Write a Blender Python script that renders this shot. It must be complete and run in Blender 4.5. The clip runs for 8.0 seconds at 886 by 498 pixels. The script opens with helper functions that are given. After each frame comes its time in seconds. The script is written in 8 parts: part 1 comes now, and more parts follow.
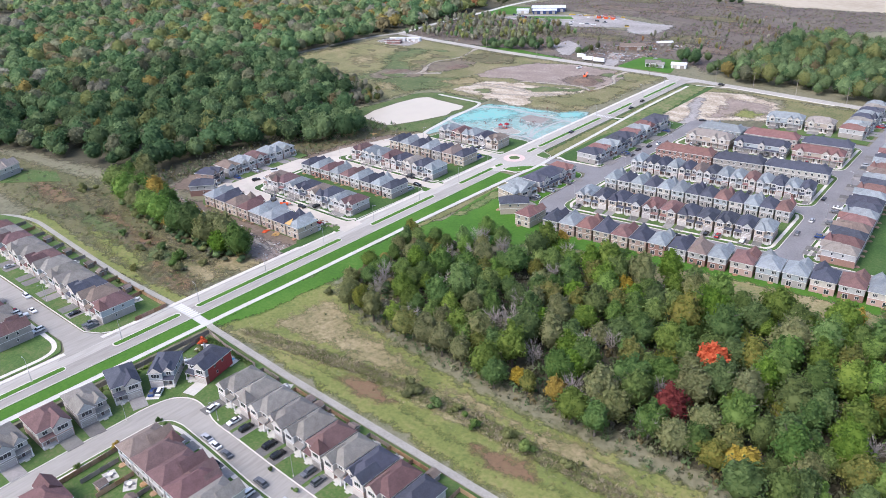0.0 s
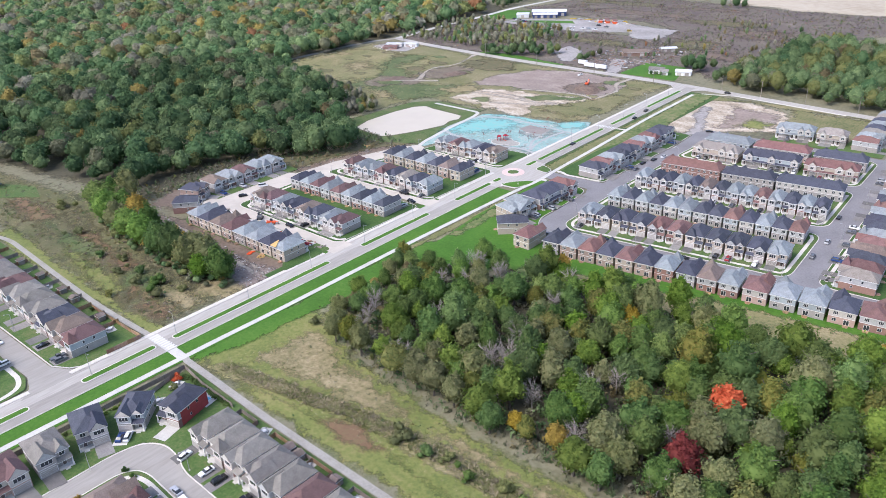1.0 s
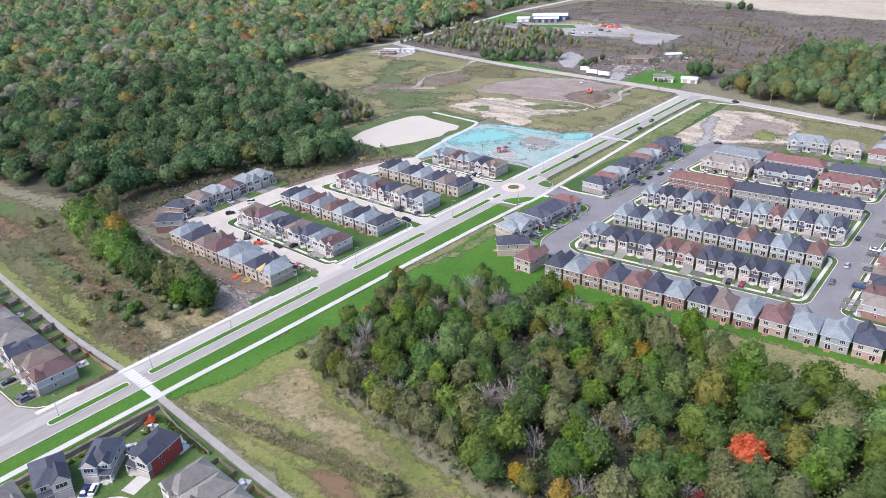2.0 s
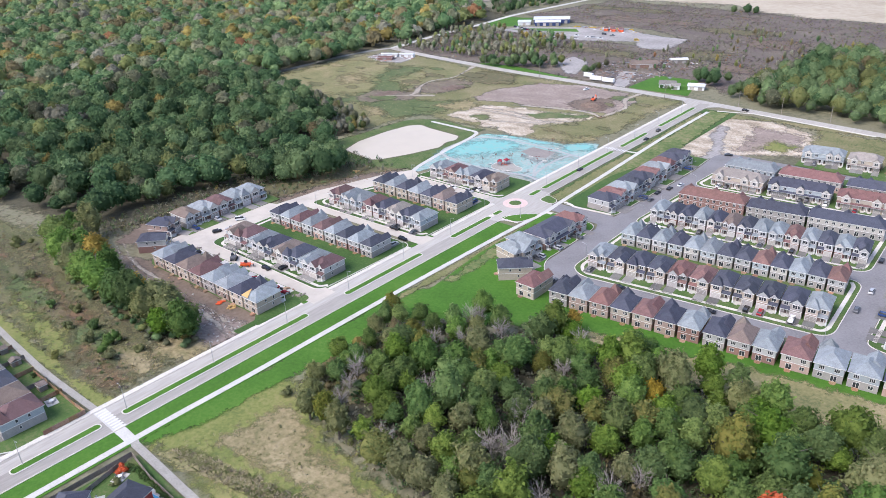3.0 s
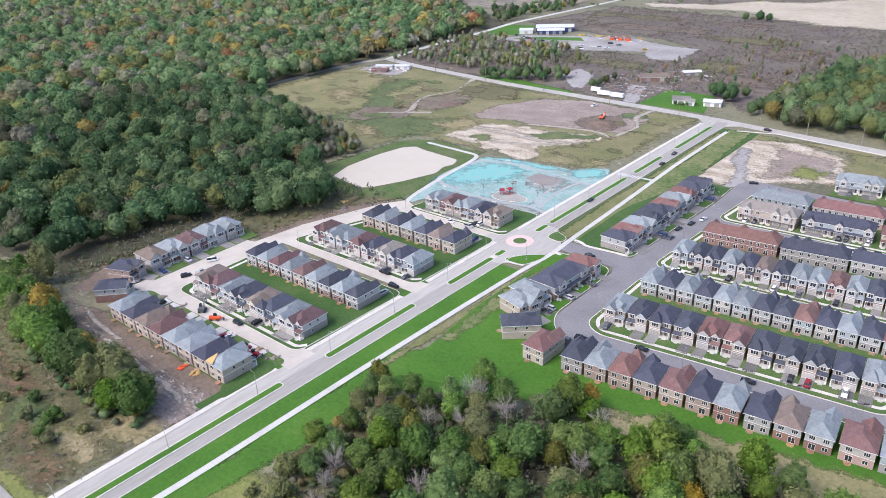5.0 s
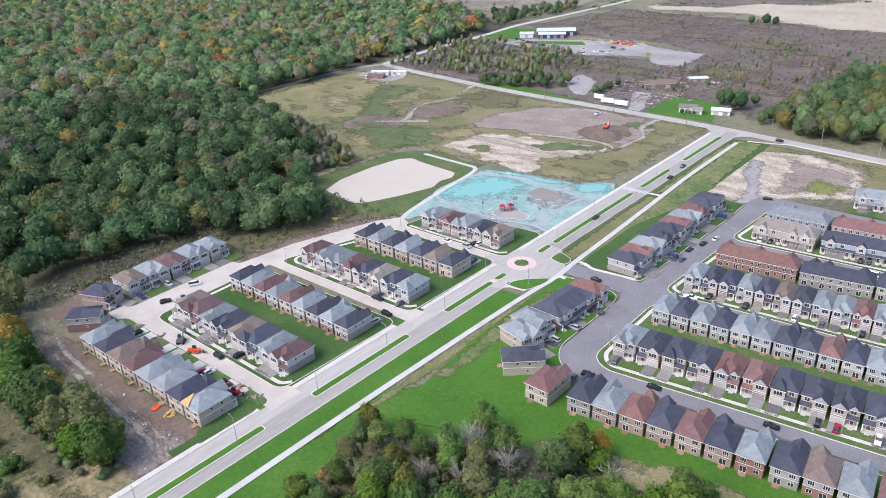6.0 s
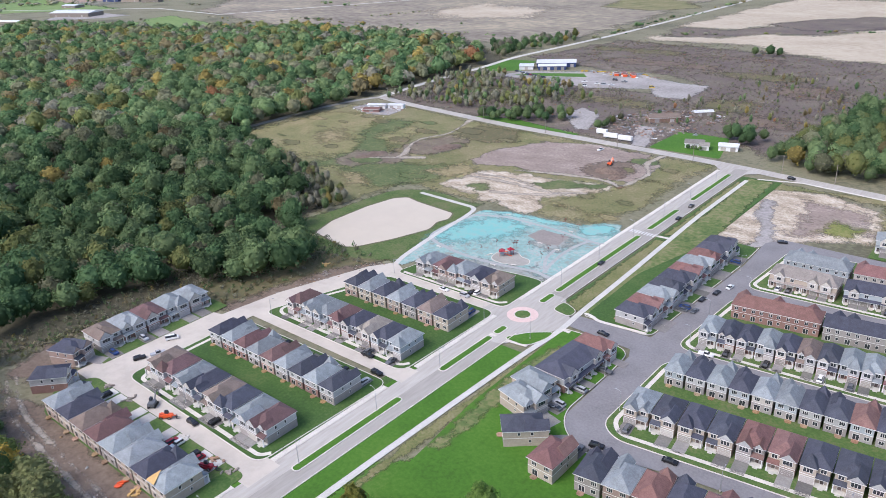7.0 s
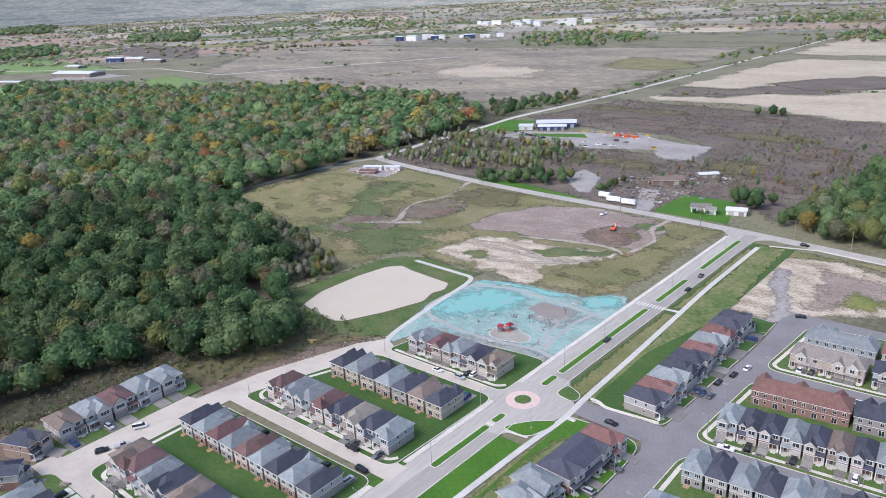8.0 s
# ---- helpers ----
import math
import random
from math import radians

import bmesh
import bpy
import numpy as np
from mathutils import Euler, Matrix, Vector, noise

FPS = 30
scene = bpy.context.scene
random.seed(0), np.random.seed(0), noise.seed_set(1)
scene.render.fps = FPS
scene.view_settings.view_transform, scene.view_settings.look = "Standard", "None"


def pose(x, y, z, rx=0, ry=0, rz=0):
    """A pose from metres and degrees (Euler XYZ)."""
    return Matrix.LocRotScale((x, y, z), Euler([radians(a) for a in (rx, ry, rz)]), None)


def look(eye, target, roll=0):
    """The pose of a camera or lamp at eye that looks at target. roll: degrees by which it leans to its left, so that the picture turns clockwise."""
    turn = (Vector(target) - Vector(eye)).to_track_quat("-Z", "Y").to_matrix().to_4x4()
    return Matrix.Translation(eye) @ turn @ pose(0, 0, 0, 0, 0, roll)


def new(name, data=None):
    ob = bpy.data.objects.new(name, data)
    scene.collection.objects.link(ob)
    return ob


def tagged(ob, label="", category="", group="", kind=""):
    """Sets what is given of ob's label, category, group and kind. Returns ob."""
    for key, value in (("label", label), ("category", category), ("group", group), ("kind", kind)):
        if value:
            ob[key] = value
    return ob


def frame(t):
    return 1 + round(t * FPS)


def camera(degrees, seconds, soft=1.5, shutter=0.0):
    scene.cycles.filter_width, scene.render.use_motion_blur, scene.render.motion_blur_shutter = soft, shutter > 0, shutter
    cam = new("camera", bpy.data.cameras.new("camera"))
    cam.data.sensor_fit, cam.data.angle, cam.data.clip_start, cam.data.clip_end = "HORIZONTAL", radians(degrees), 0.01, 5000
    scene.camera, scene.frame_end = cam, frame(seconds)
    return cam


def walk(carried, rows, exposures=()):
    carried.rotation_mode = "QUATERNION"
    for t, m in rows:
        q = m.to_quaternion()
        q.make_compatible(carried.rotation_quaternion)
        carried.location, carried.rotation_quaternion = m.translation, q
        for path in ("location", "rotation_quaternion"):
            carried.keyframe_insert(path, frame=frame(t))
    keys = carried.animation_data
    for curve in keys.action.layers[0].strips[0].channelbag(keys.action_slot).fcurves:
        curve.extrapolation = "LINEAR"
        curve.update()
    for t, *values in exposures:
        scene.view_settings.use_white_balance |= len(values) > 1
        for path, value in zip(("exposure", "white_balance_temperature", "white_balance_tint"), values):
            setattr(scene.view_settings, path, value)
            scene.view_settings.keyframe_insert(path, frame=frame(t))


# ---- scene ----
cam = camera(61.0, 8.0, soft=0.8)
ROWS = [
    (0.0, 239.71, -348.21, 149.48, 40.64, -26.23, -2.32),
    (0.5, 234.17, -339.00, 149.70, 40.68, -26.21, -2.35),
    (1.0, 228.37, -329.97, 149.89, 40.71, -26.17, -2.38),
    (1.5, 222.34, -321.09, 150.04, 40.73, -26.12, -2.41),
    (3.0, 203.17, -294.97, 150.27, 40.78, -26.09, -2.50),
    (3.5, 196.53, -286.31, 150.27, 40.79, -26.05, -2.53),
    (4.0, 189.82, -277.62, 150.24, 40.79, -26.03, -2.56),
    (4.5, 183.07, -268.85, 150.17, 40.79, -26.00, -2.59),
    (6.0, 162.88, -241.76, 149.75, 40.75, -25.95, -2.68),
    (6.5, 156.27, -232.34, 149.54, 40.73, -25.82, -2.71),
    (7.0, 149.79, -222.66, 149.29, 40.70, -23.94, -2.74),
    (7.5, 143.46, -212.70, 149.00, 40.67, -21.48, -2.77),
    (8.0, 137.30, -202.41, 148.68, 40.63, -19.79, -2.80),
]
walk(cam, [(t, pose(x, y, z, 90 + pitch, 0, yaw) @ pose(0, 0, 0, 0, 0, roll)) for t, x, y, z, yaw, pitch, roll in ROWS],
     exposures=[(0.0, 1.13, 6230, 15.5), (3.5, 1.1, 6230, 15.5), (6.0, 1.02, 6230, 15.5), (6.5, 0.98, 6230, 15.5), (7.0, 0.92, 6230, 15.5), (7.5, 0.86, 6230, 15.5), (8.0, 0.82, 6180, 14)])

# ---- sky and light: a bright overcast day ----
SUN_ELEV, SUN_ROT = radians(50), radians(200)
world = bpy.data.worlds.new("overcast_sky")
scene.world = world
world.use_nodes = True
wn, wl = world.node_tree.nodes, world.node_tree.links
sky = wn.new("ShaderNodeTexSky")
sky.sky_type, sky.sun_disc, sky.sun_elevation, sky.sun_rotation = "NISHITA", False, SUN_ELEV, SUN_ROT
sky.air_density, sky.dust_density, sky.ozone_density = 1.0, 2.6, 1.5
wn["Background"].inputs["Strength"].default_value = 0.15
wl.new(sky.outputs["Color"], wn["Background"].inputs["Color"])
sun_data = bpy.data.lights.new("sun", "SUN")
sun_data.energy, sun_data.angle, sun_data.color = 1.3, radians(30), (1.0, 0.97, 0.93)
sun = new("sun", sun_data)
sun_way = Vector((math.sin(SUN_ROT) * math.cos(SUN_ELEV), math.cos(SUN_ROT) * math.cos(SUN_ELEV), math.sin(SUN_ELEV)))
sun.matrix_world = look(sun_way * 400, (0, 0, 0))

import mathutils

# ---- materials ----
def surface(name, colours, big=0.05, fine=1.5, rough=0.9, bump=0.0, jitter=0.0, mixbig=0.5, metal=0.0, spec=0.3, ragged=False, courses=0.0, stretch=None, spread=0.13):
    """A mottled surface: a ramp of colours over two noises in world metres. jitter: how far things of it differ from one another.
    ragged: the border thins out along the mesh's 'edge' value. courses: height of level courses (shingles, siding) in metres."""
    m = bpy.data.materials.new(name)
    m.use_nodes = True
    n, l = m.node_tree.nodes, m.node_tree.links
    b = n["Principled BSDF"]
    b.inputs["Roughness"].default_value, b.inputs["Metallic"].default_value = rough, metal
    b.inputs["Specular IOR Level"].default_value = spec
    geo = n.new("ShaderNodeNewGeometry")
    place = geo.outputs["Position"]
    if stretch:
        mp = n.new("ShaderNodeMapping")
        mp.inputs["Scale"].default_value = stretch[:3]
        mp.inputs["Rotation"].default_value = (0, 0, radians(stretch[3]))
        l.new(place, mp.inputs["Vector"])
        place = mp.outputs["Vector"]
    noises = []
    for s, d in ((big, 5.0), (fine, 4.0)):
        t = n.new("ShaderNodeTexNoise")
        t.inputs["Scale"].default_value, t.inputs["Detail"].default_value, t.inputs["Roughness"].default_value = s, d, 0.62
        l.new(place, t.inputs["Vector"])
        noises.append(t)
    mix = n.new("ShaderNodeMix")
    mix.inputs["Factor"].default_value = 1 - mixbig
    l.new(noises[0].outputs["Fac"], mix.inputs["A"]), l.new(noises[1].outputs["Fac"], mix.inputs["B"])
    fac = mix.outputs["Result"]
    ramp = n.new("ShaderNodeValToRGB")
    e = ramp.color_ramp.elements
    while len(e) < len(colours):
        e.new(0.5)
    for i, c in enumerate(colours):
        e[i].position = 0.5 - spread + 2 * spread * i / max(1, len(colours) - 1)
        e[i].color = (*c, 1)
    l.new(fac, ramp.inputs["Fac"])
    colour = ramp.outputs["Color"]
    if jitter:
        info, hsv = n.new("ShaderNodeObjectInfo"), n.new("ShaderNodeHueSaturation")
        for target, amount, centre, k in (("Value", jitter, 1.0, 1.0), ("Hue", jitter * 0.07, 0.5, 7.31), ("Saturation", jitter * 0.6, 1.0, 3.77)):
            f, r = n.new("ShaderNodeMath"), n.new("ShaderNodeMapRange")
            f.operation = "MULTIPLY"
            f.inputs[1].default_value = k
            w = n.new("ShaderNodeMath")
            w.operation = "FRACT"
            l.new(info.outputs["Random"], f.inputs[0]), l.new(f.outputs[0], w.inputs[0]), l.new(w.outputs[0], r.inputs["Value"])
            r.inputs["To Min"].default_value, r.inputs["To Max"].default_value = centre - amount, centre + amount
            l.new(r.outputs["Result"], hsv.inputs[target])
        l.new(colour, hsv.inputs["Color"])
        colour = hsv.outputs["Color"]
    l.new(colour, b.inputs["Base Color"])
    height = noises[1].outputs["Fac"]
    if courses:
        sep, wave = n.new("ShaderNodeSeparateXYZ"), n.new("ShaderNodeMath")
        div = n.new("ShaderNodeMath")
        div.operation, div.inputs[1].default_value = "DIVIDE", courses
        wave.operation = "FRACT"
        l.new(geo.outputs["Position"], sep.inputs[0]), l.new(sep.outputs["Z"], div.inputs[0]), l.new(div.outputs[0], wave.inputs[0])
        add = n.new("ShaderNodeMath")
        l.new(wave.outputs[0], add.inputs[0]), l.new(height, add.inputs[1])
        height = add.outputs[0]
    if bump:
        bp = n.new("ShaderNodeBump")
        bp.inputs["Strength"].default_value, bp.inputs["Distance"].default_value = 0.6, bump
        l.new(height, bp.inputs["Height"]), l.new(bp.outputs["Normal"], b.inputs["Normal"])
    if ragged:
        at = n.new("ShaderNodeAttribute")
        at.attribute_name = "edge"
        s, r = n.new("ShaderNodeMath"), n.new("ShaderNodeMapRange")
        edge_noise = n.new("ShaderNodeTexNoise")
        edge_noise.inputs["Scale"].default_value, edge_noise.inputs["Detail"].default_value = 0.2, 9.0
        edge_noise.inputs["Roughness"].default_value = 0.75
        l.new(geo.outputs["Position"], edge_noise.inputs["Vector"])
        wide = n.new("ShaderNodeMath")
        wide.operation, wide.inputs[1].default_value, wide.inputs[2].default_value = "MULTIPLY_ADD", 1.7, -0.37
        l.new(edge_noise.outputs["Fac"], wide.inputs[0])
        l.new(at.outputs["Fac"], s.inputs[0]), l.new(wide.outputs[0], s.inputs[1])
        r.inputs["From Min"].default_value, r.inputs["From Max"].default_value = 0.8, 1.14
        l.new(s.outputs[0], r.inputs["Value"])
        clear, both = n.new("ShaderNodeBsdfTransparent"), n.new("ShaderNodeMixShader")
        l.new(r.outputs["Result"], both.inputs["Fac"]), l.new(clear.outputs[0], both.inputs[1]), l.new(b.outputs[0], both.inputs[2])
        l.new(both.outputs[0], n["Material Output"].inputs["Surface"])
    return m


def foliage(name, colours, jitter=0.0, island=0.35):
    """Leaves: a colour that drifts from clump to clump, a little light let through."""
    m = bpy.data.materials.new(name)
    m.use_nodes = True
    n, l = m.node_tree.nodes, m.node_tree.links
    b = n["Principled BSDF"]
    b.inputs["Roughness"].default_value, b.inputs["Specular IOR Level"].default_value = 0.8, 0.06
    geo = n.new("ShaderNodeNewGeometry")
    t = n.new("ShaderNodeTexNoise")
    t.inputs["Scale"].default_value, t.inputs["Detail"].default_value = 0.35, 4.0
    l.new(geo.outputs["Position"], t.inputs["Vector"])
    mix = n.new("ShaderNodeMix")
    mix.inputs["Factor"].default_value = island
    l.new(t.outputs["Fac"], mix.inputs["A"]), l.new(geo.outputs["Random Per Island"], mix.inputs["B"])
    ramp = n.new("ShaderNodeValToRGB")
    e = ramp.color_ramp.elements
    while len(e) < len(colours):
        e.new(0.5)
    for i, c in enumerate(colours):
        e[i].position, e[i].color = 0.28 + 0.44 * i / max(1, len(colours) - 1), (*c, 1)
    l.new(mix.outputs["Result"], ramp.inputs["Fac"])
    colour = ramp.outputs["Color"]
    if jitter:
        info, hsv = n.new("ShaderNodeObjectInfo"), n.new("ShaderNodeHueSaturation")
        for target, amount, centre, k in (("Value", jitter, 1.0, 1.0), ("Hue", jitter * 0.06, 0.5, 5.13), ("Saturation", jitter * 0.5, 0.95, 2.71)):
            f, w, r = n.new("ShaderNodeMath"), n.new("ShaderNodeMath"), n.new("ShaderNodeMapRange")
            f.operation, w.operation = "MULTIPLY", "FRACT"
            f.inputs[1].default_value = k
            l.new(info.outputs["Random"], f.inputs[0]), l.new(f.outputs[0], w.inputs[0]), l.new(w.outputs[0], r.inputs["Value"])
            r.inputs["To Min"].default_value, r.inputs["To Max"].default_value = centre - amount, centre + amount
            l.new(r.outputs["Result"], hsv.inputs[target])
        l.new(colour, hsv.inputs["Color"])
        colour = hsv.outputs["Color"]
    # tint: each crown's chance tone, plus lightening for haze on far stands
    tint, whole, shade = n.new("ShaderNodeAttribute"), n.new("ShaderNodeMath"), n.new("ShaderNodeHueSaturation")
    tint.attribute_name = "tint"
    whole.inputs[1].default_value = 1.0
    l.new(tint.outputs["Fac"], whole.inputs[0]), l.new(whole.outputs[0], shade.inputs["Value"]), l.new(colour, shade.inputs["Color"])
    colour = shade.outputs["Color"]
    l.new(colour, b.inputs["Base Color"])
    thin, both = n.new("ShaderNodeBsdfTranslucent"), n.new("ShaderNodeMixShader")
    l.new(colour, thin.inputs["Color"])
    both.inputs["Fac"].default_value = 0.4
    l.new(b.outputs[0], both.inputs[1]), l.new(thin.outputs[0], both.inputs[2])
    l.new(both.outputs[0], n["Material Output"].inputs["Surface"])
    return m


def plain(name, colour, rough=0.5, metal=0.0, spec=0.4):
    return surface(name, [tuple(c * 0.9 for c in colour), colour, tuple(min(1, c * 1.08) for c in colour)], big=0.4, fine=6.0, rough=rough, metal=metal, spec=spec)


M = {}
M["ground"] = surface("rough_meadow", [(0.10, 0.095, 0.06), (0.145, 0.14, 0.085), (0.19, 0.175, 0.115), (0.135, 0.14, 0.078)], 0.012, 0.35, bump=0.2, spread=0.1, mixbig=0.6)
# backdrop bands, far haze painted into their colours
M["distance"] = surface("far_plain_with_haze", [(0.24, 0.265, 0.255), (0.37, 0.37, 0.34), (0.28, 0.305, 0.295), (0.46, 0.43, 0.385), (0.32, 0.34, 0.325), (0.42, 0.425, 0.415)], 0.0045, 0.03, stretch=(1.0, 1.0, 12.0, 0), spread=0.12, mixbig=0.92)
M["sod"] = surface("fresh_sod", [(0.036, 0.102, 0.009), (0.05, 0.136, 0.012), (0.072, 0.156, 0.019)], 0.04, 0.8, bump=0.05)
M["lawn"] = surface("lawn_grass", [(0.03, 0.068, 0.016), (0.044, 0.096, 0.02), (0.076, 0.115, 0.034)], 0.06, 1.0, bump=0.05)
M["yard"] = surface("worn_yard_grass", [(0.045, 0.092, 0.022), (0.07, 0.122, 0.03), (0.125, 0.135, 0.06)], 0.1, 1.0, bump=0.05)
M["bank"] = surface("weedy_bank_grass", [(0.04, 0.075, 0.02), (0.062, 0.105, 0.026), (0.1, 0.125, 0.045), (0.13, 0.125, 0.06)], 0.08, 0.9, bump=0.08, spread=0.12)
M["verge"] = surface("dry_verge_grass", [(0.09, 0.11, 0.035), (0.15, 0.15, 0.06), (0.22, 0.19, 0.11)], 0.07, 1.0, ragged=True, bump=0.08)
M["straw"] = surface("dry_straw_grass", [(0.12, 0.12, 0.05), (0.195, 0.165, 0.083), (0.255, 0.21, 0.115), (0.32, 0.27, 0.16)], 0.06, 0.5, ragged=True, bump=0.15, spread=0.11)
M["olive"] = surface("olive_meadow", [(0.085, 0.1, 0.04), (0.15, 0.15, 0.062), (0.18, 0.16, 0.08), (0.25, 0.215, 0.125)], 0.035, 0.8, ragged=True, bump=0.1, spread=0.11)
M["bright_meadow"] = surface("green_meadow", [(0.1, 0.128, 0.034), (0.155, 0.172, 0.048), (0.215, 0.198, 0.078)], 0.05, 0.7, ragged=True, bump=0.1, spread=0.1)
M["tan_meadow"] = surface("tan_meadow", [(0.11, 0.12, 0.05), (0.175, 0.168, 0.072), (0.215, 0.19, 0.092), (0.28, 0.235, 0.135)], 0.04, 0.8, ragged=True, bump=0.1, spread=0.11)
M["rank_grass"] = surface("rank_grass", [(0.07, 0.078, 0.034), (0.105, 0.108, 0.046), (0.13, 0.12, 0.058), (0.175, 0.15, 0.085)], 0.05, 0.6, ragged=True, bump=0.3, spread=0.11)
M["scrub"] = surface("mixed_scrub", [(0.07, 0.08, 0.036), (0.115, 0.1, 0.056), (0.1, 0.1, 0.043), (0.15, 0.115, 0.066), (0.17, 0.15, 0.085)], 0.04, 0.4, ragged=True, bump=0.3, spread=0.12)
M["weedy"] = surface("weedy_green", [(0.06, 0.085, 0.03), (0.09, 0.12, 0.045), (0.14, 0.145, 0.065)], 0.06, 0.6, ragged=True, bump=0.2, spread=0.1)
M["worn"] = surface("worn_green_verge", [(0.055, 0.1, 0.026), (0.1, 0.135, 0.042), (0.16, 0.165, 0.07), (0.21, 0.185, 0.105)], 0.06, 0.45, ragged=True, bump=0.08, spread=0.12)
M["brush_red"] = surface("reddish_brush", [(0.1, 0.075, 0.06), (0.14, 0.105, 0.08), (0.17, 0.125, 0.09)], 0.04, 0.3, ragged=True, bump=0.3)
M["soft_sod"] = surface("sod_edge", [(0.038, 0.102, 0.01), (0.052, 0.136, 0.013), (0.08, 0.156, 0.024)], 0.04, 0.8, ragged=True, bump=0.05)
M["track"] = surface("rutted_track", [(0.22, 0.185, 0.145), (0.31, 0.27, 0.22), (0.38, 0.345, 0.295)], 0.12, 0.8, ragged=True, bump=0.05)
M["rust"] = surface("rust_weeds", [(0.12, 0.08, 0.045), (0.17, 0.105, 0.06), (0.15, 0.13, 0.06)], 0.08, 0.9, ragged=True, bump=0.1)
M["brush"] = surface("bare_brush", [(0.078, 0.061, 0.054), (0.13, 0.101, 0.09), (0.118, 0.103, 0.073), (0.2, 0.16, 0.135)], 0.03, 0.6, ragged=True, bump=0.3, spread=0.11)
M["understory"] = surface("woodland_floor", [(0.045, 0.045, 0.028), (0.07, 0.065, 0.04), (0.095, 0.083, 0.053)], 0.05, 0.5, ragged=True, bump=0.2)
M["pit"] = surface("graded_soil", [(0.17, 0.13, 0.11), (0.225, 0.178, 0.15), (0.265, 0.212, 0.18), (0.35, 0.3, 0.255)], 0.035, 0.5, spread=0.12, stretch=(1.0, 1.6, 1.0, -30), ragged=True, bump=0.1)
M["sand"] = surface("pale_sandy_soil", [(0.2, 0.165, 0.115), (0.33, 0.27, 0.2), (0.44, 0.375, 0.29), (0.54, 0.48, 0.4)], 0.05, 0.55, ragged=True, bump=0.1, stretch=(1.0, 2.6, 1.0, 22), spread=0.1)
M["mud"] = surface("wet_mud", [(0.10, 0.075, 0.055), (0.155, 0.115, 0.085), (0.2, 0.155, 0.12)], 0.06, 0.6, ragged=True, rough=0.75, bump=0.1)
M["dark_soil"] = surface("dark_churned_soil", [(0.09, 0.07, 0.055), (0.14, 0.108, 0.085), (0.16, 0.135, 0.09), (0.22, 0.18, 0.14)], 0.1, 0.6, ragged=True, bump=0.2)
M["gravel"] = surface("grey_gravel", [(0.2, 0.185, 0.17), (0.28, 0.26, 0.245), (0.34, 0.32, 0.3)], 0.04, 0.5, spread=0.11, ragged=True, bump=0.05)
M["teal"] = surface("hydroseed_mulch", [(0.2, 0.2, 0.175), (0.23, 0.28, 0.255), (0.2, 0.35, 0.32), (0.32, 0.37, 0.35), (0.24, 0.26, 0.235)], 0.06, 0.45, spread=0.12, ragged=True, mixbig=0.6)
M["teal_strong"] = surface("fresh_hydroseed", [(0.25, 0.34, 0.315), (0.2, 0.37, 0.345), (0.15, 0.385, 0.36), (0.26, 0.36, 0.34)], 0.05, 0.3, ragged=True)
M["thin_mulch"] = surface("thin_mulch", [(0.22, 0.215, 0.19), (0.26, 0.27, 0.245), (0.25, 0.3, 0.28)], 0.1, 0.6, ragged=True)
M["park_path"] = surface("park_granular_path", [(0.27, 0.28, 0.27), (0.36, 0.365, 0.35)], 0.08, 0.8)
M["pit_court"] = surface("bare_court_soil", [(0.2, 0.175, 0.16), (0.26, 0.23, 0.21)], 0.1, 0.8)
M["pond_edge"] = surface("muddy_reed_rim", [(0.07, 0.075, 0.035), (0.11, 0.1, 0.06), (0.17, 0.145, 0.1)], 0.15, 0.8, bump=0.1)
M["pond"] = surface("silty_water", [(0.46, 0.395, 0.305), (0.5, 0.432, 0.335)], 0.02, 0.1, rough=0.3, spec=0.3)
M["asphalt"] = surface("asphalt", [(0.155, 0.149, 0.152), (0.195, 0.188, 0.191), (0.225, 0.218, 0.22)], 0.07, 1.2, rough=0.9)
M["dusty"] = surface("dusty_paving", [(0.4, 0.36, 0.31), (0.46, 0.415, 0.357), (0.5, 0.455, 0.393)], 0.06, 0.3, rough=0.9, mixbig=0.7)
M["blvd"] = surface("pale_asphalt", [(0.31, 0.288, 0.258), (0.37, 0.347, 0.312), (0.42, 0.396, 0.36)], 0.04, 0.9, stretch=(1.0, 0.12, 1.0, 0))
M["blvd_east"] = surface("grey_asphalt", [(0.24, 0.222, 0.198), (0.29, 0.272, 0.243), (0.33, 0.311, 0.28)], 0.04, 0.9, stretch=(1.0, 0.12, 1.0, 0))
M["concrete"] = surface("concrete", [(0.45, 0.422, 0.375), (0.54, 0.506, 0.452), (0.6, 0.566, 0.51)], 0.2, 1.5, rough=0.85)
M["path"] = surface("weathered_concrete", [(0.40, 0.385, 0.35), (0.47, 0.455, 0.42), (0.52, 0.51, 0.47)], 0.15, 1.5, rough=0.85)
M["walkway"] = surface("granular_walkway", [(0.24, 0.226, 0.2), (0.3, 0.284, 0.252), (0.35, 0.332, 0.296)], 0.15, 1.5)
M["driveway"] = surface("driveway_asphalt", [(0.15, 0.142, 0.135), (0.18, 0.171, 0.162), (0.215, 0.204, 0.192)], 0.25, 1.6, jitter=0.38)
M["pale_drive"] = surface("pale_driveway", [(0.42, 0.4, 0.37), (0.52, 0.5, 0.46)], 0.3, 2.0, jitter=0.15)
M["paint"] = plain("road_marking", (0.56, 0.55, 0.53), 0.7)
M["pink"] = surface("pink_pavers", [(0.52, 0.38, 0.34), (0.62, 0.47, 0.43)], 0.5, 3.0)
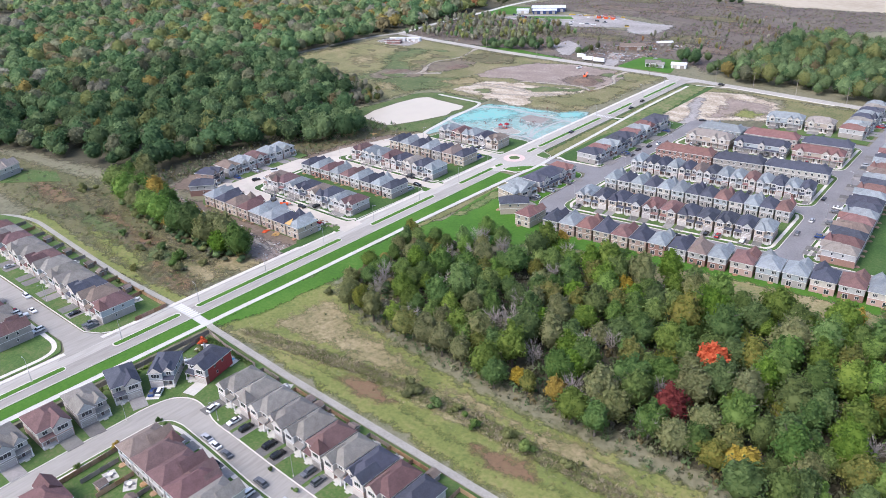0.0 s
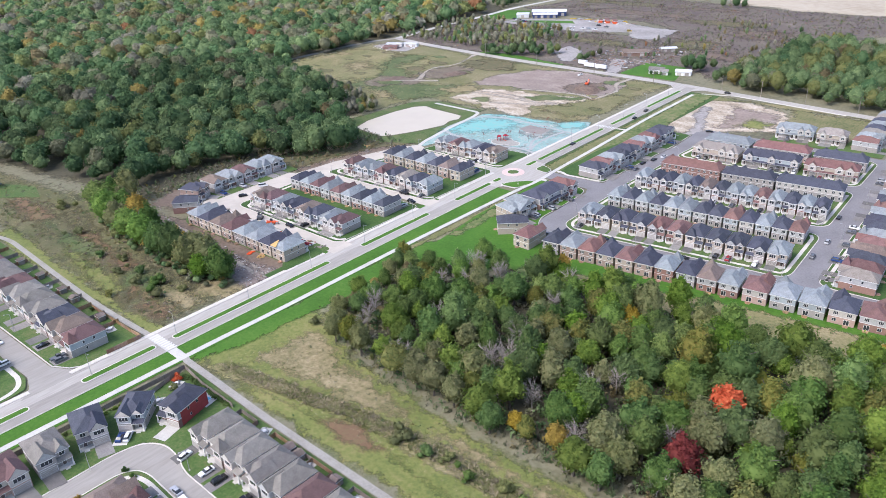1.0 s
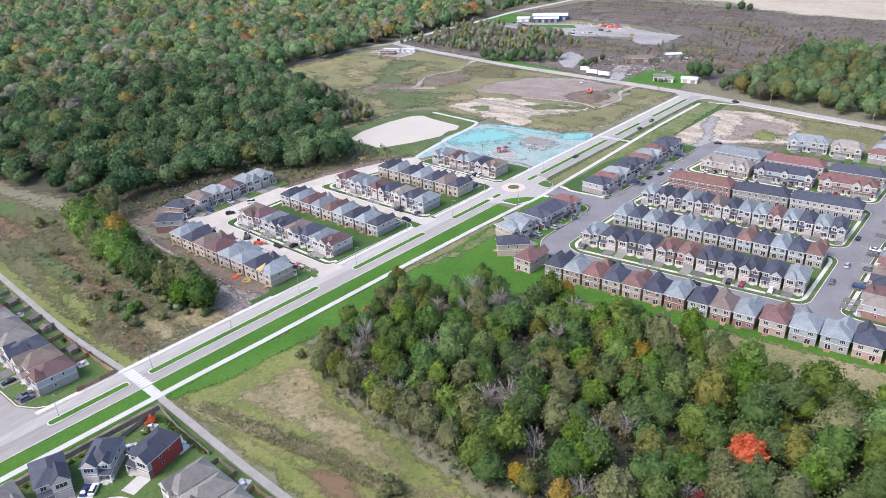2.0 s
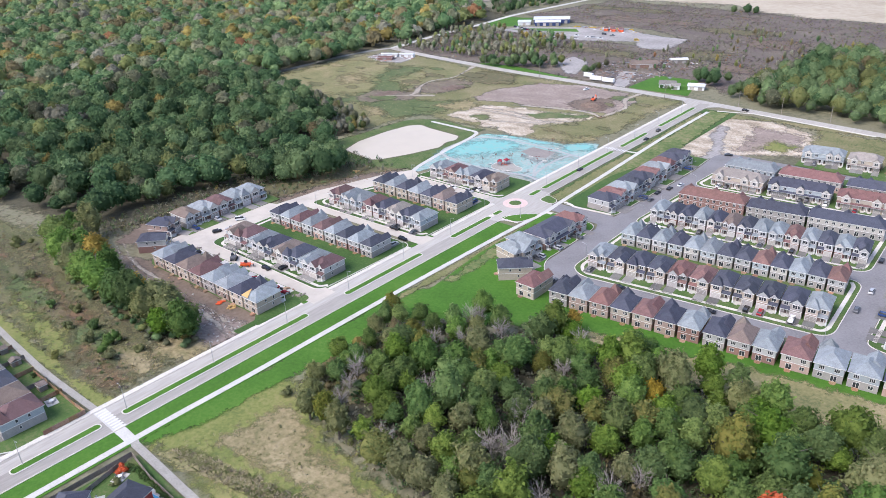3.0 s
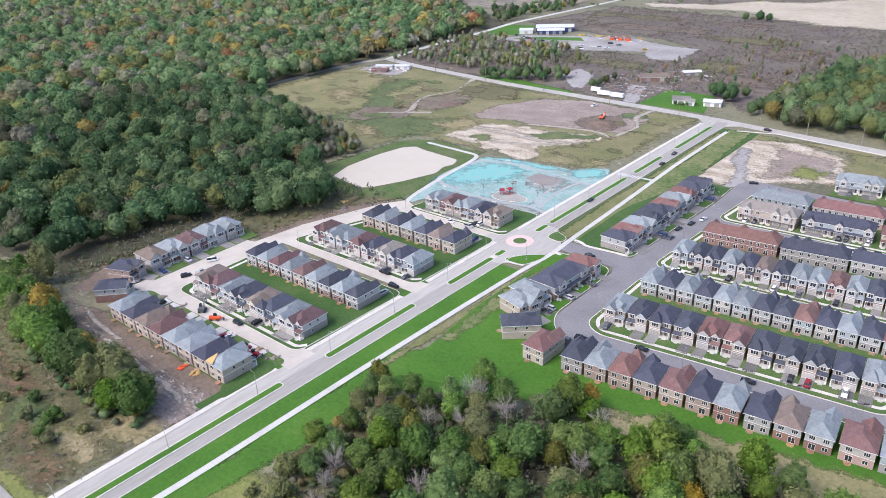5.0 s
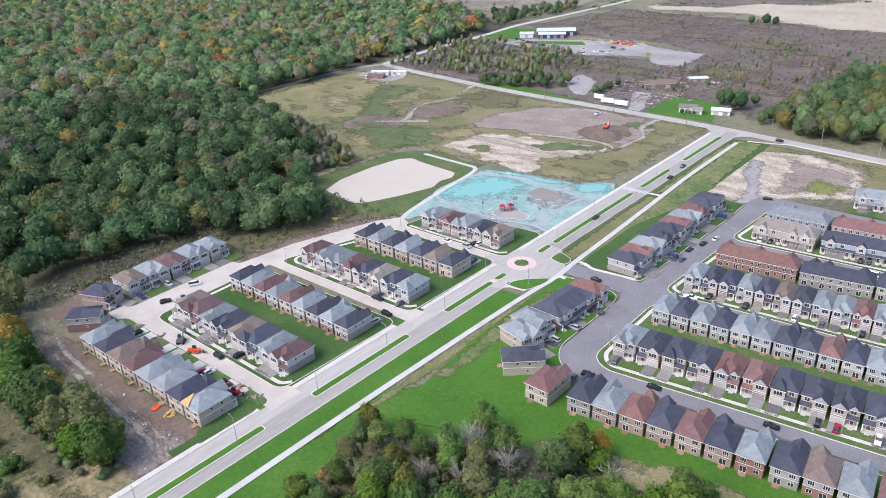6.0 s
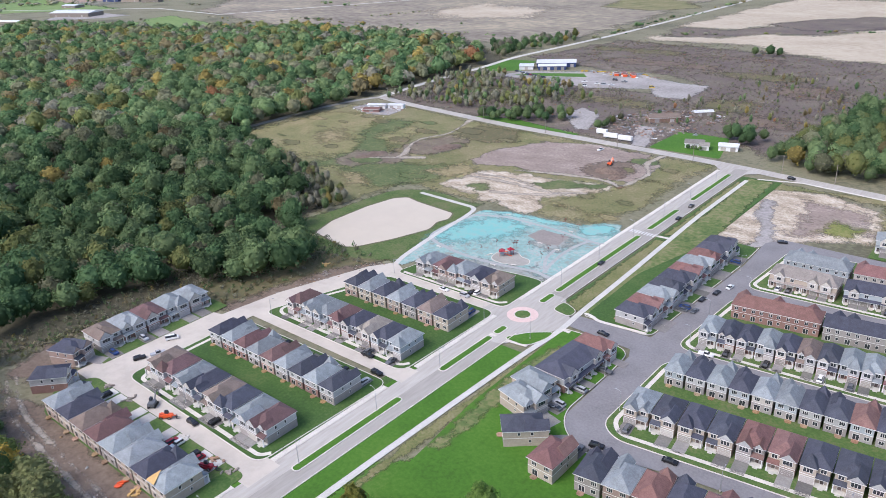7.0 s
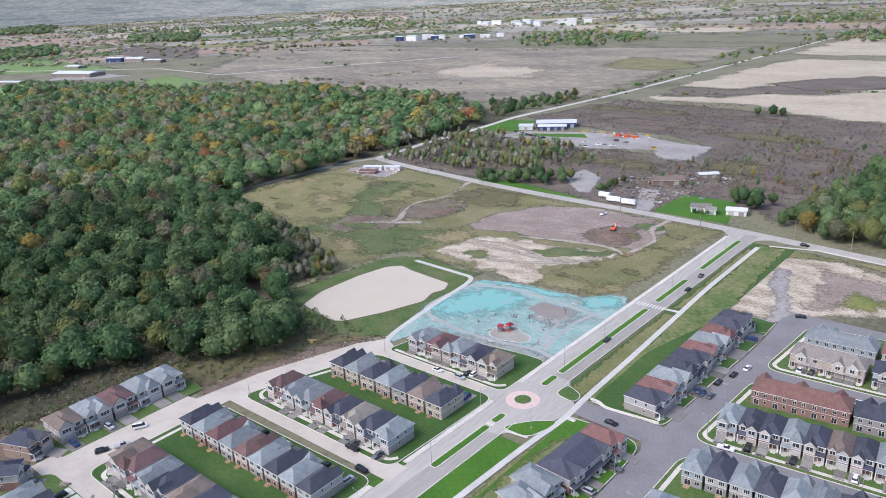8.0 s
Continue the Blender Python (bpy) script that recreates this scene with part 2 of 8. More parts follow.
for key, c in (("slate", (0.058, 0.062, 0.082)), ("grey", (0.2, 0.222, 0.232)), ("maroon", (0.125, 0.074, 0.072)), ("red", (0.16, 0.09, 0.082)), ("brown", (0.165, 0.13, 0.11)), ("taupe", (0.23, 0.205, 0.18)), ("ash", (0.19, 0.177, 0.158))):
    M["roof_" + key] = surface(key + "_shingles", [tuple(v * 0.78 for v in c), c, tuple(v * 1.25 for v in c)], 0.5, 3.0, rough=0.92, bump=0.02, jitter=0.16, courses=0.16)
for key, c in (("redbrick", (0.25, 0.145, 0.12)), ("brownbrick", (0.3, 0.225, 0.19)), ("greybrick", (0.28, 0.255, 0.24)), ("beige", (0.38, 0.325, 0.265)), ("stone", (0.31, 0.29, 0.275)), ("siding", (0.38, 0.38, 0.375)), ("bluesiding", (0.32, 0.355, 0.375)), ("cream", (0.45, 0.42, 0.38)), ("pinkbrick", (0.4, 0.28, 0.24)), ("crimson", (0.33, 0.05, 0.045))):
    M["wall_" + key] = surface(key + "_wall", [tuple(v * 0.85 for v in c), c, tuple(v * 1.12 for v in c)], 0.6, 4.0, rough=0.9, bump=0.01, jitter=0.1, courses=0.2)
M["trim"] = plain("white_trim", (0.68, 0.67, 0.65), 0.55)
M["garage"] = surface("garage_door_paint", [(0.3, 0.275, 0.25), (0.37, 0.345, 0.32)], 0.6, 4.0, rough=0.5, jitter=0.4)
M["door"] = surface("door_paint", [(0.08, 0.06, 0.055), (0.12, 0.09, 0.08)], 0.6, 4.0, rough=0.5, jitter=0.4)
M["pane"] = plain("window_glass", (0.035, 0.04, 0.047), 0.08, spec=0.6)
M["wood"] = surface("cedar_boards", [(0.21, 0.125, 0.075), (0.3, 0.19, 0.115), (0.34, 0.24, 0.16)], 0.5, 4.0, jitter=0.25)
M["greywood"] = surface("weathered_boards", [(0.2, 0.17, 0.145), (0.28, 0.245, 0.21)], 0.5, 4.0, jitter=0.2)
M["sheathing"] = surface("bare_sheathing", [(0.45, 0.29, 0.11), (0.52, 0.35, 0.15)], 0.5, 3.0)
M["tyre"] = plain("tyre_rubber", (0.025, 0.025, 0.026), 0.8)
M["steel"] = plain("galvanised_steel", (0.36, 0.37, 0.38), 0.45, 0.7)
M["darksteel"] = plain("dark_steel", (0.06, 0.06, 0.065), 0.5, 0.3)
M["lens"] = plain("lamp_lens", (0.7, 0.7, 0.68), 0.3)
for key, c in (("black", (0.018, 0.018, 0.02)), ("white", (0.75, 0.75, 0.74)), ("silver", (0.42, 0.43, 0.45)), ("grey", (0.12, 0.125, 0.135)), ("red", (0.3, 0.02, 0.03)), ("blue", (0.03, 0.06, 0.17)), ("orange", (0.75, 0.12, 0.04)), ("yellow", (0.6, 0.4, 0.04))):
    M["car_" + key] = plain(key + "_car_paint", c, 0.25, 0.1, 0.5)
# fallow and stubble: tan field colours, lightened further to stand in for haze
M["fallow"] = surface("fallow_land", [(0.14, 0.118, 0.092), (0.2, 0.17, 0.135), (0.235, 0.21, 0.155), (0.33, 0.28, 0.2)], 0.007, 0.06, ragged=True, stretch=(1.0, 2.0, 1.0, 35), spread=0.1)
# far ground colour, made paler to stand in for haze
M["hazed_plain"] = surface("hazed_plain", [(0.2, 0.2, 0.165), (0.29, 0.272, 0.225), (0.24, 0.238, 0.195), (0.36, 0.325, 0.265)], 0.006, 0.04, ragged=True, spread=0.1)
M["reddish"] = surface("ploughed_reddish_land", [(0.22, 0.15, 0.115), (0.29, 0.21, 0.165), (0.33, 0.26, 0.2)], 0.01, 0.1, ragged=True)
M["stubble"] = surface("pale_stubble", [(0.3, 0.25, 0.18), (0.38, 0.325, 0.245), (0.44, 0.385, 0.3)], 0.01, 0.12, ragged=True, stretch=(1.0, 2.0, 1.0, 35))
M["pasture"] = surface("far_pasture", [(0.1, 0.17, 0.05), (0.14, 0.21, 0.065), (0.18, 0.23, 0.085)], 0.01, 0.12, ragged=True)
M["bark"] = surface("bark", [(0.07, 0.058, 0.048), (0.13, 0.112, 0.095)], 0.5, 4.0)
M["pale_bark"] = surface("bare_grey_branches", [(0.24, 0.215, 0.19), (0.34, 0.31, 0.28)], 0.5, 4.0)
M["leaf"] = foliage("green_leaves", [(0.072, 0.125, 0.026), (0.117, 0.188, 0.037), (0.175, 0.255, 0.054)], 0.28)
M["leaf_olive"] = foliage("olive_leaves", [(0.12, 0.138, 0.055), (0.175, 0.19, 0.076), (0.23, 0.238, 0.102)], 0.15)
M["leaf_lime"] = foliage("yellow_green_leaves", [(0.09, 0.11, 0.025), (0.155, 0.17, 0.04), (0.22, 0.21, 0.05)], 0.2)
M["leaf_gold"] = foliage("golden_leaves", [(0.23, 0.16, 0.028), (0.35, 0.245, 0.036), (0.44, 0.32, 0.05)], 0.1)
M["leaf_rust"] = foliage("rusty_leaves", [(0.13, 0.108, 0.056), (0.17, 0.137, 0.068), (0.21, 0.17, 0.088)], 0.12)
M["leaf_orange"] = foliage("orange_red_leaves", [(0.4, 0.075, 0.03), (0.58, 0.125, 0.055), (0.66, 0.2, 0.09)])
M["leaf_maroon"] = foliage("dark_red_leaves", [(0.1, 0.024, 0.024), (0.16, 0.036, 0.034), (0.21, 0.055, 0.048)])
M["leaf_dark"] = foliage("dark_green_leaves", [(0.058, 0.107, 0.031), (0.092, 0.154, 0.043), (0.132, 0.2, 0.058)], 0.2)

M["far_lime"] = foliage("pale_olive_crowns", [(0.11, 0.13, 0.05), (0.15, 0.17, 0.062), (0.2, 0.205, 0.08)])
M["far_gold"] = foliage("dull_gold_crowns", [(0.17, 0.142, 0.052), (0.235, 0.19, 0.062), (0.3, 0.24, 0.078)])
M["far_rust"] = foliage("brown_crowns", [(0.13, 0.112, 0.062), (0.17, 0.142, 0.074), (0.205, 0.17, 0.09)])
M["far_red"] = foliage("red_brown_crowns", [(0.2, 0.1, 0.055), (0.24, 0.125, 0.065), (0.28, 0.15, 0.075)])
# grey of thinning trees; on the far copses it also stands for haze
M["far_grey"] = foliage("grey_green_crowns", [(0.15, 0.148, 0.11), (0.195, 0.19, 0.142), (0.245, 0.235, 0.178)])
M["brush_twigs"] = foliage("brown_twigs", [(0.125, 0.102, 0.096), (0.17, 0.14, 0.131), (0.22, 0.183, 0.168)])
# greens bluer than the near leaves: haze put into the colour
M["hazed_green"] = foliage("hazed_green_crowns", [(0.086, 0.135, 0.062), (0.126, 0.184, 0.082), (0.178, 0.24, 0.108)])
M["hazed_dark"] = foliage("hazed_dark_crowns", [(0.052, 0.1, 0.046), (0.078, 0.138, 0.06), (0.114, 0.18, 0.08)])
M["hazed_olive"] = foliage("hazed_olive_crowns", [(0.115, 0.125, 0.075), (0.16, 0.168, 0.1), (0.21, 0.21, 0.13)])

# ---- building helpers ----
class Shape:
    """Collects corners and faces for one mesh; slot: the face's material slot."""

    def __init__(self):
        self.v, self.f, self.s = [], [], []

    def face(self, pts, slot=0):
        k = len(self.v)
        self.v += [tuple(p) for p in pts]
        self.f.append(tuple(range(k, k + len(pts))))
        self.s.append(slot)
        return self

    def box(self, x0, x1, y0, y1, z0, z1, slot=0, top=0.0):
        """A box; top: how far its top is drawn in on all sides."""
        k, t = len(self.v), top
        self.v += [(x0, y0, z0), (x1, y0, z0), (x1, y1, z0), (x0, y1, z0), (x0 + t, y0 + t, z1), (x1 - t, y0 + t, z1), (x1 - t, y1 - t, z1), (x0 + t, y1 - t, z1)]
        for q in ((3, 2, 1, 0), (4, 5, 6, 7), (0, 1, 5, 4), (1, 2, 6, 5), (2, 3, 7, 6), (3, 0, 4, 7)):
            self.f.append(tuple(k + i for i in q))
            self.s.append(slot)
        return self

    def hip(self, x0, x1, y0, y1, z, h, inset=None, slot=0, fascia=0.22, gable_y0=False, gable_y1=False, ridge="y"):
        """A hipped roof on a fascia; a gabled end stands upright. ridge: the axis it runs along."""
        if ridge == "x":
            other = Shape().hip(y0, y1, x0, x1, z, h, inset, slot, fascia, gable_y0, gable_y1)
            k = len(self.v)
            self.v += [(p[1], p[0], p[2]) for p in other.v]
            self.f += [tuple(k + i for i in reversed(q)) for q in other.f]
            self.s += other.s
            return self
        xm, w = (x0 + x1) / 2, (x1 - x0) / 2
        ins = w * 0.95 if inset is None else inset
        a = y0 if gable_y0 else min(y0 + ins, (y0 + y1) / 2 - 0.05)
        b = y1 if gable_y1 else max(y1 - ins, (y0 + y1) / 2 + 0.05)
        self.box(x0, x1, y0, y1, z - fascia, z - 0.01, slot + 1)
        k = len(self.v)
        self.v += [(x0, y0, z), (x1, y0, z), (x1, y1, z), (x0, y1, z), (xm, a, z + h), (xm, b, z + h)]
        for q in ((0, 1, 4), (1, 2, 5, 4), (2, 3, 5), (3, 0, 4, 5)):
            self.f.append(tuple(k + i for i in q))
            self.s.append(slot)
        return self

    def tube(self, a, b, r0, r1, n=6, slot=0):
        a, b = Vector(a), Vector(b)
        turn = (b - a).to_track_quat("Z", "Y").to_matrix()
        k = len(self.v)
        for p, r in ((a, r0), (b, r1)):
            self.v += [tuple(p + turn @ Vector((r * math.cos(2 * math.pi * i / n), r * math.sin(2 * math.pi * i / n), 0))) for i in range(n)]
        for i in range(n):
            j = (i + 1) % n
            self.f.append((k + i, k + j, k + n + j, k + n + i))
            self.s.append(slot)
        self.f.append(tuple(k + n + i for i in range(n)))
        self.s.append(slot)
        return self

    def mesh(self, name, mats):
        me = bpy.data.meshes.new(name)
        me.from_pydata(self.v, [], self.f)
        for m in mats:
            me.materials.append(m)
        if any(self.s):
            me.polygons.foreach_set("material_index", self.s)
        me.update()
        return me


MESHES = {}


def shared(key, make):
    if key not in MESHES:
        MESHES[key] = make()
    return MESHES[key]


def part(name, mesh, parent, m=None, label=""):
    """Links a mesh as one part under a thing or part."""
    ob = new(name, mesh)
    ob.parent = parent
    if m is not None:
        ob.matrix_basis = m
    return tagged(ob, label) if label else ob


def thing(name, m, label, category, group=""):
    ob = new(name)
    ob.matrix_basis = m
    ob.empty_display_size = 0.5
    return tagged(ob, label, category, group)


def structure(name, mesh, label="", category=""):
    return tagged(new(name, mesh), label, category, "", "structure")


def fillet(pts, r, closed=False, steps=6):
    """A polyline with its corners rounded."""
    pts = [Vector(p) for p in pts]
    out, n = [], len(pts)
    for i, p in enumerate(pts):
        if not closed and i in (0, n - 1):
            out.append(p)
            continue
        a, b = pts[i - 1] - p, pts[(i + 1) % n] - p
        d = min(r, a.length * 0.49, b.length * 0.49)
        s, e = p + a.normalized() * d, p + b.normalized() * d
        out += [s * (1 - u) ** 2 + p * 2 * u * (1 - u) + e * u ** 2 for u in (k / steps for k in range(steps + 1))]
    return [(q.x, q.y) for q in out]


def ring(cx, cy, r, n=40):
    return [(cx + r * math.cos(2 * math.pi * i / n), cy + r * math.sin(2 * math.pi * i / n)) for i in range(n)]


def slab(name, pts, z, material, label, category, thick=0.12):
    """A flat plate of any outline, with sides."""
    if sum(a[0] * b[1] - b[0] * a[1] for a, b in zip(pts, pts[1:] + pts[:1])) < 0:
        pts = pts[::-1]
    s, n = Shape(), len(pts)
    s.v = [(x, y, z) for x, y in pts] + [(x, y, z - thick) for x, y in pts]
    for i, j, k in mathutils.geometry.tessellate_polygon([[Vector((x, y, 0)) for x, y in pts]]):
        (ax, ay), (bx_, by), (cx, cy) = pts[i], pts[j], pts[k]
        s.f.append((i, j, k) if (bx_ - ax) * (cy - ay) - (by - ay) * (cx - ax) > 0 else (i, k, j))
    s.f += [(i, n + i, n + (i + 1) % n, (i + 1) % n) for i in range(n)]
    s.s = [0] * len(s.f)
    return structure(name, s.mesh(name, [material]), label, category)


def offsets(pts, d, closed=False):
    out, n = [], len(pts)
    for i in range(n):
        a = Vector(pts[i - 1] if i or closed else pts[i])
        c = Vector(pts[(i + 1) % n] if i < n - 1 or closed else pts[i])
        t = (c - a).normalized()
        out.append((pts[i][0] - t.y * d, pts[i][1] + t.x * d))
    return out


def strip(name, pts, width, z, material, label, category, thick=0.12, closed=False):
    """A ribbon with thickness along a line."""
    lf, rt = offsets(pts, width / 2, closed), offsets(pts, -width / 2, closed)
    s = Shape()
    n = len(pts)
    for i in range(n if closed else n - 1):
        j = (i + 1) % n
        a, b, c, d = rt[i], rt[j], lf[j], lf[i]
        s.face([(*a, z), (*b, z), (*c, z), (*d, z)])
        s.face([(*a, z - thick), (*b, z - thick), (*b, z), (*a, z)])
        s.face([(*d, z), (*c, z), (*c, z - thick), (*d, z - thick)])
    for i, flip in ((0, 1), (n - 1, 0)):
        if not closed:
            q = [(*rt[i], z - thick), (*lf[i], z - thick), (*lf[i], z), (*rt[i], z)]
            s.face(q if not flip else q[::-1])
    return structure(name, s.mesh(name, [material]), label, category)


def patch(name, pts, z, material, label, category, rough=3.0, fade=6.0, seed=0, step=0.0):
    """A piece of ground with a wandering border that thins out over `fade` metres: a net of cells, each corner's
    'edge' telling how far inside the outline it lies."""
    q = np.array(pts, float)
    lo, hi = q.min(0) - 2 * rough - fade, q.max(0) + 2 * rough + fade
    cell = step or max(1.2, math.sqrt((hi[0] - lo[0]) * (hi[1] - lo[1])) / 75)
    nx, ny = int((hi[0] - lo[0]) / cell) + 2, int((hi[1] - lo[1]) / cell) + 2
    gx, gy = np.meshgrid(lo[0] + np.arange(nx) * cell, lo[1] + np.arange(ny) * cell)
    dist, into = np.full(gx.shape, 1e9), np.zeros(gx.shape, bool)
    for (ax, ay), (cx, cy) in zip(q, np.roll(q, -1, 0)):
        ex, ey = cx - ax, cy - ay
        t = np.clip(((gx - ax) * ex + (gy - ay) * ey) / (ex * ex + ey * ey), 0, 1)
        dist = np.minimum(dist, np.hypot(gx - ax - t * ex, gy - ay - t * ey))
        into ^= ((ay > gy) != (cy > gy)) & (gx < ax + ex * (gy - ay) / (ey if ey else 1e-9))
    inside_by = np.where(into, dist, -dist)
    wave = np.array([[noise.noise(Vector((x * 0.03, y * 0.03, seed))) + 0.5 * noise.noise(Vector((x * 0.11, y * 0.11, seed + 9))) for x, y in zip(rx, ry)] for rx, ry in zip(gx, gy)])
    edge = np.clip((inside_by + 1.3 * rough * wave) / (2.2 * fade) + 0.42, 0, 1)
    keep = np.maximum.reduce([edge[:-1, :-1], edge[1:, :-1], edge[:-1, 1:], edge[1:, 1:]]) > 0.1
    rows_, cols_ = np.nonzero(keep)
    a = rows_ * nx + cols_
    faces = np.stack([a, a + 1, a + nx + 1, a + nx], 1)
    used, back = np.unique(faces, return_inverse=True)
    v = np.stack([gx.ravel()[used], gy.ravel()[used], np.full(len(used), z)], 1)
    me = bpy.data.meshes.new(name)
    me.from_pydata(v.tolist(), [], back.reshape(-1, 4).tolist())
    at = me.attributes.new("edge", "FLOAT", "POINT")
    at.data.foreach_set("value", edge.ravel()[used].astype(np.float32))
    me.materials.append(material)
    return structure(name, me, label, category)


def rect(x0, x1, y0, y1):
    return [(x0, y0), (x1, y0), (x1, y1), (x0, y1)]


def bx(y):
    """The boulevard's middle line."""
    return -0.7 + 0.0205 * y


# ---- the ground, one sheet to the horizon ----
CENTRE = (185, -275)
g = Shape()
g.face([(x, y, -0.3) for x, y in ring(*CENTRE, 4720, 96)])
structure("ground", g.mesh("ground", [M["ground"]]), "rough olive and brown meadow reaching the horizon", "ground")
# the land beyond, up to the horizon's height: a faintly glowing wall, haze in its colours
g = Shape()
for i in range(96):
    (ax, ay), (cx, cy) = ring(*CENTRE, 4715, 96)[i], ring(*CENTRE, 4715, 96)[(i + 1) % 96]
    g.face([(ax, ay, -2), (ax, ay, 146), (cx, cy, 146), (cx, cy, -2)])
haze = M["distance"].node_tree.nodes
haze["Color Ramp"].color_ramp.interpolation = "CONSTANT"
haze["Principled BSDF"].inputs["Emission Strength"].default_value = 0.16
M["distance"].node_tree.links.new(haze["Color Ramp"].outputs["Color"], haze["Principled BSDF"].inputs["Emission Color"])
structure("backdrop", g.mesh("backdrop", [M["distance"]]), "backdrop band of wooded plain with painted haze and a faint glow", "backdrop")

# fields and patches of the open land
patch("meadow", [(-345, 100), (-160, 45), (-150, 95), (-20, 100), (-12, 225), (-180, 235), (-290, 250), (-340, 230)], -0.25, M["olive"], "olive meadow with dry grass beside the road", "field", 4, 8, 1)
patch("meadow", [(-342, 110), (-250, 95), (-210, 130), (-225, 200), (-300, 215), (-342, 200)], -0.22, M["tan_meadow"], "tan and olive meadow by the wood's edge", "field", 6, 14, 2)
patch("weeds", [(-237, 91), (-232, 127), (-262, 165), (-283, 195), (-247, 216), (-238, 165), (-213, 150), (-205, 98)], -0.19, M["weedy"], "darker green weeds across a meadow", "field", 6, 10, 60)
patch("weeds", [(-215, 95), (-165, 80), (-135, 112), (-145, 140), (-185, 130)], -0.2, M["weedy"], "green weeds between pond and tracks", "field", 6, 10, 61)
patch("dry_grass", [(-205, 88), (-180, 74), (-168, 84), (-190, 98)], -0.17, M["straw"], "straw-coloured grass by the pond bank", "field", 4, 8, 62)
patch("dry_grass", [(-160, 120), (-136, 116), (-126, 140), (-150, 150)], -0.165, M["straw"], "straw-coloured grass beside bare sand", "field", 4, 8, 63)
patch("dry_grass", [(-300, 150), (-268, 130), (-255, 150), (-285, 175)], -0.2, M["straw"], "worn straw-coloured part of a meadow", "field", 5, 16, 64)
patch("weeds", [(-196, 196), (-165, 190), (-142, 208), (-160, 230), (-196, 232)], -0.19, M["scrub"], "brown weeds beside a dirt track", "field", 4, 8, 65)
patch("bare_soil", [(-142, 150), (-148, 184), (-128, 219), (-87, 230), (-58, 225), (-38, 206), (-40, 172), (-77, 161), (-109, 152)], -0.18, M["pit"], "bare graded brown soil of a building site", "soil", 6, 4, 3)
patch("bare_soil", [(-136, 106), (-128, 138), (-100, 150), (-79, 146), (-43, 161), (-39, 141), (-63, 122), (-58, 104), (-62, 93), (-96, 100)], -0.16, M["sand"], "pale sandy soil with wheel tracks", "soil", 6, 4, 4)
patch("bare_soil", [(-230, 108), (-231, 132), (-211, 141), (-193, 143), (-187, 123), (-206, 104)], -0.17, M["dark_soil"], "dark churned soil beside a track", "soil", 5, 5, 66)
patch("bare_soil", [(-204, 148), (-211, 172), (-197, 196), (-178, 192), (-170, 168), (-179, 147)], -0.18, M["dark_soil"], "dark churned soil beside a track", "soil", 6, 6, 5)
patch("weeds", [(-86, 139), (-71, 156), (-46, 158), (-45, 149), (-74, 133)], -0.13, M["weedy"], "green weeds on bare sand", "field", 5, 4, 67)
patch("weeds", [(-120, 112), (-112, 122), (-100, 118), (-106, 108)], -0.13, M["weedy"], "green weeds on bare sand", "field", 3, 5, 68)
patch("bare_soil", [(-76, 176), (-74, 198), (-56, 204), (-46, 188), (-50, 172), (-62, 166)], -0.15, M["mud"], "dark dug soil round an excavator", "soil", 4, 6, 69)
patch("weeds", [(-60, 118), (-30, 105), (-16, 130), (-18, 175), (-32, 178), (-45, 150)], -0.14, M["olive"], "olive weeds beside the boulevard", "field", 5, 6, 6)
patch("bare_soil", [(22, 112), (17, 200), (60, 207), (98, 190), (96, 150), (60, 128), (48, 116)], -0.2, M["sand"], "bare sandy building land with pale wheel marks", "soil", 4, 6, 7)
patch("bare_soil", [(50, 118), (46, 140), (36, 160), (34, 182), (40, 184), (43, 163), (53, 144), (57, 122)], -0.16, M["gravel"], "grey gravel track on the building land", "soil", 3, 4, 8)
patch("bare_soil", [(60, 140), (56, 190), (84, 188), (92, 160)], -0.17, M["pit"], "brown graded soil on the building land", "soil", 5, 9, 130)
patch("weeds", [(20, 196), (60, 206), (150, 204), (150, 215), (60, 214), (16, 214)], -0.15, M["olive"], "strip of weeds along the country road", "field", 3, 4, 9)
patch("weeds", [(96, 150), (150, 150), (150, 205), (90, 205)], -0.19, M["olive"], "rough weeds behind the town houses", "field", 4, 6, 10)
patch("weeds", [(68, 150), (86, 146), (90, 166), (72, 172)], -0.14, M["bright_meadow"], "small green weedy patch on bare soil", "field", 3, 6, 11)
rg = np.random.default_rng(23)
TUFTS = []
for i in range(140):
    x, y, size = rg.uniform(-332, -110), rg.uniform(84, 232), rg.uniform(6, 17)
    if i > 100:
        x, y, size = rg.uniform(-56, -18), rg.uniform(104, 215), rg.uniform(4, 9)
    if y < 84 + 0.3 * (-110 - x) - 26 or (-152 < x < -100 and y > 96) or (y > 222 and x > -330) or any(math.hypot(x - q[0], y - q[1]) < size + q[2] + 5 for q in TUFTS):
        continue
    TUFTS.append((x, y, size))
    key, lab = (("rank_grass", "dark rank grass in a meadow"), ("weedy", "green weeds in a meadow"), ("scrub", "brown weeds in a meadow"), ("straw", "dry straw-coloured grass in a meadow"), ("rust", "rust-brown weeds in a meadow"))[int(rg.choice(5, p=(0.34, 0.24, 0.22, 0.12, 0.08)))]
    turn = rg.uniform(0, 3)
    patch("weeds", [(x + size * rg.uniform(0.7, 1.2) * math.cos(a + turn), y + 0.55 * size * rg.uniform(0.7, 1.3) * math.sin(a + turn)) for a in (0, 1.05, 2.1, 3.14, 4.2, 5.2)], -0.126, M[key], lab, "field", 4, 3.5, 200 + i, 1.6)
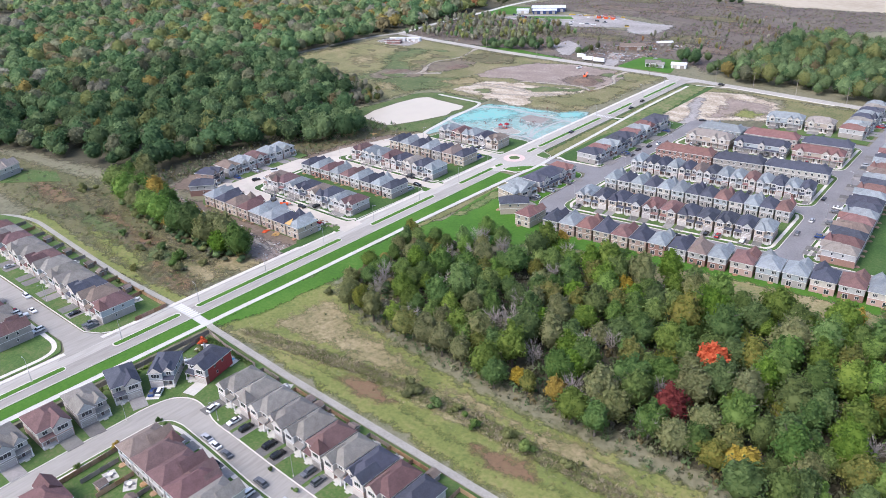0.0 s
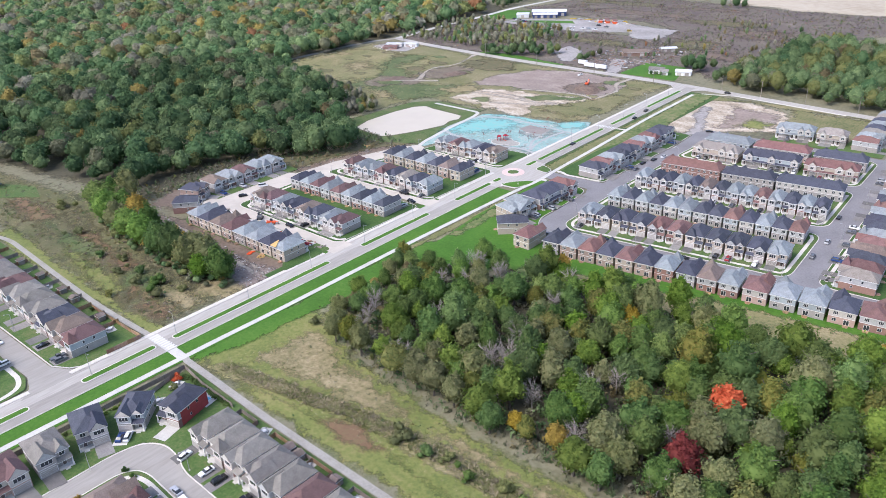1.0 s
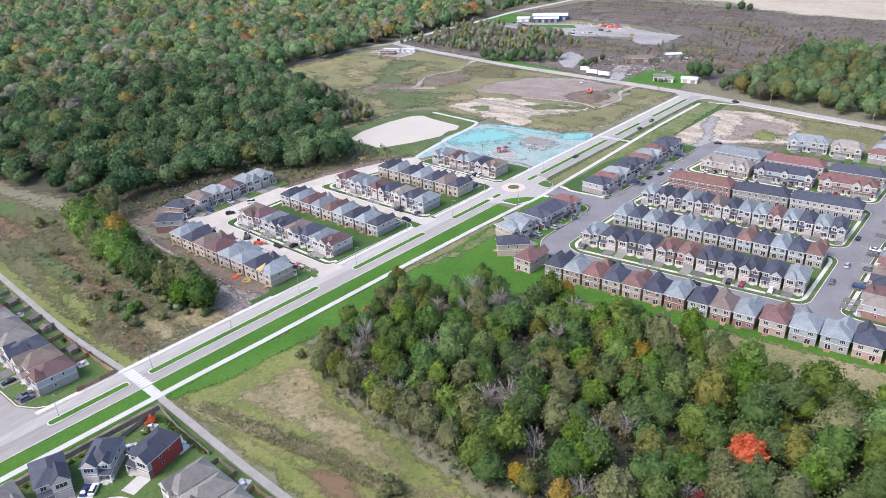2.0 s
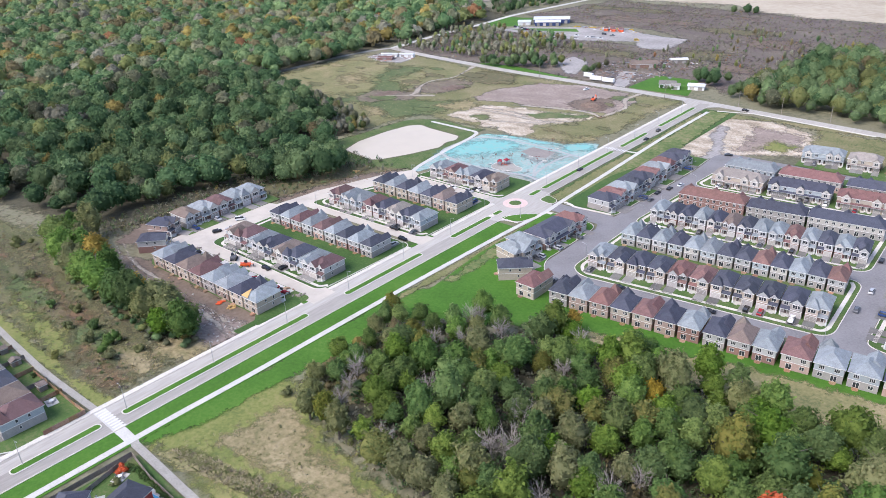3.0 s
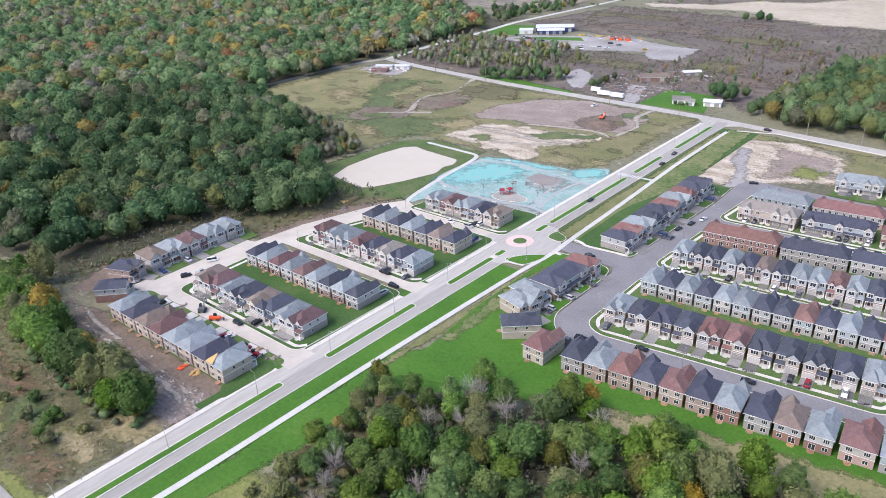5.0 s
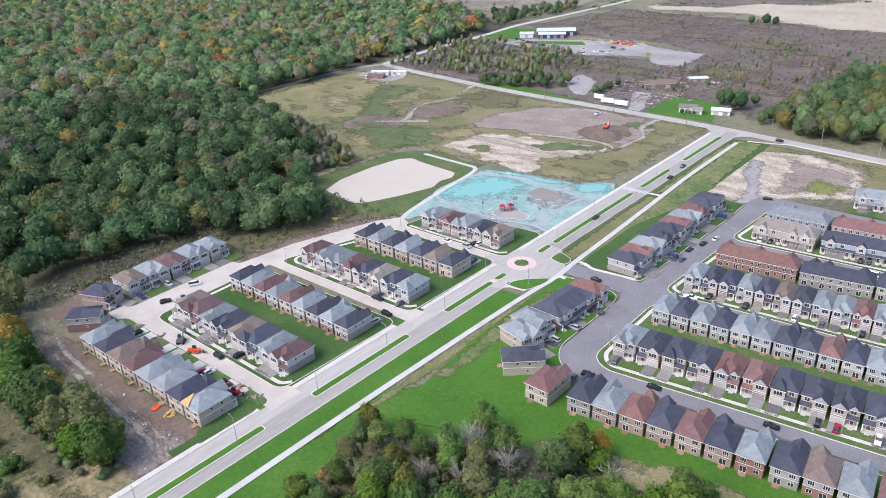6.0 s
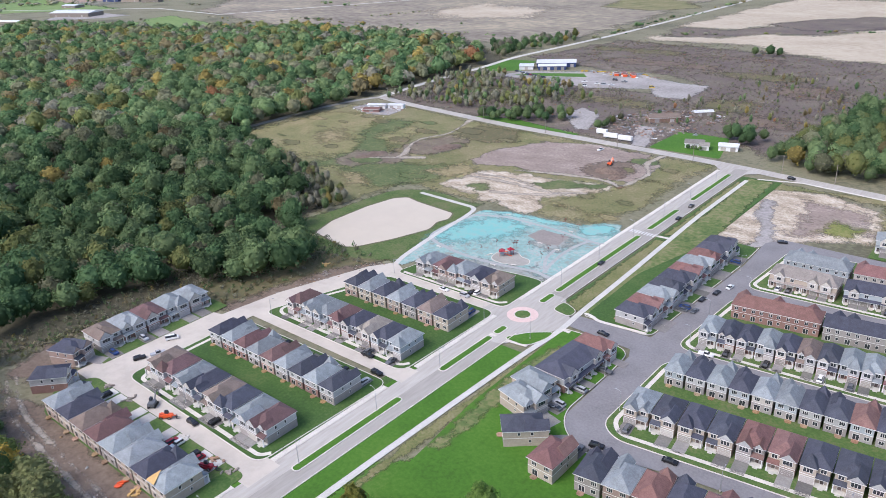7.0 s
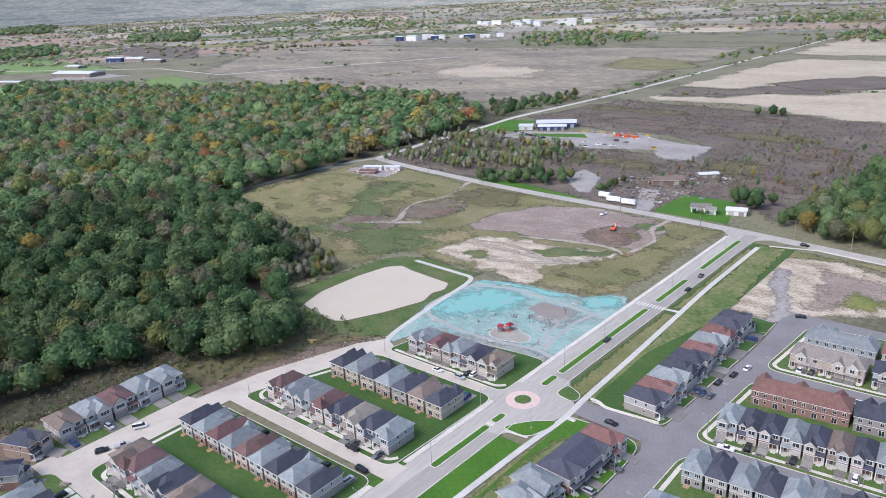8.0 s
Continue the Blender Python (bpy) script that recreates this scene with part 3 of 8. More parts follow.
patch("pond_bank", [(-160, 22), (-148, 88), (-128, 98), (-92, 92), (-84, 60), (-76, 8), (-120, -6), (-150, 0)], -0.2, M["weedy"], "grassy bank round a storm pond", "grass", 3, 4, 12)
slab("pond_lawn", fillet([(-158, 8), (-150, 86), (-128, 95), (-91, 90), (-87, 50), (-80, 8), (-112, -4)], 12, True), -0.12, M["bank"], "green grass bank round a storm pond", "grass", 0.05)
strip("pond_rim", fillet([(-139, 11.5), (-144, 28), (-143.5, 54), (-140, 72), (-134, 78), (-124, 75.5), (-96, 72.5), (-92.5, 65), (-95, 58), (-92, 48), (-99, 28), (-108, 10), (-113, 7)], 2, True), 2.0, -0.055, M["pond_edge"], "dark muddy rim of a storm pond", "bank", 0.05, True)
slab("pond", fillet([(-139, 11.5), (-144, 28), (-143.5, 54), (-140, 72), (-134, 78), (-124, 75.5), (-96, 72.5), (-92.5, 65), (-95, 58), (-92, 48), (-99, 28), (-108, 10), (-113, 7)], 2, True), -0.05, M["pond"], "shallow storm pond of silty tan water", "water", 0.02)
patch("park_seedbed", [(-77, 4), (-86, 46), (-88, 86), (-72, 92), (-45, 95), (-29, 96), (-20, 105), (-12, 108), (-7.5, 98), (-7.5, 34), (-20, 30), (-66, 24)], -0.1, M["teal"], "park ground sprayed with teal hydroseed mulch", "park", 1.5, 2, 13)
patch("park_seedbed", [(-84, 46), (-84, 70), (-72, 81), (-52, 80), (-51, 64), (-62, 48), (-75, 40)], -0.085, M["teal_strong"], "brighter freshly sprayed teal mulch", "park", 5, 11, 14)
patch("park_seedbed", [(-84, 84), (-72, 91), (-50, 93), (-30, 92), (-44, 87), (-68, 87)], -0.084, M["teal_strong"], "bright teal mulch along a park edge", "park", 2, 3, 16)
patch("park_seedbed", [(-32, 92), (-21, 104), (-11, 104), (-9, 92), (-20, 85)], -0.085, M["teal_strong"], "bright teal mulch by the boulevard", "park", 2, 4, 15)
patch("park_soil", [(-36, 60), (-24, 62), (-18, 74), (-34, 78), (-46, 62)], -0.08, M["thin_mulch"], "grey soil showing through thin mulch", "park", 4, 8, 17)
patch("park_soil", [(-60, 8), (-30, 18), (-10, 32), (-22, 38), (-50, 30), (-70, 20)], -0.082, M["thin_mulch"], "grey soil showing through thin mulch", "park", 4, 8, 18)
strip("park_path", fillet([(-84, 78), (-87, 65), (-87, 48), (-85, 40.5), (-78, 37), (-61, 33), (-47, 32.6), (-32, 34), (-18, 37), (-8, 33.5)], 8), 2.2, -0.05, M["park_path"], "granular path round a new park", "path", 0.03)
strip("park_path", fillet([(-85, 77), (-76, 81), (-68, 84.5), (-51, 84), (-39, 83.5), (-27, 82), (-16, 80), (-8, 79.5)], 8), 2.2, -0.045, M["park_path"], "granular path round a new park", "path", 0.03)
strip("park_path", fillet([(-16, 79.5), (-18.5, 70), (-18.5, 56), (-16.5, 43), (-15, 37.5)], 8), 1.9, -0.04, M["park_path"], "granular path across a new park", "path", 0.03)
strip("park_path", fillet([(-24, 62), (-23, 52), (-18, 43), (-14, 38)], 8), 1.7, -0.038, M["park_path"], "granular path across a new park", "path", 0.03)
slab("park_court", [(-44.7, 69), (-43, 80), (-26.5, 79), (-25.4, 67), (-34, 65)], -0.035, M["pit_court"], "bare grey court in a new park", "court", 0.03)
PLAY = fillet([(-44.5, 37), (-45.6, 44.5), (-42.8, 49.2), (-36.2, 49.5), (-33.2, 46), (-27.6, 45.8), (-25.1, 41), (-28.5, 37.3), (-38.6, 34.8)], 3, True)
slab("playground", PLAY, -0.03, M["walkway"], "gravel play area in a new park", "playground", 0.03)
strip("playground_kerb", PLAY, 0.35, 0.02, M["concrete"], "pale concrete edging of a play area", "kerb", 0.1, True)
strip("pond_path", fillet([(-133, 88.5), (-106, 87), (-90, 86), (-87.5, 76), (-86, 60), (-84, 40), (-80, 14), (-76, 3)], 7), 2.6, -0.03, M["path"], "pale concrete path between pond and park", "path", 0.06)

# near meadow between the wood and the yards
patch("meadow", [(14, -216), (22, -168), (60, -184), (120, -190), (250, -192), (250, -226), (140, -224)], -0.24, M["bright_meadow"], "olive meadow along a footpath", "field", 3, 6, 20)
patch("meadow", [(16, -219), (60, -221), (140, -223), (250, -226), (250, -215), (150, -214), (100, -212), (50, -214)], -0.21, M["bright_meadow"], "mown green edge of a footpath", "field", 2, 4, 21)
patch("dry_grass", [(28, -206), (36, -180), (60, -188), (95, -193), (100, -199), (60, -203)], -0.2, M["straw"], "patch of dry straw-coloured grass", "field", 4, 6, 22)
patch("dry_grass", [(100, -196), (150, -195), (210, -196), (210, -203), (150, -201)], -0.19, M["straw"], "dry straw-coloured grass by the wood", "field", 4, 4, 23)
patch("weeds", [(75, -214), (85, -209), (100, -211), (98, -216)], -0.17, M["rust"], "rust-coloured weeds in the meadow", "field", 2, 4, 24)
patch("weeds", [(132, -213), (150, -210), (156, -215), (140, -218)], -0.17, M["rust"], "rust-coloured weeds in the meadow", "field", 2, 4, 25)
patch("ditch_reeds", [(20, -219), (27, -212), (52, -207), (82, -202), (110, -200), (160, -202), (230, -204), (230, -209), (160, -208), (110, -207), (80, -209), (50, -214)], -0.16, M["tan_meadow"], "brown reeds along a shallow ditch", "reeds", 2, 3, 26)
patch("scrub", [(-290, -176), (-150, -160), (-60, -188), (-24, -182), (-16, -190), (-16, -214), (-60, -216), (-160, -211), (-300, -206)], -0.24, M["rank_grass"], "overgrown meadow of olive and brown weeds", "field", 4, 8, 27)
patch("scrub", [(-20, -212), (-22, -190), (-60, -196), (-120, -182), (-200, -185), (-200, -196), (-120, -200), (-60, -210)], -0.2, M["scrub"], "brown weedy scrub in an overgrown meadow", "field", 6, 10, 28)
patch("scrub", [(-40, -178), (-14, -160), (-15, -185), (-30, -194)], -0.18, M["straw"], "straw-coloured weeds beside the boulevard", "field", 4, 6, 29)
for i, (x, y, a, b, key, lab) in enumerate(((-60, -198, 26, 5, "weedy", "dark green weeds in an overgrown meadow"), (-100, -190, 30, 4, "rust", "rust-coloured weeds in an overgrown meadow"), (-40, -204, 16, 3, "rust", "rust-coloured weeds in an overgrown meadow"), (-130, -195, 30, 4, "weedy", "dark green weeds in an overgrown meadow"), (-90, -205, 34, 3, "bright_meadow", "green weeds in an overgrown meadow"), (-30, -196, 12, 5, "straw", "straw-coloured grass beside the boulevard"), (-150, -180, 30, 4, "scrub", "brown weeds in an overgrown meadow"), (-75, -180, 26, 4, "scrub", "brown weeds beside a tree belt"), (-190, -188, 30, 5, "rust", "rust-coloured weeds in an overgrown meadow"))):
    patch("weeds", [(x - a, y - b + 0.12 * a), (x - a * 0.2, y - b), (x + a, y - b - 0.12 * a), (x + a, y + b - 0.12 * a), (x, y + b), (x - a, y + b + 0.12 * a)], -0.185 + 0.002 * i, M[key], lab, "field", 4, 7, 80 + i)
patch("meadow", [(-16, -214), (-60, -214), (-110, -211), (-165, -206), (-165, -214), (-110, -218), (-16, -219)], -0.17, M["bright_meadow"], "green strip along a footpath", "field", 2, 3, 30)
patch("bare_soil", [(-132, -152), (-100, -148), (-13, -148), (-12, -172), (-40, -168), (-100, -163), (-135, -150)], -0.2, M["mud"], "churned wet soil behind unfinished houses", "soil", 3, 4, 31)
patch("bare_soil", [(-48, -160), (-14, -156), (-14, -174), (-34, -176)], -0.16, M["pit"], "pale rubble and soil at the building edge", "soil", 3, 5, 32)
for off, lab in ((0, "pale wheel tracks through mud"), (3.4, "pale wheel tracks through mud")):
    line = fillet([(-128, -146 - off), (-104, -155 - off), (-60, -157.5 - off), (-30, -159 - off), (-15, -164 - off)], 10)
    patch("wheel_track", offsets(line, 0.6) + offsets(line, -0.6)[::-1], -0.12 - 0.004 * off, M["track"], lab, "track", 0.8, 1.3, 160 + off, 1.0)
patch("bare_soil", [(-134, -150), (-112, -146), (-112, -118), (-130, -118), (-140, -128)], -0.15, M["mud"], "bare soil round unfinished houses", "soil", 3, 4, 33)
patch("scrub", [(-140, -66), (-109, -72), (-106, -44), (-92, -4), (-84, 8), (-112, 14), (-132, -20)], -0.19, M["scrub"], "brown weeds between wood and street", "field", 3, 5, 124)
patch("bare_soil", [(-112, -70), (-100, -70), (-84, -6), (-74, 5), (-86, 8), (-96, -10), (-107, -44)], -0.16, M["mud"], "bare soil at the edge of the new street", "soil", 3, 5, 34)
patch("woodland_floor", [(32, -160), (50, -176), (110, -182), (250, -184), (270, -80), (205, -80), (186, -98), (150, -92), (100, -92), (62, -106), (46, -128), (36, -148)], -0.23, M["understory"], "dark leaf litter under the trees", "ground", 3, 5, 35)
patch("weeds", [(28, -168), (26, -140), (34, -124), (50, -112), (62, -118), (58, -160), (44, -178)], -0.2, M["rank_grass"], "rank olive grass under a thicket", "field", 3, 3, 150)
patch("verge_sod", [(10, -222), (11, -160), (14, -100), (22, -92), (60, -92), (56, -104), (48, -114), (32, -116), (25, -128), (27, -150), (24, -172), (20, -200), (15, -222)], -0.15, M["soft_sod"], "bright green grass between path and wood", "grass", 2, 2.5, 70)
patch("clearing", [(142, -95), (158, -82), (188, -81), (190, -92), (170, -98)], -0.19, M["tan_meadow"], "small dry clearing in the wood", "field", 3, 6, 36)
patch("woodland_floor", [(-300, -172), (-230, -158), (-150, -150), (-138, -120), (-138, -60), (-112, -10), (-158, 18), (-170, 55), (-306, 105), (-352, 110), (-352, 240), (-340, 470), (-430, 540), (-740, 560), (-1200, 420), (-1200, 100), (-500, -200)], -0.26, M["understory"], "dark leaf litter under the trees", "ground", 5, 8, 37)
patch("brushland", [(-330, 262), (-180, 246), (-60, 290), (10, 262), (40, 430), (150, 600), (0, 612), (-290, 640), (-330, 500), (-290, 470), (-150, 470), (-95, 430), (-110, 385), (-300, 385), (-335, 400)], -0.25, M["brush"], "purple-brown leafless brushland", "field", 8, 10, 38)
patch("brushland", [(-330, 262), (-60, 240), (-60, 300), (-100, 390), (-300, 390), (-338, 400)], -0.245, M["brush"], "purple-brown leafless brushland", "field", 6, 8, 39)
patch("yard_gravel", [(-300, 395), (-285, 425), (-205, 462), (-172, 462), (-150, 448), (-98, 440), (-96, 384), (-120, 380), (-140, 405), (-190, 384)], -0.2, M["gravel"], "gravel storage yard behind a workshop", "yard", 3, 4, 40)
patch("yard_gravel", [(-157, 292), (-157, 318), (-133, 304), (-118, 258), (-128, 256)], -0.2, M["gravel"], "gravel lot in the brush", "yard", 2, 3, 41)
for i, (x, y, a, b, key, lab) in enumerate(((-180, 520, 60, 14, "brush_red", "rust-brown brush"), (-80, 500, 50, 12, "scrub", "olive and brown brush"), (-20, 450, 30, 18, "brush_red", "rust-brown brush"), (-240, 580, 50, 12, "scrub", "olive and brown brush"), (-60, 380, 26, 18, "scrub", "olive and brown brush"), (-250, 330, 50, 24, "scrub", "olive and brown brush"), (-150, 350, 40, 14, "scrub", "olive and brown brush"), (-20, 340, 22, 16, "brush_red", "rust-brown brush"), (-130, 580, 50, 10, "brush_red", "rust-brown brush"))):
    patch("brushland", [(x - a, y - b), (x, y - b * 1.2), (x + a, y - b), (x + a, y + b), (x, y + b * 1.2), (x - a, y + b)], -0.225 + 0.002 * i, M[key], lab, "field", 9, 12, 100 + i, 3)
patch("yard_gravel", [(-75, 240), (-94, 290), (-78, 290), (-64, 240)], -0.19, M["gravel"], "gravel drive to a scrap yard", "yard", 2, 3, 115)
patch("verge_sod", [(-216, 247), (-213, 256), (-178, 258), (-140, 250), (-118, 246), (-118, 241), (-178, 246)], -0.19, M["soft_sod"], "mown green verge of the country road", "grass", 1.5, 2, 116)
slab("workshop_lawn", [(-330, 404), (-345, 470), (-305, 478), (-290, 424)], -0.2, M["sod"], "mown lawn beside a workshop", "grass", 0.03)
slab("workshop_lawn", [(-286, 403), (-272, 420), (-226, 440), (-214, 426)], -0.17, M["sod"], "mown lawn in front of a workshop", "grass", 0.03)
slab("farm_lawn", fillet([(-62, 241), (-60, 288), (-24, 288), (-13, 240)], 3, True), -0.2, M["sod"], "mown lawn round a white bungalow", "grass", 0.03)
patch("yard_gravel", [(-332, 222), (-326, 244), (-285, 246), (-279, 216), (-300, 212)], -0.17, M["gravel"], "gravel works yard", "yard", 2, 4, 42)

# the far plain
for name, pts, key, lab in (
    ("field", [(-286, 648), (-150, 664), (-84, 622), (0, 606), (400, 640), (500, 860), (100, 840), (20, 800), (-40, 830), (-90, 760), (-150, 750), (-190, 700), (-262, 690)], "stubble", "pale harvested field"),
    ("field", [(-275, 770), (-200, 770), (-150, 860), (-60, 940), (60, 900), (140, 960), (400, 960), (600, 1150), (-230, 1120)], "stubble", "pale harvested field"),
    ("brushland", [(-262, 690), (-190, 700), (-150, 750), (-90, 760), (-40, 830), (20, 800), (100, 840), (400, 900), (400, 950), (140, 955), (60, 895), (-60, 930), (-150, 850), (-200, 765), (-270, 765)], "brush", "brown brush between harvested fields"),
    ("field", [(-260, 1180), (-60, 1190), (500, 1200), (900, 1700), (-230, 1560)], "stubble", "pale harvested field"),
    ("field", [(-340, 640), (-350, 1300), (-800, 1180), (-1250, 1160), (-1480, 1000), (-1180, 640), (-900, 570), (-740, 570), (-430, 555)], "fallow", "brown fallow plain"),
    ("field", [(-430, 800), (-420, 980), (-760, 1000), (-700, 800)], "stubble", "dry tan part of a fallow plain"),
    ("field", [(-1055, 369), (-1044, 428), (-973, 482), (-907, 545), (-880, 487), (-936, 368)], "reddish", "ploughed reddish field"),
    ("field", [(-1890, 520), (-1900, 655), (-1416, 605), (-1477, 552), (-1628, 444)], "pasture", "green field"),
    ("field", [(-1180, 522), (-1174, 575), (-958, 526), (-996, 473), (-1094, 467)], "pasture", "green field"),
    ("field", [(-1500, 300), (-1368, 343), (-1224, 338), (-1174, 268), (-1300, 200)], "pasture", "green field"),
    ("field", [(-1248, 348), (-1214, 444), (-1155, 496), (-1085, 451), (-1122, 398)], "pasture", "green field"),
    ("farm_yard", [(-1381, 428), (-1427, 485), (-1374, 544), (-1271, 548), (-1292, 483)], "gravel", "gravel apron of a farm"),
    ("field", [(-2642, 834), (-3202, 1050), (-3050, 1170), (-2380, 1128), (-2175, 1006)], "reddish", "ploughed reddish field"),
    ("field", [(-2874, 1276), (-2897, 1394), (-2580, 1363), (-2470, 1189)], "stubble", "pale harvested field"),
    ("field", [(-2800, 1464), (-2810, 1660), (-2260, 1546), (-2206, 1400), (-2490, 1400)], "stubble", "pale harvested field"),
    ("field", [(-2600, 2184), (-2966, 2638), (-2370, 2556), (-2000, 2147)], "reddish", "ploughed reddish field"),
):
    size = math.hypot(max(p[0] for p in pts) - min(p[0] for p in pts), max(p[1] for p in pts) - min(p[1] for p in pts))
    patch(name, pts, -0.245 + 0.003 * (len(pts) + int(abs(pts[0][1]))) % 0.05, M[key], lab, "field", 0.012 * size + 2, 0.012 * size + 3, len(pts) + int(pts[0][0]), size / 55)
# far land towards the horizon, its colour paled in place of haze
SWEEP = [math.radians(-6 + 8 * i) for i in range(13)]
patch("plain", [(CENTRE[0] - 4700 * math.sin(a), CENTRE[1] + 4700 * math.cos(a)) for a in SWEEP] + [(CENTRE[0] - 2000 * math.sin(a), CENTRE[1] + 2000 * math.cos(a)) for a in SWEEP[::-1]], -0.285, M["hazed_plain"], "far plain of fields and copses, its colour paled for haze", "field", 60, 160, 140, 60)
patch("brushland", [(-2003, 897), (-2026, 1029), (-1758, 1011), (-1467, 821), (-1560, 772), (-1778, 797)], -0.21, M["brush"], "purple-brown leafless brushland", "field", 12, 20, 141, 10)
patch("field", [(-2667, 2293), (-2161, 2323), (-1963, 2104), (-2426, 2060)], -0.2, M["stubble"], "pale harvested field", "field", 12, 16, 142, 14)
patch("field", [(-935, 1718), (-516, 1770), (-471, 1637), (-698, 1587)], -0.2, M["stubble"], "pale harvested field", "field", 10, 14, 143, 10)
patch("dry_grass", [(-738, 787), (-701, 920), (-544, 880), (-516, 772), (-620, 722)], -0.19, M["stubble"], "dry pale grass on a fallow plain", "field", 20, 40, 144, 8)
patch("weeds", [(-479, 932), (-495, 1087), (-373, 1046), (-321, 964), (-379, 909)], -0.19, M["olive"], "olive weeds beside a far road", "field", 8, 14, 145, 6)
patch("brushland", [(-177, 831), (-138, 891), (-75, 943), (40, 900), (-48, 830), (-117, 790)], -0.18, M["brush"], "brown brush between harvested fields", "field", 8, 10, 146, 6)
# smaller fields on to the horizon, ring behind ring
rg = np.random.default_rng(17)
FAR_HEDGES = []


def far_spot(r, a):
    return (CENTRE[0] - r * math.sin(a), CENTRE[1] + r * math.cos(a))


r, ring_no = 2060.0, 0
while r < 4600:
    deep, a = rg.uniform(110, 210), math.radians(-8)
    while a < math.radians(86):
        turn = rg.uniform(200, 520) / r
        slip = rg.uniform(-40, 40)
        pts = [far_spot(r + 8, a), far_spot(r + 8 + slip, a + turn * 0.97), far_spot(min(4650, r + deep + slip), a + turn * 0.95), far_spot(min(4650, r + deep - 6), a + 0.02 * turn)]
        if rg.random() < 0.72:
            key, lab = (("stubble", "pale harvested field"), ("fallow", "brown fallow field"), ("olive", "olive pasture"), ("reddish", "ploughed reddish field"), ("tan_meadow", "dry olive field"), ("brush", "dark brown brushland"), ("weedy", "dark green pasture"))[int(rg.choice(7, p=(0.24, 0.16, 0.14, 0.12, 0.14, 0.1, 0.1)))]
            patch("field", pts, -0.278 + 0.002 * (ring_no % 3), M[key], lab, "field", 10, 10, ring_no * 40 + a, 24)
        if rg.random() < 0.85:
            FAR_HEDGES.append((pts[0], pts[1]))
        if rg.random() < 0.3:
            FAR_HEDGES.append((pts[1], pts[2]))
        a += turn
    r += deep
    ring_no += 1

# ---- boulevard ----
def along(off, y0, y1, n=12):
    return [(bx(y0 + (y1 - y0) * i / n) + off, y0 + (y1 - y0) * i / n) for i in range(n + 1)]


Y0, Y1 = -420.0, 226.0
slab("boulevard_verge", along(16.8, Y0, -24) + along(-9.6, -24, Y0), -0.06, M["sod"], "bright green sod beside the boulevard", "grass", 0.05)
slab("boulevard_verge", along(-9.6, -163, 30) + along(-13.5, 30, -163), -0.05, M["lawn"], "green strip between pavement and gardens", "grass", 0.05)
slab("boulevard_verge", along(7.5, 20, 214) + along(30, 214, 20)[::1], -0.06, M["lawn"], "green verge between boulevard and gardens", "grass", 0.05)
patch("verge_grass", [(16, 14), (24, 16), (34, 60), (33, 112), (29, 212), (16, 212), (17, 60)], -0.048, M["worn"], "worn mottled grass between path and gardens", "grass", 1.5, 2.5, 120)
patch("verge_grass", [(21, -88), (20, -40), (23, -14), (31, -10), (30, -36), (27, -60), (28, -86)], 0.145, M["worn"], "worn mottled grass beside gardens", "grass", 1.5, 3, 121)
patch("rough_grass", [(88, -95), (102, -81), (140, -73.5), (180, -69), (245, -64), (245, -86), (180, -90)], 0.15, M["tan_meadow"], "rough olive grass behind a house row", "field", 3, 4, 122)
patch("rough_grass", [(60, -99), (80, -86), (100, -84), (120, -80), (100, -96)], 0.147, M["worn"], "rough green grass behind a house row", "field", 3, 4, 123)
patch("verge_weeds", [(9, 16), (17, 14), (16.5, 60), (15, 100), (10, 100), (8.5, 50)], -0.045, M["verge"], "worn dry grass between road and path", "grass", 1.0, 2.5, 50)
patch("verge_weeds", [(10, 106), (15, 106), (16, 200), (12, 205)], -0.045, M["verge"], "worn dry grass between road and path", "grass", 1.0, 2.5, 51)
patch("verge_weeds", [(18, -120), (21, -60), (26, -15), (19, -10), (16, -55), (14.5, -110)], -0.04, M["verge"], "dry grass along a wire fence", "grass", 1.2, 2.0, 52)
slab("carriageway", along(-7.7, Y0, Y1) + along(-1.2, Y1, Y0), 0.0, M["blvd"], "pale dusty carriageway of the boulevard", "road")
slab("carriageway", along(-1.2, Y0, Y1) + along(6.3, Y1, Y0), 0.0, M["blvd_east"], "grey asphalt carriageway of the boulevard", "road")
BREAKS_WEST = ((Y0, -264), (-250, -133.5), (-119, -70), (-54.5, -7), (10, Y1 - 8))
for a, b in BREAKS_WEST:
    strip("kerb", along(-7.8, a, b), 0.35, 0.15, M["concrete"], "concrete kerb", "kerb", 0.2)
    strip("pavement", along(-8.9, a, b), 1.7, 0.13, M["concrete"], "pale concrete pavement beside the boulevard", "pavement", 0.2)
for a, b in ((Y0, -14), (18, Y1 - 12)):
    strip("kerb", along(6.45, a, b), 0.35, 0.15, M["concrete"], "concrete kerb", "kerb", 0.2)


def island(y0, y1, w=2.9, label="grass median with a concrete kerb", mat="sod"):
    pts = fillet([(bx(y0) - w / 2, y0), (bx(y0) + w / 2, y0), (bx(y1) + w / 2, y1), (bx(y1) - w / 2, y1)], w * 0.49, True)
    slab("median", offsets(pts, 0.0, True), 0.16, M[mat], label, "median", 0.2)
    strip("kerb", pts, 0.4, 0.18, M["concrete"], "concrete median kerb", "kerb", 0.2, True)


for a, b in ((-420, -268), (-250, -222.5), (-215, -138), (-118, -72), (-51, -21.5), (13, 22), (25, 99), (109, 142), (160, 213)):
    island(a, b)
island(-18.5, -12, 2.9)
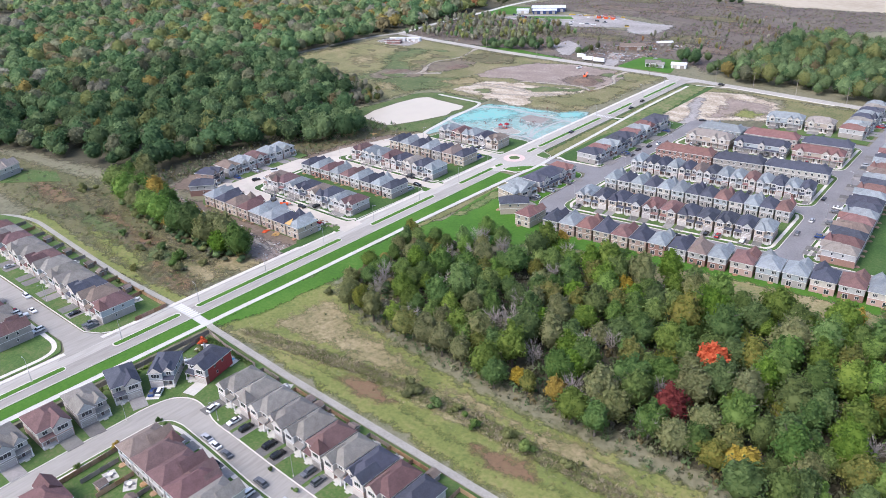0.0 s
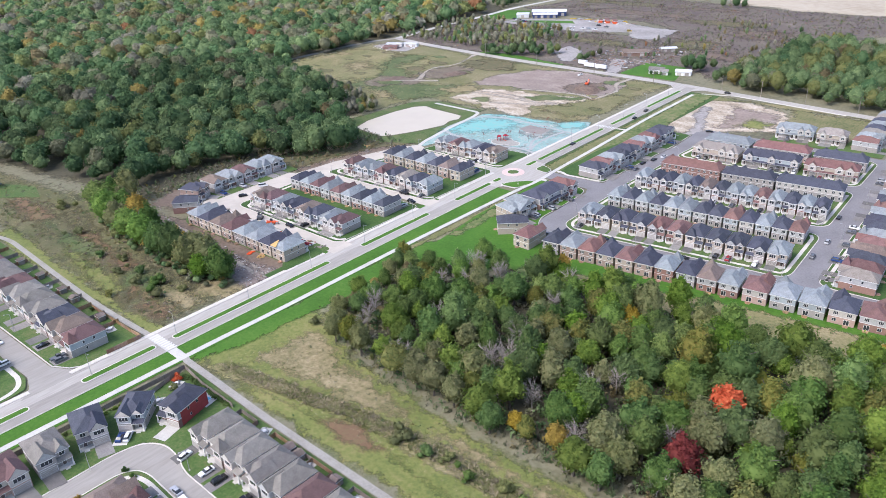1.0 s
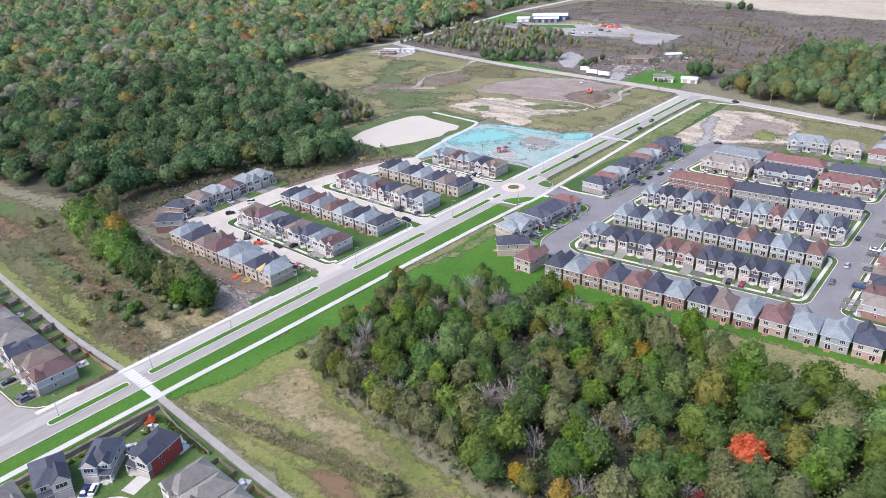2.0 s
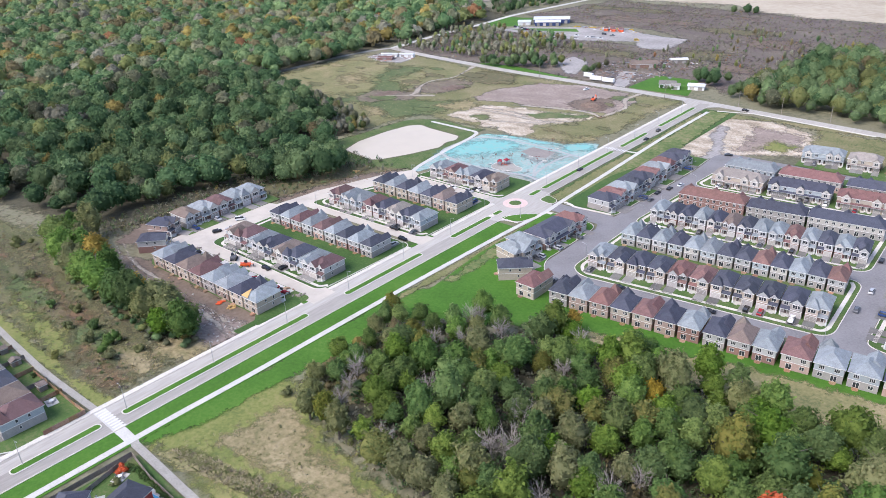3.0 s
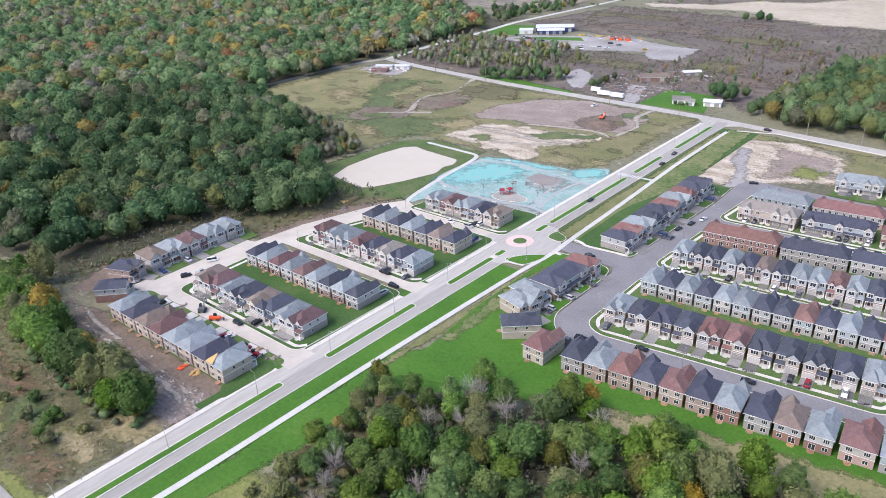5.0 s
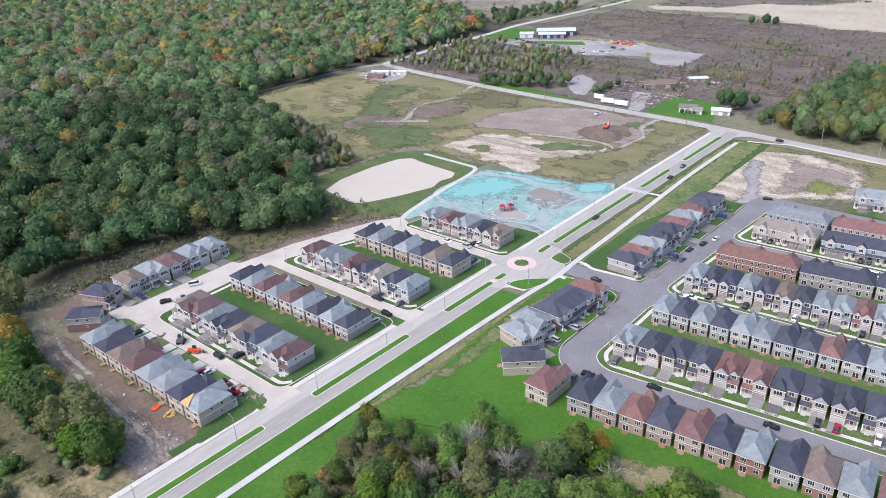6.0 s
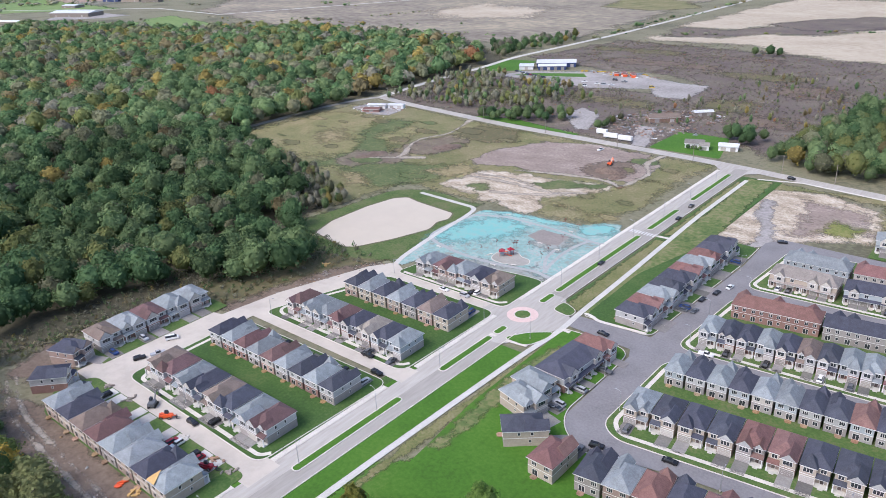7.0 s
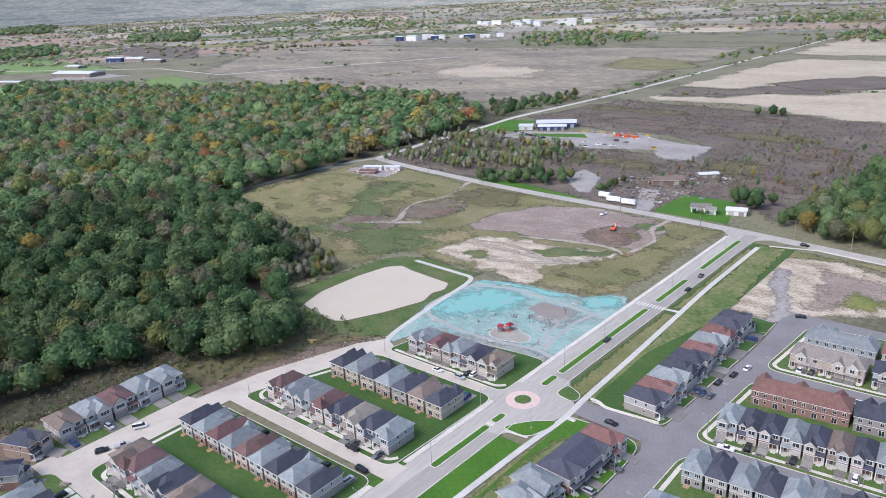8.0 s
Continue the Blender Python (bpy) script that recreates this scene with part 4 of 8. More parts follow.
# crossings
for y in (-219, 103.5):
    for i in range(9):
        x = bx(y) - 7.0 + i * 1.55
        slab("crossing_stripe", rect(x, x + 0.75, y - 1.8, y + 1.8), 0.012, M["paint"], "white painted crossing stripe", "marking", 0.01)
slab("crossing", [(bx(-219) - 9.6, -221), (bx(-219) + 15, -222), (bx(-219) + 15, -218.5), (bx(-219) - 9.6, -217)], 0.006, M["path"], "pale concrete crossing", "crossing", 0.006)
strip("crossing_walk", [(bx(103) + 6.5, 103.5), (15.5, 104)], 1.8, 0.1, M["concrete"], "short concrete walk to a crossing", "path")
strip("crossing_walk", [(bx(-18) + 6.5, -20), (14, -19)], 1.8, 0.1, M["concrete"], "short concrete walk to a crossing", "path")
strip("crossing_walk", [(bx(-20) - 1.5, -20), (bx(-20) + 1.5, -20)], 1.8, 0.17, M["concrete"], "short concrete walk across a median", "path")
strip("path", fillet([(4, -420), (8.6, -250), (9.7, -203), (10.8, -182), (12.6, -105), (14.6, -55), (16.2, -22), (18.2, -2), (17.2, 14), (16.6, 60), (14.6, 136), (15.6, 208)], 18), 2.4, 0.02, M["path"], "pale concrete path beside the boulevard", "path")
strip("footpath", fillet([(-14, -219.5), (-48, -220), (-84, -218), (-150, -213.5), (-166, -217), (-180, -226)], 10), 2.4, 0.0, M["walkway"], "grey footpath behind the gardens", "path")
strip("footpath", [(9, -219.5), (12, -220.5), (60, -223.6), (118, -225.6), (200, -228.5), (300, -232)], 2.6, 0.0, M["walkway"], "grey footpath behind the gardens", "path")

# roundabout
slab("roundabout", fillet([(-17, -9), (-10, -15), (-9, -24), (6, -24), (10, -12), (17, -4), (17, 9), (9, 12), (7.5, 22), (-8, 22), (-9, 10), (-17, 6)], 4, True), 0.004, M["blvd"], "pale roundabout surface", "road", 0.03)
slab("roundabout_apron", ring(bx(0) - 0.2, 0, 6.4), 0.06, M["pink"], "pink paved apron of a roundabout", "roundabout")
slab("roundabout_island", ring(bx(0) - 0.2, 0, 3.2, 28), 0.2, M["yard"], "weedy centre of a roundabout", "roundabout", 0.3)
strip("kerb", ring(bx(0) - 0.2, 0, 3.3, 28), 0.3, 0.22, M["concrete"], "round concrete kerb", "kerb", 0.3, True)
green = fillet([(2.8, -19.5), (9, -10.5), (17.0, -4.5), (17.2, -10), (14, -19.5)], 3.5, True)
slab("corner_lawn", green, 0.12, M["sod"], "rounded green corner by the roundabout", "grass")
strip("kerb", green, 0.3, 0.15, M["concrete"], "concrete kerb", "kerb", 0.2, True)
green = fillet([(6.5, 10.5), (15.5, 9), (15.5, 15), (7, 19)], 3.0, True)
slab("corner_lawn", green, 0.12, M["yard"], "rounded grassy corner by the roundabout", "grass")
strip("kerb", green, 0.3, 0.15, M["concrete"], "concrete kerb", "kerb", 0.2, True)

# country roads
strip("country_road", fillet([(-335, 264), (-292, 255), (-174, 240), (-81, 235.5), (-9, 231), (43, 224), (120, 214), (260, 196)], 30), 8.5, -0.05, M["blvd"], "pale country road", "road", 0.1)
strip("country_road", fillet([(-335, 264), (-345, 245), (-352, 215), (-356, 120), (-360, 60)], 14), 6, -0.055, M["walkway"], "narrow country lane along the wood", "road", 0.1)
strip("country_road", fillet([(-335, 264), (-340, 350), (-336, 420), (-341, 480), (-313, 690), (-288, 1100), (-250, 1700)], 40), 6.5, -0.06, M["path"], "straight country road across the plain", "road", 0.1)
strip("country_road", [(-1900, 380), (-1330, 640), (-1090, 620), (-830, 1000)], 6, -0.1, M["path"], "country road across the plain", "road", 0.1)
strip("road_shoulder", [(20, 213), (43, 219.5), (120, 209)], 1.6, -0.02, M["concrete"], "concrete kerb walk of the country road", "pavement", 0.1)
slab("junction", [(-12, 228), (-4, 218), (-3, 205), (10, 205), (11, 218), (22, 226)], -0.02, M["blvd"], "pale asphalt junction mouth", "road", 0.05)
for pts in ([(-212, 240), (-204, 213), (-201, 195), (-211, 180), (-207, 161), (-195, 142), (-194, 133)], [(-214, 121), (-194, 133), (-177, 143)], [(-40, 160), (-35, 190), (-48, 205), (-45, 228)],
            [(-130, 128), (-100, 132), (-70, 128), (-50, 140)], [(-128, 134), (-104, 139), (-84, 134)], [(-100, 112), (-80, 118), (-60, 132)], [(-112, 152), (-80, 162), (-52, 166), (-40, 158)]):
    line = fillet(pts, 14)
    band = offsets(line, 1.7, False) + offsets(line, -1.7, False)[::-1]
    patch("dirt_track", band, -0.11 + 0.003 * len(pts) - 0.0001 * pts[0][0], M["track"], "pale rutted dirt track", "track", 1.6, 1.7, 71, 1.2)

# ---- streets of the western estate ----
slab("street", [(-112, -131), (-8, -131), (-8, -119), (-92, -119), (-93, -86), (-92, -65), (-8, -65), (-8, -56), (-89, -56), (-79, -26), (-72, -6), (-8, -6), (-8, 3), (-70, 4), (-78, 8), (-86, -3), (-100, -45), (-104, -72), (-113, -74)], 0.002, M["dusty"], "dusty pale street of a new estate", "road", 0.06)


def block(name, pts, r, label, mat="lawn", walk_in=2.2, walk_w=1.4, sides=None):
    line = fillet(pts, r, True)
    slab(name, line, 0.13, M[mat], label, "lawn")
    strip("kerb", line, 0.32, 0.15, M["concrete"], "concrete kerb", "kerb", 0.2, True)


def pavement(pts, r=3.0, w=1.5):
    strip("pavement", fillet(pts, r), w, 0.155, M["concrete"], "pale concrete pavement", "pavement", 0.05)


block("block_lawn", [(-93, -121), (-14.2, -122.5), (-12, -67.5), (-93, -69)], 5, "green lawns between back-to-back houses")
block("block_lawn", [(-91, -60), (-12.6, -59.5), (-10.8, -5), (-72, -5), (-80, -26)], 5, "green lawns between back-to-back houses")
block("block_lawn", [(-71, 0.5), (-10.4, 0.2), (-9.6, 30), (-20, 30), (-66, 24)], 4, "green lawns beside a new park")
slab("block_lawn", fillet([(-102, -128.2), (-12.5, -128.2), (-14, -150.5), (-96, -150.5), (-108, -140)], 3, True), 0.12, M["yard"], "patchy front lawns of unfinished houses", "lawn")
slab("corner_lawn", fillet([(-20, -151), (-12.8, -156), (-12.2, -134), (-14.5, -131.8), (-19.5, -132)], 2.5, True), 0.14, M["lawn"], "green sod corner lawn", "lawn", 0.1)
slab("block_lawn", [(-134, -122), (-108.5, -122), (-108.5, -66), (-134, -66)], 0.12, M["yard"], "patchy lawns beside a wood", "lawn")
pavement([(-84, -76), (-90.2, -84), (-90.2, -112), (-87, -118.6), (-84, -119), (-17, -120), (-14.8, -117)])
pavement([(-76, -24), (-86.5, -50), (-87, -54), (-84, -56.6), (-16, -56.8), (-14, -54)])
pavement([(-68, 2.2), (-15, 2.2), (-12, 5)])

# ---- streets of the eastern estate ----
slab("street", [(16, 3), (46, 1), (48, -4), (47.5, -46), (50, -52), (57, -57.5), (64, -58), (93, -52.5), (122, -49.5), (163, -46), (175, -46), (230, -42), (230, -34), (176, -37), (171, -34), (170, 124), (163, 130), (60, 132), (54, 124), (54.5, 94), (48.5, 13), (16, 12)], -0.008, M["asphalt"], "grey asphalt street of an estate", "road", 0.06)
block("block_lawn", [(59.3, -44), (66, -49), (100, -45.2), (161, -39), (160, 11), (120, 7.5), (60, 2.8)], 7, "lawns and gardens between back-to-back houses", "yard")
block("block_lawn", [(58.5, 11.6), (137, 17.4), (159.7, 19.6), (159, 71.5), (110, 67.2), (62.5, 62.8)], 7, "lawns and gardens between back-to-back houses", "yard")
block("block_lawn", [(62, 73), (110, 75.6), (158.5, 79), (158.5, 124), (100, 124), (66.5, 122)], 7, "lawns and gardens between terraces", "yard")
def lawn_behind(pts, n, r, label, mat):
    """A lawn whose first n corners lie on the street, with a kerb there alone."""
    slab("block_lawn", fillet(pts, r, True), 0.13, M[mat], label, "lawn")
    strip("kerb", fillet(pts[:n], r), 0.32, 0.15, M["concrete"], "concrete kerb", "kerb", 0.2)


lawn_behind([(20, 13.5), (48, 13.2), (53.5, 94), (53.5, 116), (34, 116), (20, 60)], 4, 4, "green gardens and front lawns", "lawn")
lawn_behind([(19, 0), (36, 1), (46.5, -1), (47.5, -12), (46.5, -45), (50, -52.5), (58, -59), (64, -60), (93, -54.5), (122, -51), (176, -47.5), (240, -43.5), (240, -80), (180, -84), (100, -92), (60, -98), (24, -112), (19, -60)], 12, 5, "bright green lawns behind the houses", "sod")
lawn_behind([(170.5, 150), (170.5, 60), (171.5, -36), (177, -38), (240, -34), (240, 150)], 5, 4, "front and back lawns of a house row", "lawn")
slab("block_lawn", [(96, 132), (158, 132), (157, 215), (138, 215), (136, 150), (96, 150)], 0.1, M["yard"], "lawns of the farthest houses", "lawn")
strip("street", [(164, 125), (164, 212)], 9, -0.02, M["asphalt"], "grey asphalt street of an estate", "road", 0.06)
pavement([(63, 0), (62, -4), (61.8, -41), (66, -46), (100, -42.2), (157, -36), (158.3, -33), (157.6, 5), (156, 8)])
pavement([(65.5, 60), (64.6, 58), (60.9, 16.5), (64, 14.4), (137, 19.9), (155.5, 21.9), (157, 24.5), (156.7, 66)])
pavement([(69.5, 120), (68.8, 118), (64.4, 78), (67, 75.8), (110, 78), (154.5, 81.2), (156, 84), (156, 121)])
pavement([(19, 15), (22.5, 14.8), (26, 12.5), (46, 14.2)], 2.0, 1.6)
pavement([(22, -1.5), (18.5, -1.2)], 0.5, 1.6)
pavement([(173.4, -33), (172.6, 60), (172.4, 140)])

# ---- streets of the near estates ----
slab("street", [(36.5, -420), (45, -420), (46, -283), (46.6, -266), (49, -261.5), (54, -260.2), (72, -261.2), (93, -263), (240, -268), (240, -260), (93, -255), (70, -253.8), (61, -253.6), (54, -251), (46, -250.4), (40, -254), (37.6, -262), (37.5, -300)], 0.0, M["blvd_east"], "grey asphalt street with a rounded corner", "road", 0.06)
slab("estate_lawn", [(17.5, -222.5), (60, -225.5), (240, -231.5), (240, -260), (93, -255), (70, -253.6), (61, -253.4), (54, -250.8), (46, -250.2), (39.8, -254), (37.4, -262), (37.3, -300), (36.3, -420), (10, -420), (14, -300)], 0.12, M["yard"], "gardens and lawns of a detached house row", "lawn")
slab("estate_lawn", [(45.2, -420), (46.2, -283), (46.8, -266), (49.2, -261.8), (54, -260.5), (72, -261.5), (93, -263.3), (240, -268.3), (240, -420)], 0.12, M["yard"], "gardens and lawns inside a street bend", "lawn")
for pts in ([(36.4, -420), (37.5, -300), (37.7, -262), (40, -254), (46, -250.3), (54, -250.9), (61, -253.5), (70, -253.7), (93, -255), (240, -260)], [(45, -420), (46.1, -283), (46.7, -266), (49.1, -261.6), (54, -260.3), (72, -261.3), (93, -263.1), (240, -268.1)]):
    strip("kerb", fillet(pts, 4), 0.4, 0.15, M["concrete"], "concrete kerb", "kerb", 0.2)
strip("pavement", fillet([(47, -330), (48.2, -283), (48.6, -268), (51, -263.4), (56, -262.3), (72, -263.2), (93, -265), (240, -270)], 4), 1.5, 0.145, M["concrete"], "pale concrete pavement", "pavement", 0.05)
slab("street", [(-420, -251), (-24, -252.5), (-17, -249), (-12, -244), (-12, -268), (-17, -263), (-24, -260.5), (-420, -259)], 0.003, M["blvd_east"], "grey asphalt estate street", "road", 0.06)
slab("estate_lawn", fillet([(-200, -250.5), (-24, -251.8), (-17.5, -248.5), (-14.5, -243), (-14, -222), (-84, -221), (-160, -217), (-200, -230)], 1.5, True), 0.12, M["yard"], "gardens and lawns of a house row", "lawn")
slab("estate_lawn", fillet([(-200, -259.7), (-24, -261), (-17.5, -264), (-16.5, -270), (-18, -330), (-200, -330)], 1.5, True), 0.12, M["yard"], "gardens and lawns of a house row", "lawn")
strip("kerb", [(-200, -250.6), (-24, -252), (-17.6, -248.6), (-13.6, -243)], 0.4, 0.15, M["concrete"], "concrete kerb", "kerb", 0.2)
strip("pavement", fillet([(-200, -261.2), (-26, -262.6), (-20.5, -265), (-18.5, -270), (-19.5, -330)], 3), 1.7, 0.145, M["concrete"], "pale concrete pavement", "pavement", 0.05)
slab("estate_lawn", [(-300, -210), (-215, -172), (-196, -178), (-230, -205)], -0.1, M["yard"], "garden behind a large house", "lawn")

# ---- houses ----
def window_mesh(w, h, cols=2):
    def make():
        s = Shape()
        s.box(-w / 2, w / 2, -0.05, 0.03, 0, h, 0)
        g, pw = 0.09, (w - 0.09 * (cols + 1)) / cols
        for i in range(cols):
            x = -w / 2 + g + i * (pw + g)
            s.box(x, x + pw, -0.062, -0.04, g, h - g, 1)
        return s.mesh("window", [M["trim"], M["pane"]])
    return shared(("window", w, h, cols), make)


def garage_mesh(w, h=2.3):
    def make():
        s = Shape()
        s.box(-w / 2 - 0.12, w / 2 + 0.12, -0.03, 0.03, 0, h + 0.12, 1)
        for i in range(4):
            s.box(-w / 2, w / 2, -0.06, 0.0, 0.03 + i * h / 4, (i + 1) * h / 4 - 0.03, 0)
        return s.mesh("garage_door", [M["garage"], M["trim"]])
    return shared(("garage", w), make)


def door_mesh():
    def make():
        s = Shape()
        s.box(-0.62, 0.62, -0.03, 0.03, 0, 2.25, 1)
        s.box(-0.48, 0.48, -0.06, 0.0, 0.02, 2.1, 0)
        s.box(-0.3, 0.3, -0.07, -0.05, 1.2, 1.9, 2)
        return s.mesh("front_door", [M["door"], M["trim"], M["pane"]])
    return shared("door", make)


def post_mesh(h):
    return shared(("post", h), lambda: Shape().box(-0.13, 0.13, -0.13, 0.13, 0, h).box(-0.2, 0.2, -0.2, 0.2, 0, 0.8).mesh("porch_post", [M["trim"]]))


def set_window(parent, w, h, x, y, z, turn=0, cols=2):
    part("window", window_mesh(w, h, cols), parent, pose(x, y, z, 0, 0, turn))


LOOKS = (("redbrick", "siding"), ("brownbrick", "beige"), ("greybrick", "siding"), ("brownbrick", "brownbrick"), ("stone", "bluesiding"), ("greybrick", "greybrick"), ("pinkbrick", "cream"), ("redbrick", "redbrick"), ("stone", "cream"), ("beige", "beige"))
WORDS = {"slate": "dark slate", "grey": "blue-grey", "red": "red-brown", "brown": "brown", "taupe": "taupe", "ash": "ash-grey", "maroon": "maroon", "redbrick": "red brick", "brownbrick": "brown brick", "greybrick": "grey brick", "beige": "beige brick", "stone": "grey stone", "siding": "pale siding", "bluesiding": "blue-grey siding", "cream": "cream siding", "pinkbrick": "pink brick", "crimson": "red siding"}


def house(x, y, turn, roof, look_no=0, w=7.6, d=11.5, kind=0, flip=False, group="", floor=0.12, drive=6.5, pale=False, state="", side_windows=True, side_wall=""):
    """A two-storey house; (x, y) the middle of its front, which faces -y before the turn. kind: 0 gabled bay, 1 spire bay, 2 double gable."""
    low, high = LOOKS[look_no % len(LOOKS)]
    sg = -1 if flip else 1
    h = thing("house", pose(x, y, floor, 0, 0, turn), "%s-storey %s house with a %s shingle roof%s" % ("two", WORDS[low], WORDS[roof], state), "house", group)
    rm, lw, hw = [M["roof_" + roof], M["trim"]], M["wall_" + low], M["wall_" + high]
    if side_wall:
        part("side_cladding", Shape().box(w / 2, w / 2 + 0.04, 0.1, d - 0.1, 0, 5.5).mesh("side_cladding", [M["wall_" + side_wall]]), h, None, "bright red side wall")
    e, key = 5.75, (w, d, kind, flip)
    part("ground_floor", shared(("gf", w, d, low), lambda: Shape().box(-w / 2, w / 2, 0, d, -0.3, 3.0).mesh("ground_floor", [lw])), h)
    part("upper_floor", shared(("uf", w, d, high), lambda: Shape().box(-w / 2 + 0.02, w / 2 - 0.02, 0.02, d - 0.02, 3.0, e - 0.15).box(-w / 2 - 0.03, w / 2 + 0.03, -0.03, d + 0.03, 2.93, 3.07, 1).mesh("upper_floor", [hw, M["trim"]])), h)
    rise = 2.6 + 0.25 * (kind == 1)
    part("roof", shared(("roof", key, roof), lambda: Shape().hip(-w / 2 - 0.42, w / 2 + 0.42, -0.42, d + 0.42, e, rise, inset=(w / 2 + 0.4) * 0.92).mesh("roof", rm)), h)
    bw, bd = w * 0.56, 1.35
    b0 = -w / 2 * sg if not flip else w / 2
    x0, x1 = (-w / 2, -w / 2 + bw) if not flip else (w / 2 - bw, w / 2)
    xm = (x0 + x1) / 2
    part("front_bay", shared(("bay", key, low, high), lambda: Shape().box(x0, x1, -bd, 0.02, -0.3, 3.0, 0).box(x0 + 0.02, x1 - 0.02, -bd + 0.02, 0.02, 3.0, e - 0.15, 1).box(x0 - 0.03, x1 + 0.03, -bd - 0.03, 0.0, 2.9, 3.08, 2).mesh("front_bay", [lw, hw, M["trim"]])), h)
    gable = (M["wall_cream"], M["wall_siding"], hw, hw)[look_no % 4]

    def bay_roof():
        s = Shape()
        if kind == 1:
            s.hip(x0 - 0.3, x1 + 0.3, -bd - 0.3, bd + 0.9, e + 0.02, 3.6, inset=9)
        else:
            gh = bw * 0.5
            s.hip(x0 - 0.3, x1 + 0.3, -bd - 0.35, d * 0.5, e + 0.02, gh, gable_y0=True, inset=0.5)
            s.face([(x0 + 0.05, -bd - 0.36, e + 0.1), (x1 - 0.05, -bd - 0.36, e + 0.1), (xm, -bd - 0.36, e + gh - 0.12)], 2)
            if kind == 2:
                q0, q1 = (x1 + 0.25, w / 2 - 0.1) if not flip else (-w / 2 + 0.1, x0 - 0.25)
                s.hip(q0, q1, -0.7, d * 0.35, e + 0.02, (q1 - q0) * 0.55, gable_y0=True, inset=0.4)
                s.face([(q0 + 0.2, -0.71, e + 0.1), (q1 - 0.2, -0.71, e + 0.1), ((q0 + q1) / 2, -0.71, e + (q1 - q0) * 0.55 - 0.15)], 2)
        return s.mesh("bay_roof", rm + [gable])
    part("bay_roof", shared(("bayroof", key, roof, look_no % 4, high), bay_roof), h)
    gw = min(bw - 0.5, 4.6)
    part("garage_door", garage_mesh(round(gw, 2)), h, pose(xm, -bd, 0.02))
    px0, px1 = (x1, w / 2) if not flip else (-w / 2, x0)
    pm, pw = (px0 + px1) / 2, px1 - px0
    part("porch_roof", shared(("porchroof", key, roof), lambda: Shape().box(px0 - 0.1, px1 + 0.15, -1.75, 0.0, 2.75, 2.95, 1).face([(px0 - 0.1, -1.8, 2.96), (px1 + 0.15, -1.8, 2.96), (px1 + 0.15, 0.0, 3.6), (px0 - 0.1, 0.0, 3.6)]).mesh("porch_roof", rm)), h)
    part("porch_slab", shared(("porchslab", key), lambda: Shape().box(px0, px1 + 0.1, -1.9, 0, -0.1, 0.32).box(pm - 0.7, pm + 0.7, -2.6, -1.9, -0.1, 0.16).mesh("porch_slab", [M["path"]])), h)
    part("porch_post", post_mesh(2.45), h, pose(px1 - 0.15 if not flip else px0 + 0.15, -1.6, 0.3))
    part("front_door", door_mesh(), h, pose(pm, 0, 0.32))
    set_window(h, round(bw * 0.62, 1), 1.5, xm, -bd + 0.02, 3.75, 0, 3 if bw > 4 else 2)
    set_window(h, round(min(1.6, pw * 0.6), 1), 1.4, pm, 0.02, 3.85)
    backs = (-w * 0.27, w * 0.24) if math.cos(radians(turn)) < 0.3 else (w * 0.24,)
    for q in backs:
        set_window(h, 1.7, 1.35, q, d - 0.02, 3.75, 180, 3)
    set_window(h, 1.9, 2.05, w * 0.2 * sg, d, 0.3, 180)
    if len(backs) > 1:
        set_window(h, 1.5, 1.3, -w * 0.26 * sg, d, 1.0, 180)
        part("rear_steps", shared("rearsteps", lambda: Shape().box(-1.0, 1.0, 0, 1.3, -0.2, 0.28).box(-0.7, 0.7, 1.3, 1.7, -0.2, 0.1).mesh("rear_steps", [M["wood"]])), h, pose(w * 0.2 * sg, d, 0))
    for sx, tn in ((w / 2, 90), (-w / 2, -90)):
        if side_windows:
            set_window(h, 0.9, 1.2, sx * 0.998, d * 0.62, 3.9, tn, 1)
            set_window(h, 0.9, 1.2, sx * 0.998, d * 0.3, 3.9, tn, 1)
            set_window(h, 0.8, 1.0, sx, d * 0.35, 1.3, tn, 1)
    if drive:
        dr = shared(("drive", round(gw, 1), drive, pale), lambda: Shape().box(-gw / 2 - 0.2, gw / 2 + 0.2, -drive - bd, -bd - 0.02, -0.1, 0.035).mesh("driveway", [M["pale_drive" if pale else "driveway"]]))
        o = new("driveway", dr)
        o.matrix_basis = pose(x, y, floor, 0, 0, turn) @ pose(xm, 0, 0)
        tagged(o, "pale concrete driveway" if pale else "asphalt driveway in front of a garage", "driveway", "", "structure")
    DRIVES.append((pose(x, y, floor + 0.04, 0, 0, turn) @ pose(xm, -bd - drive * 0.5, 0), gw, drive))
    return h


DRIVES = []


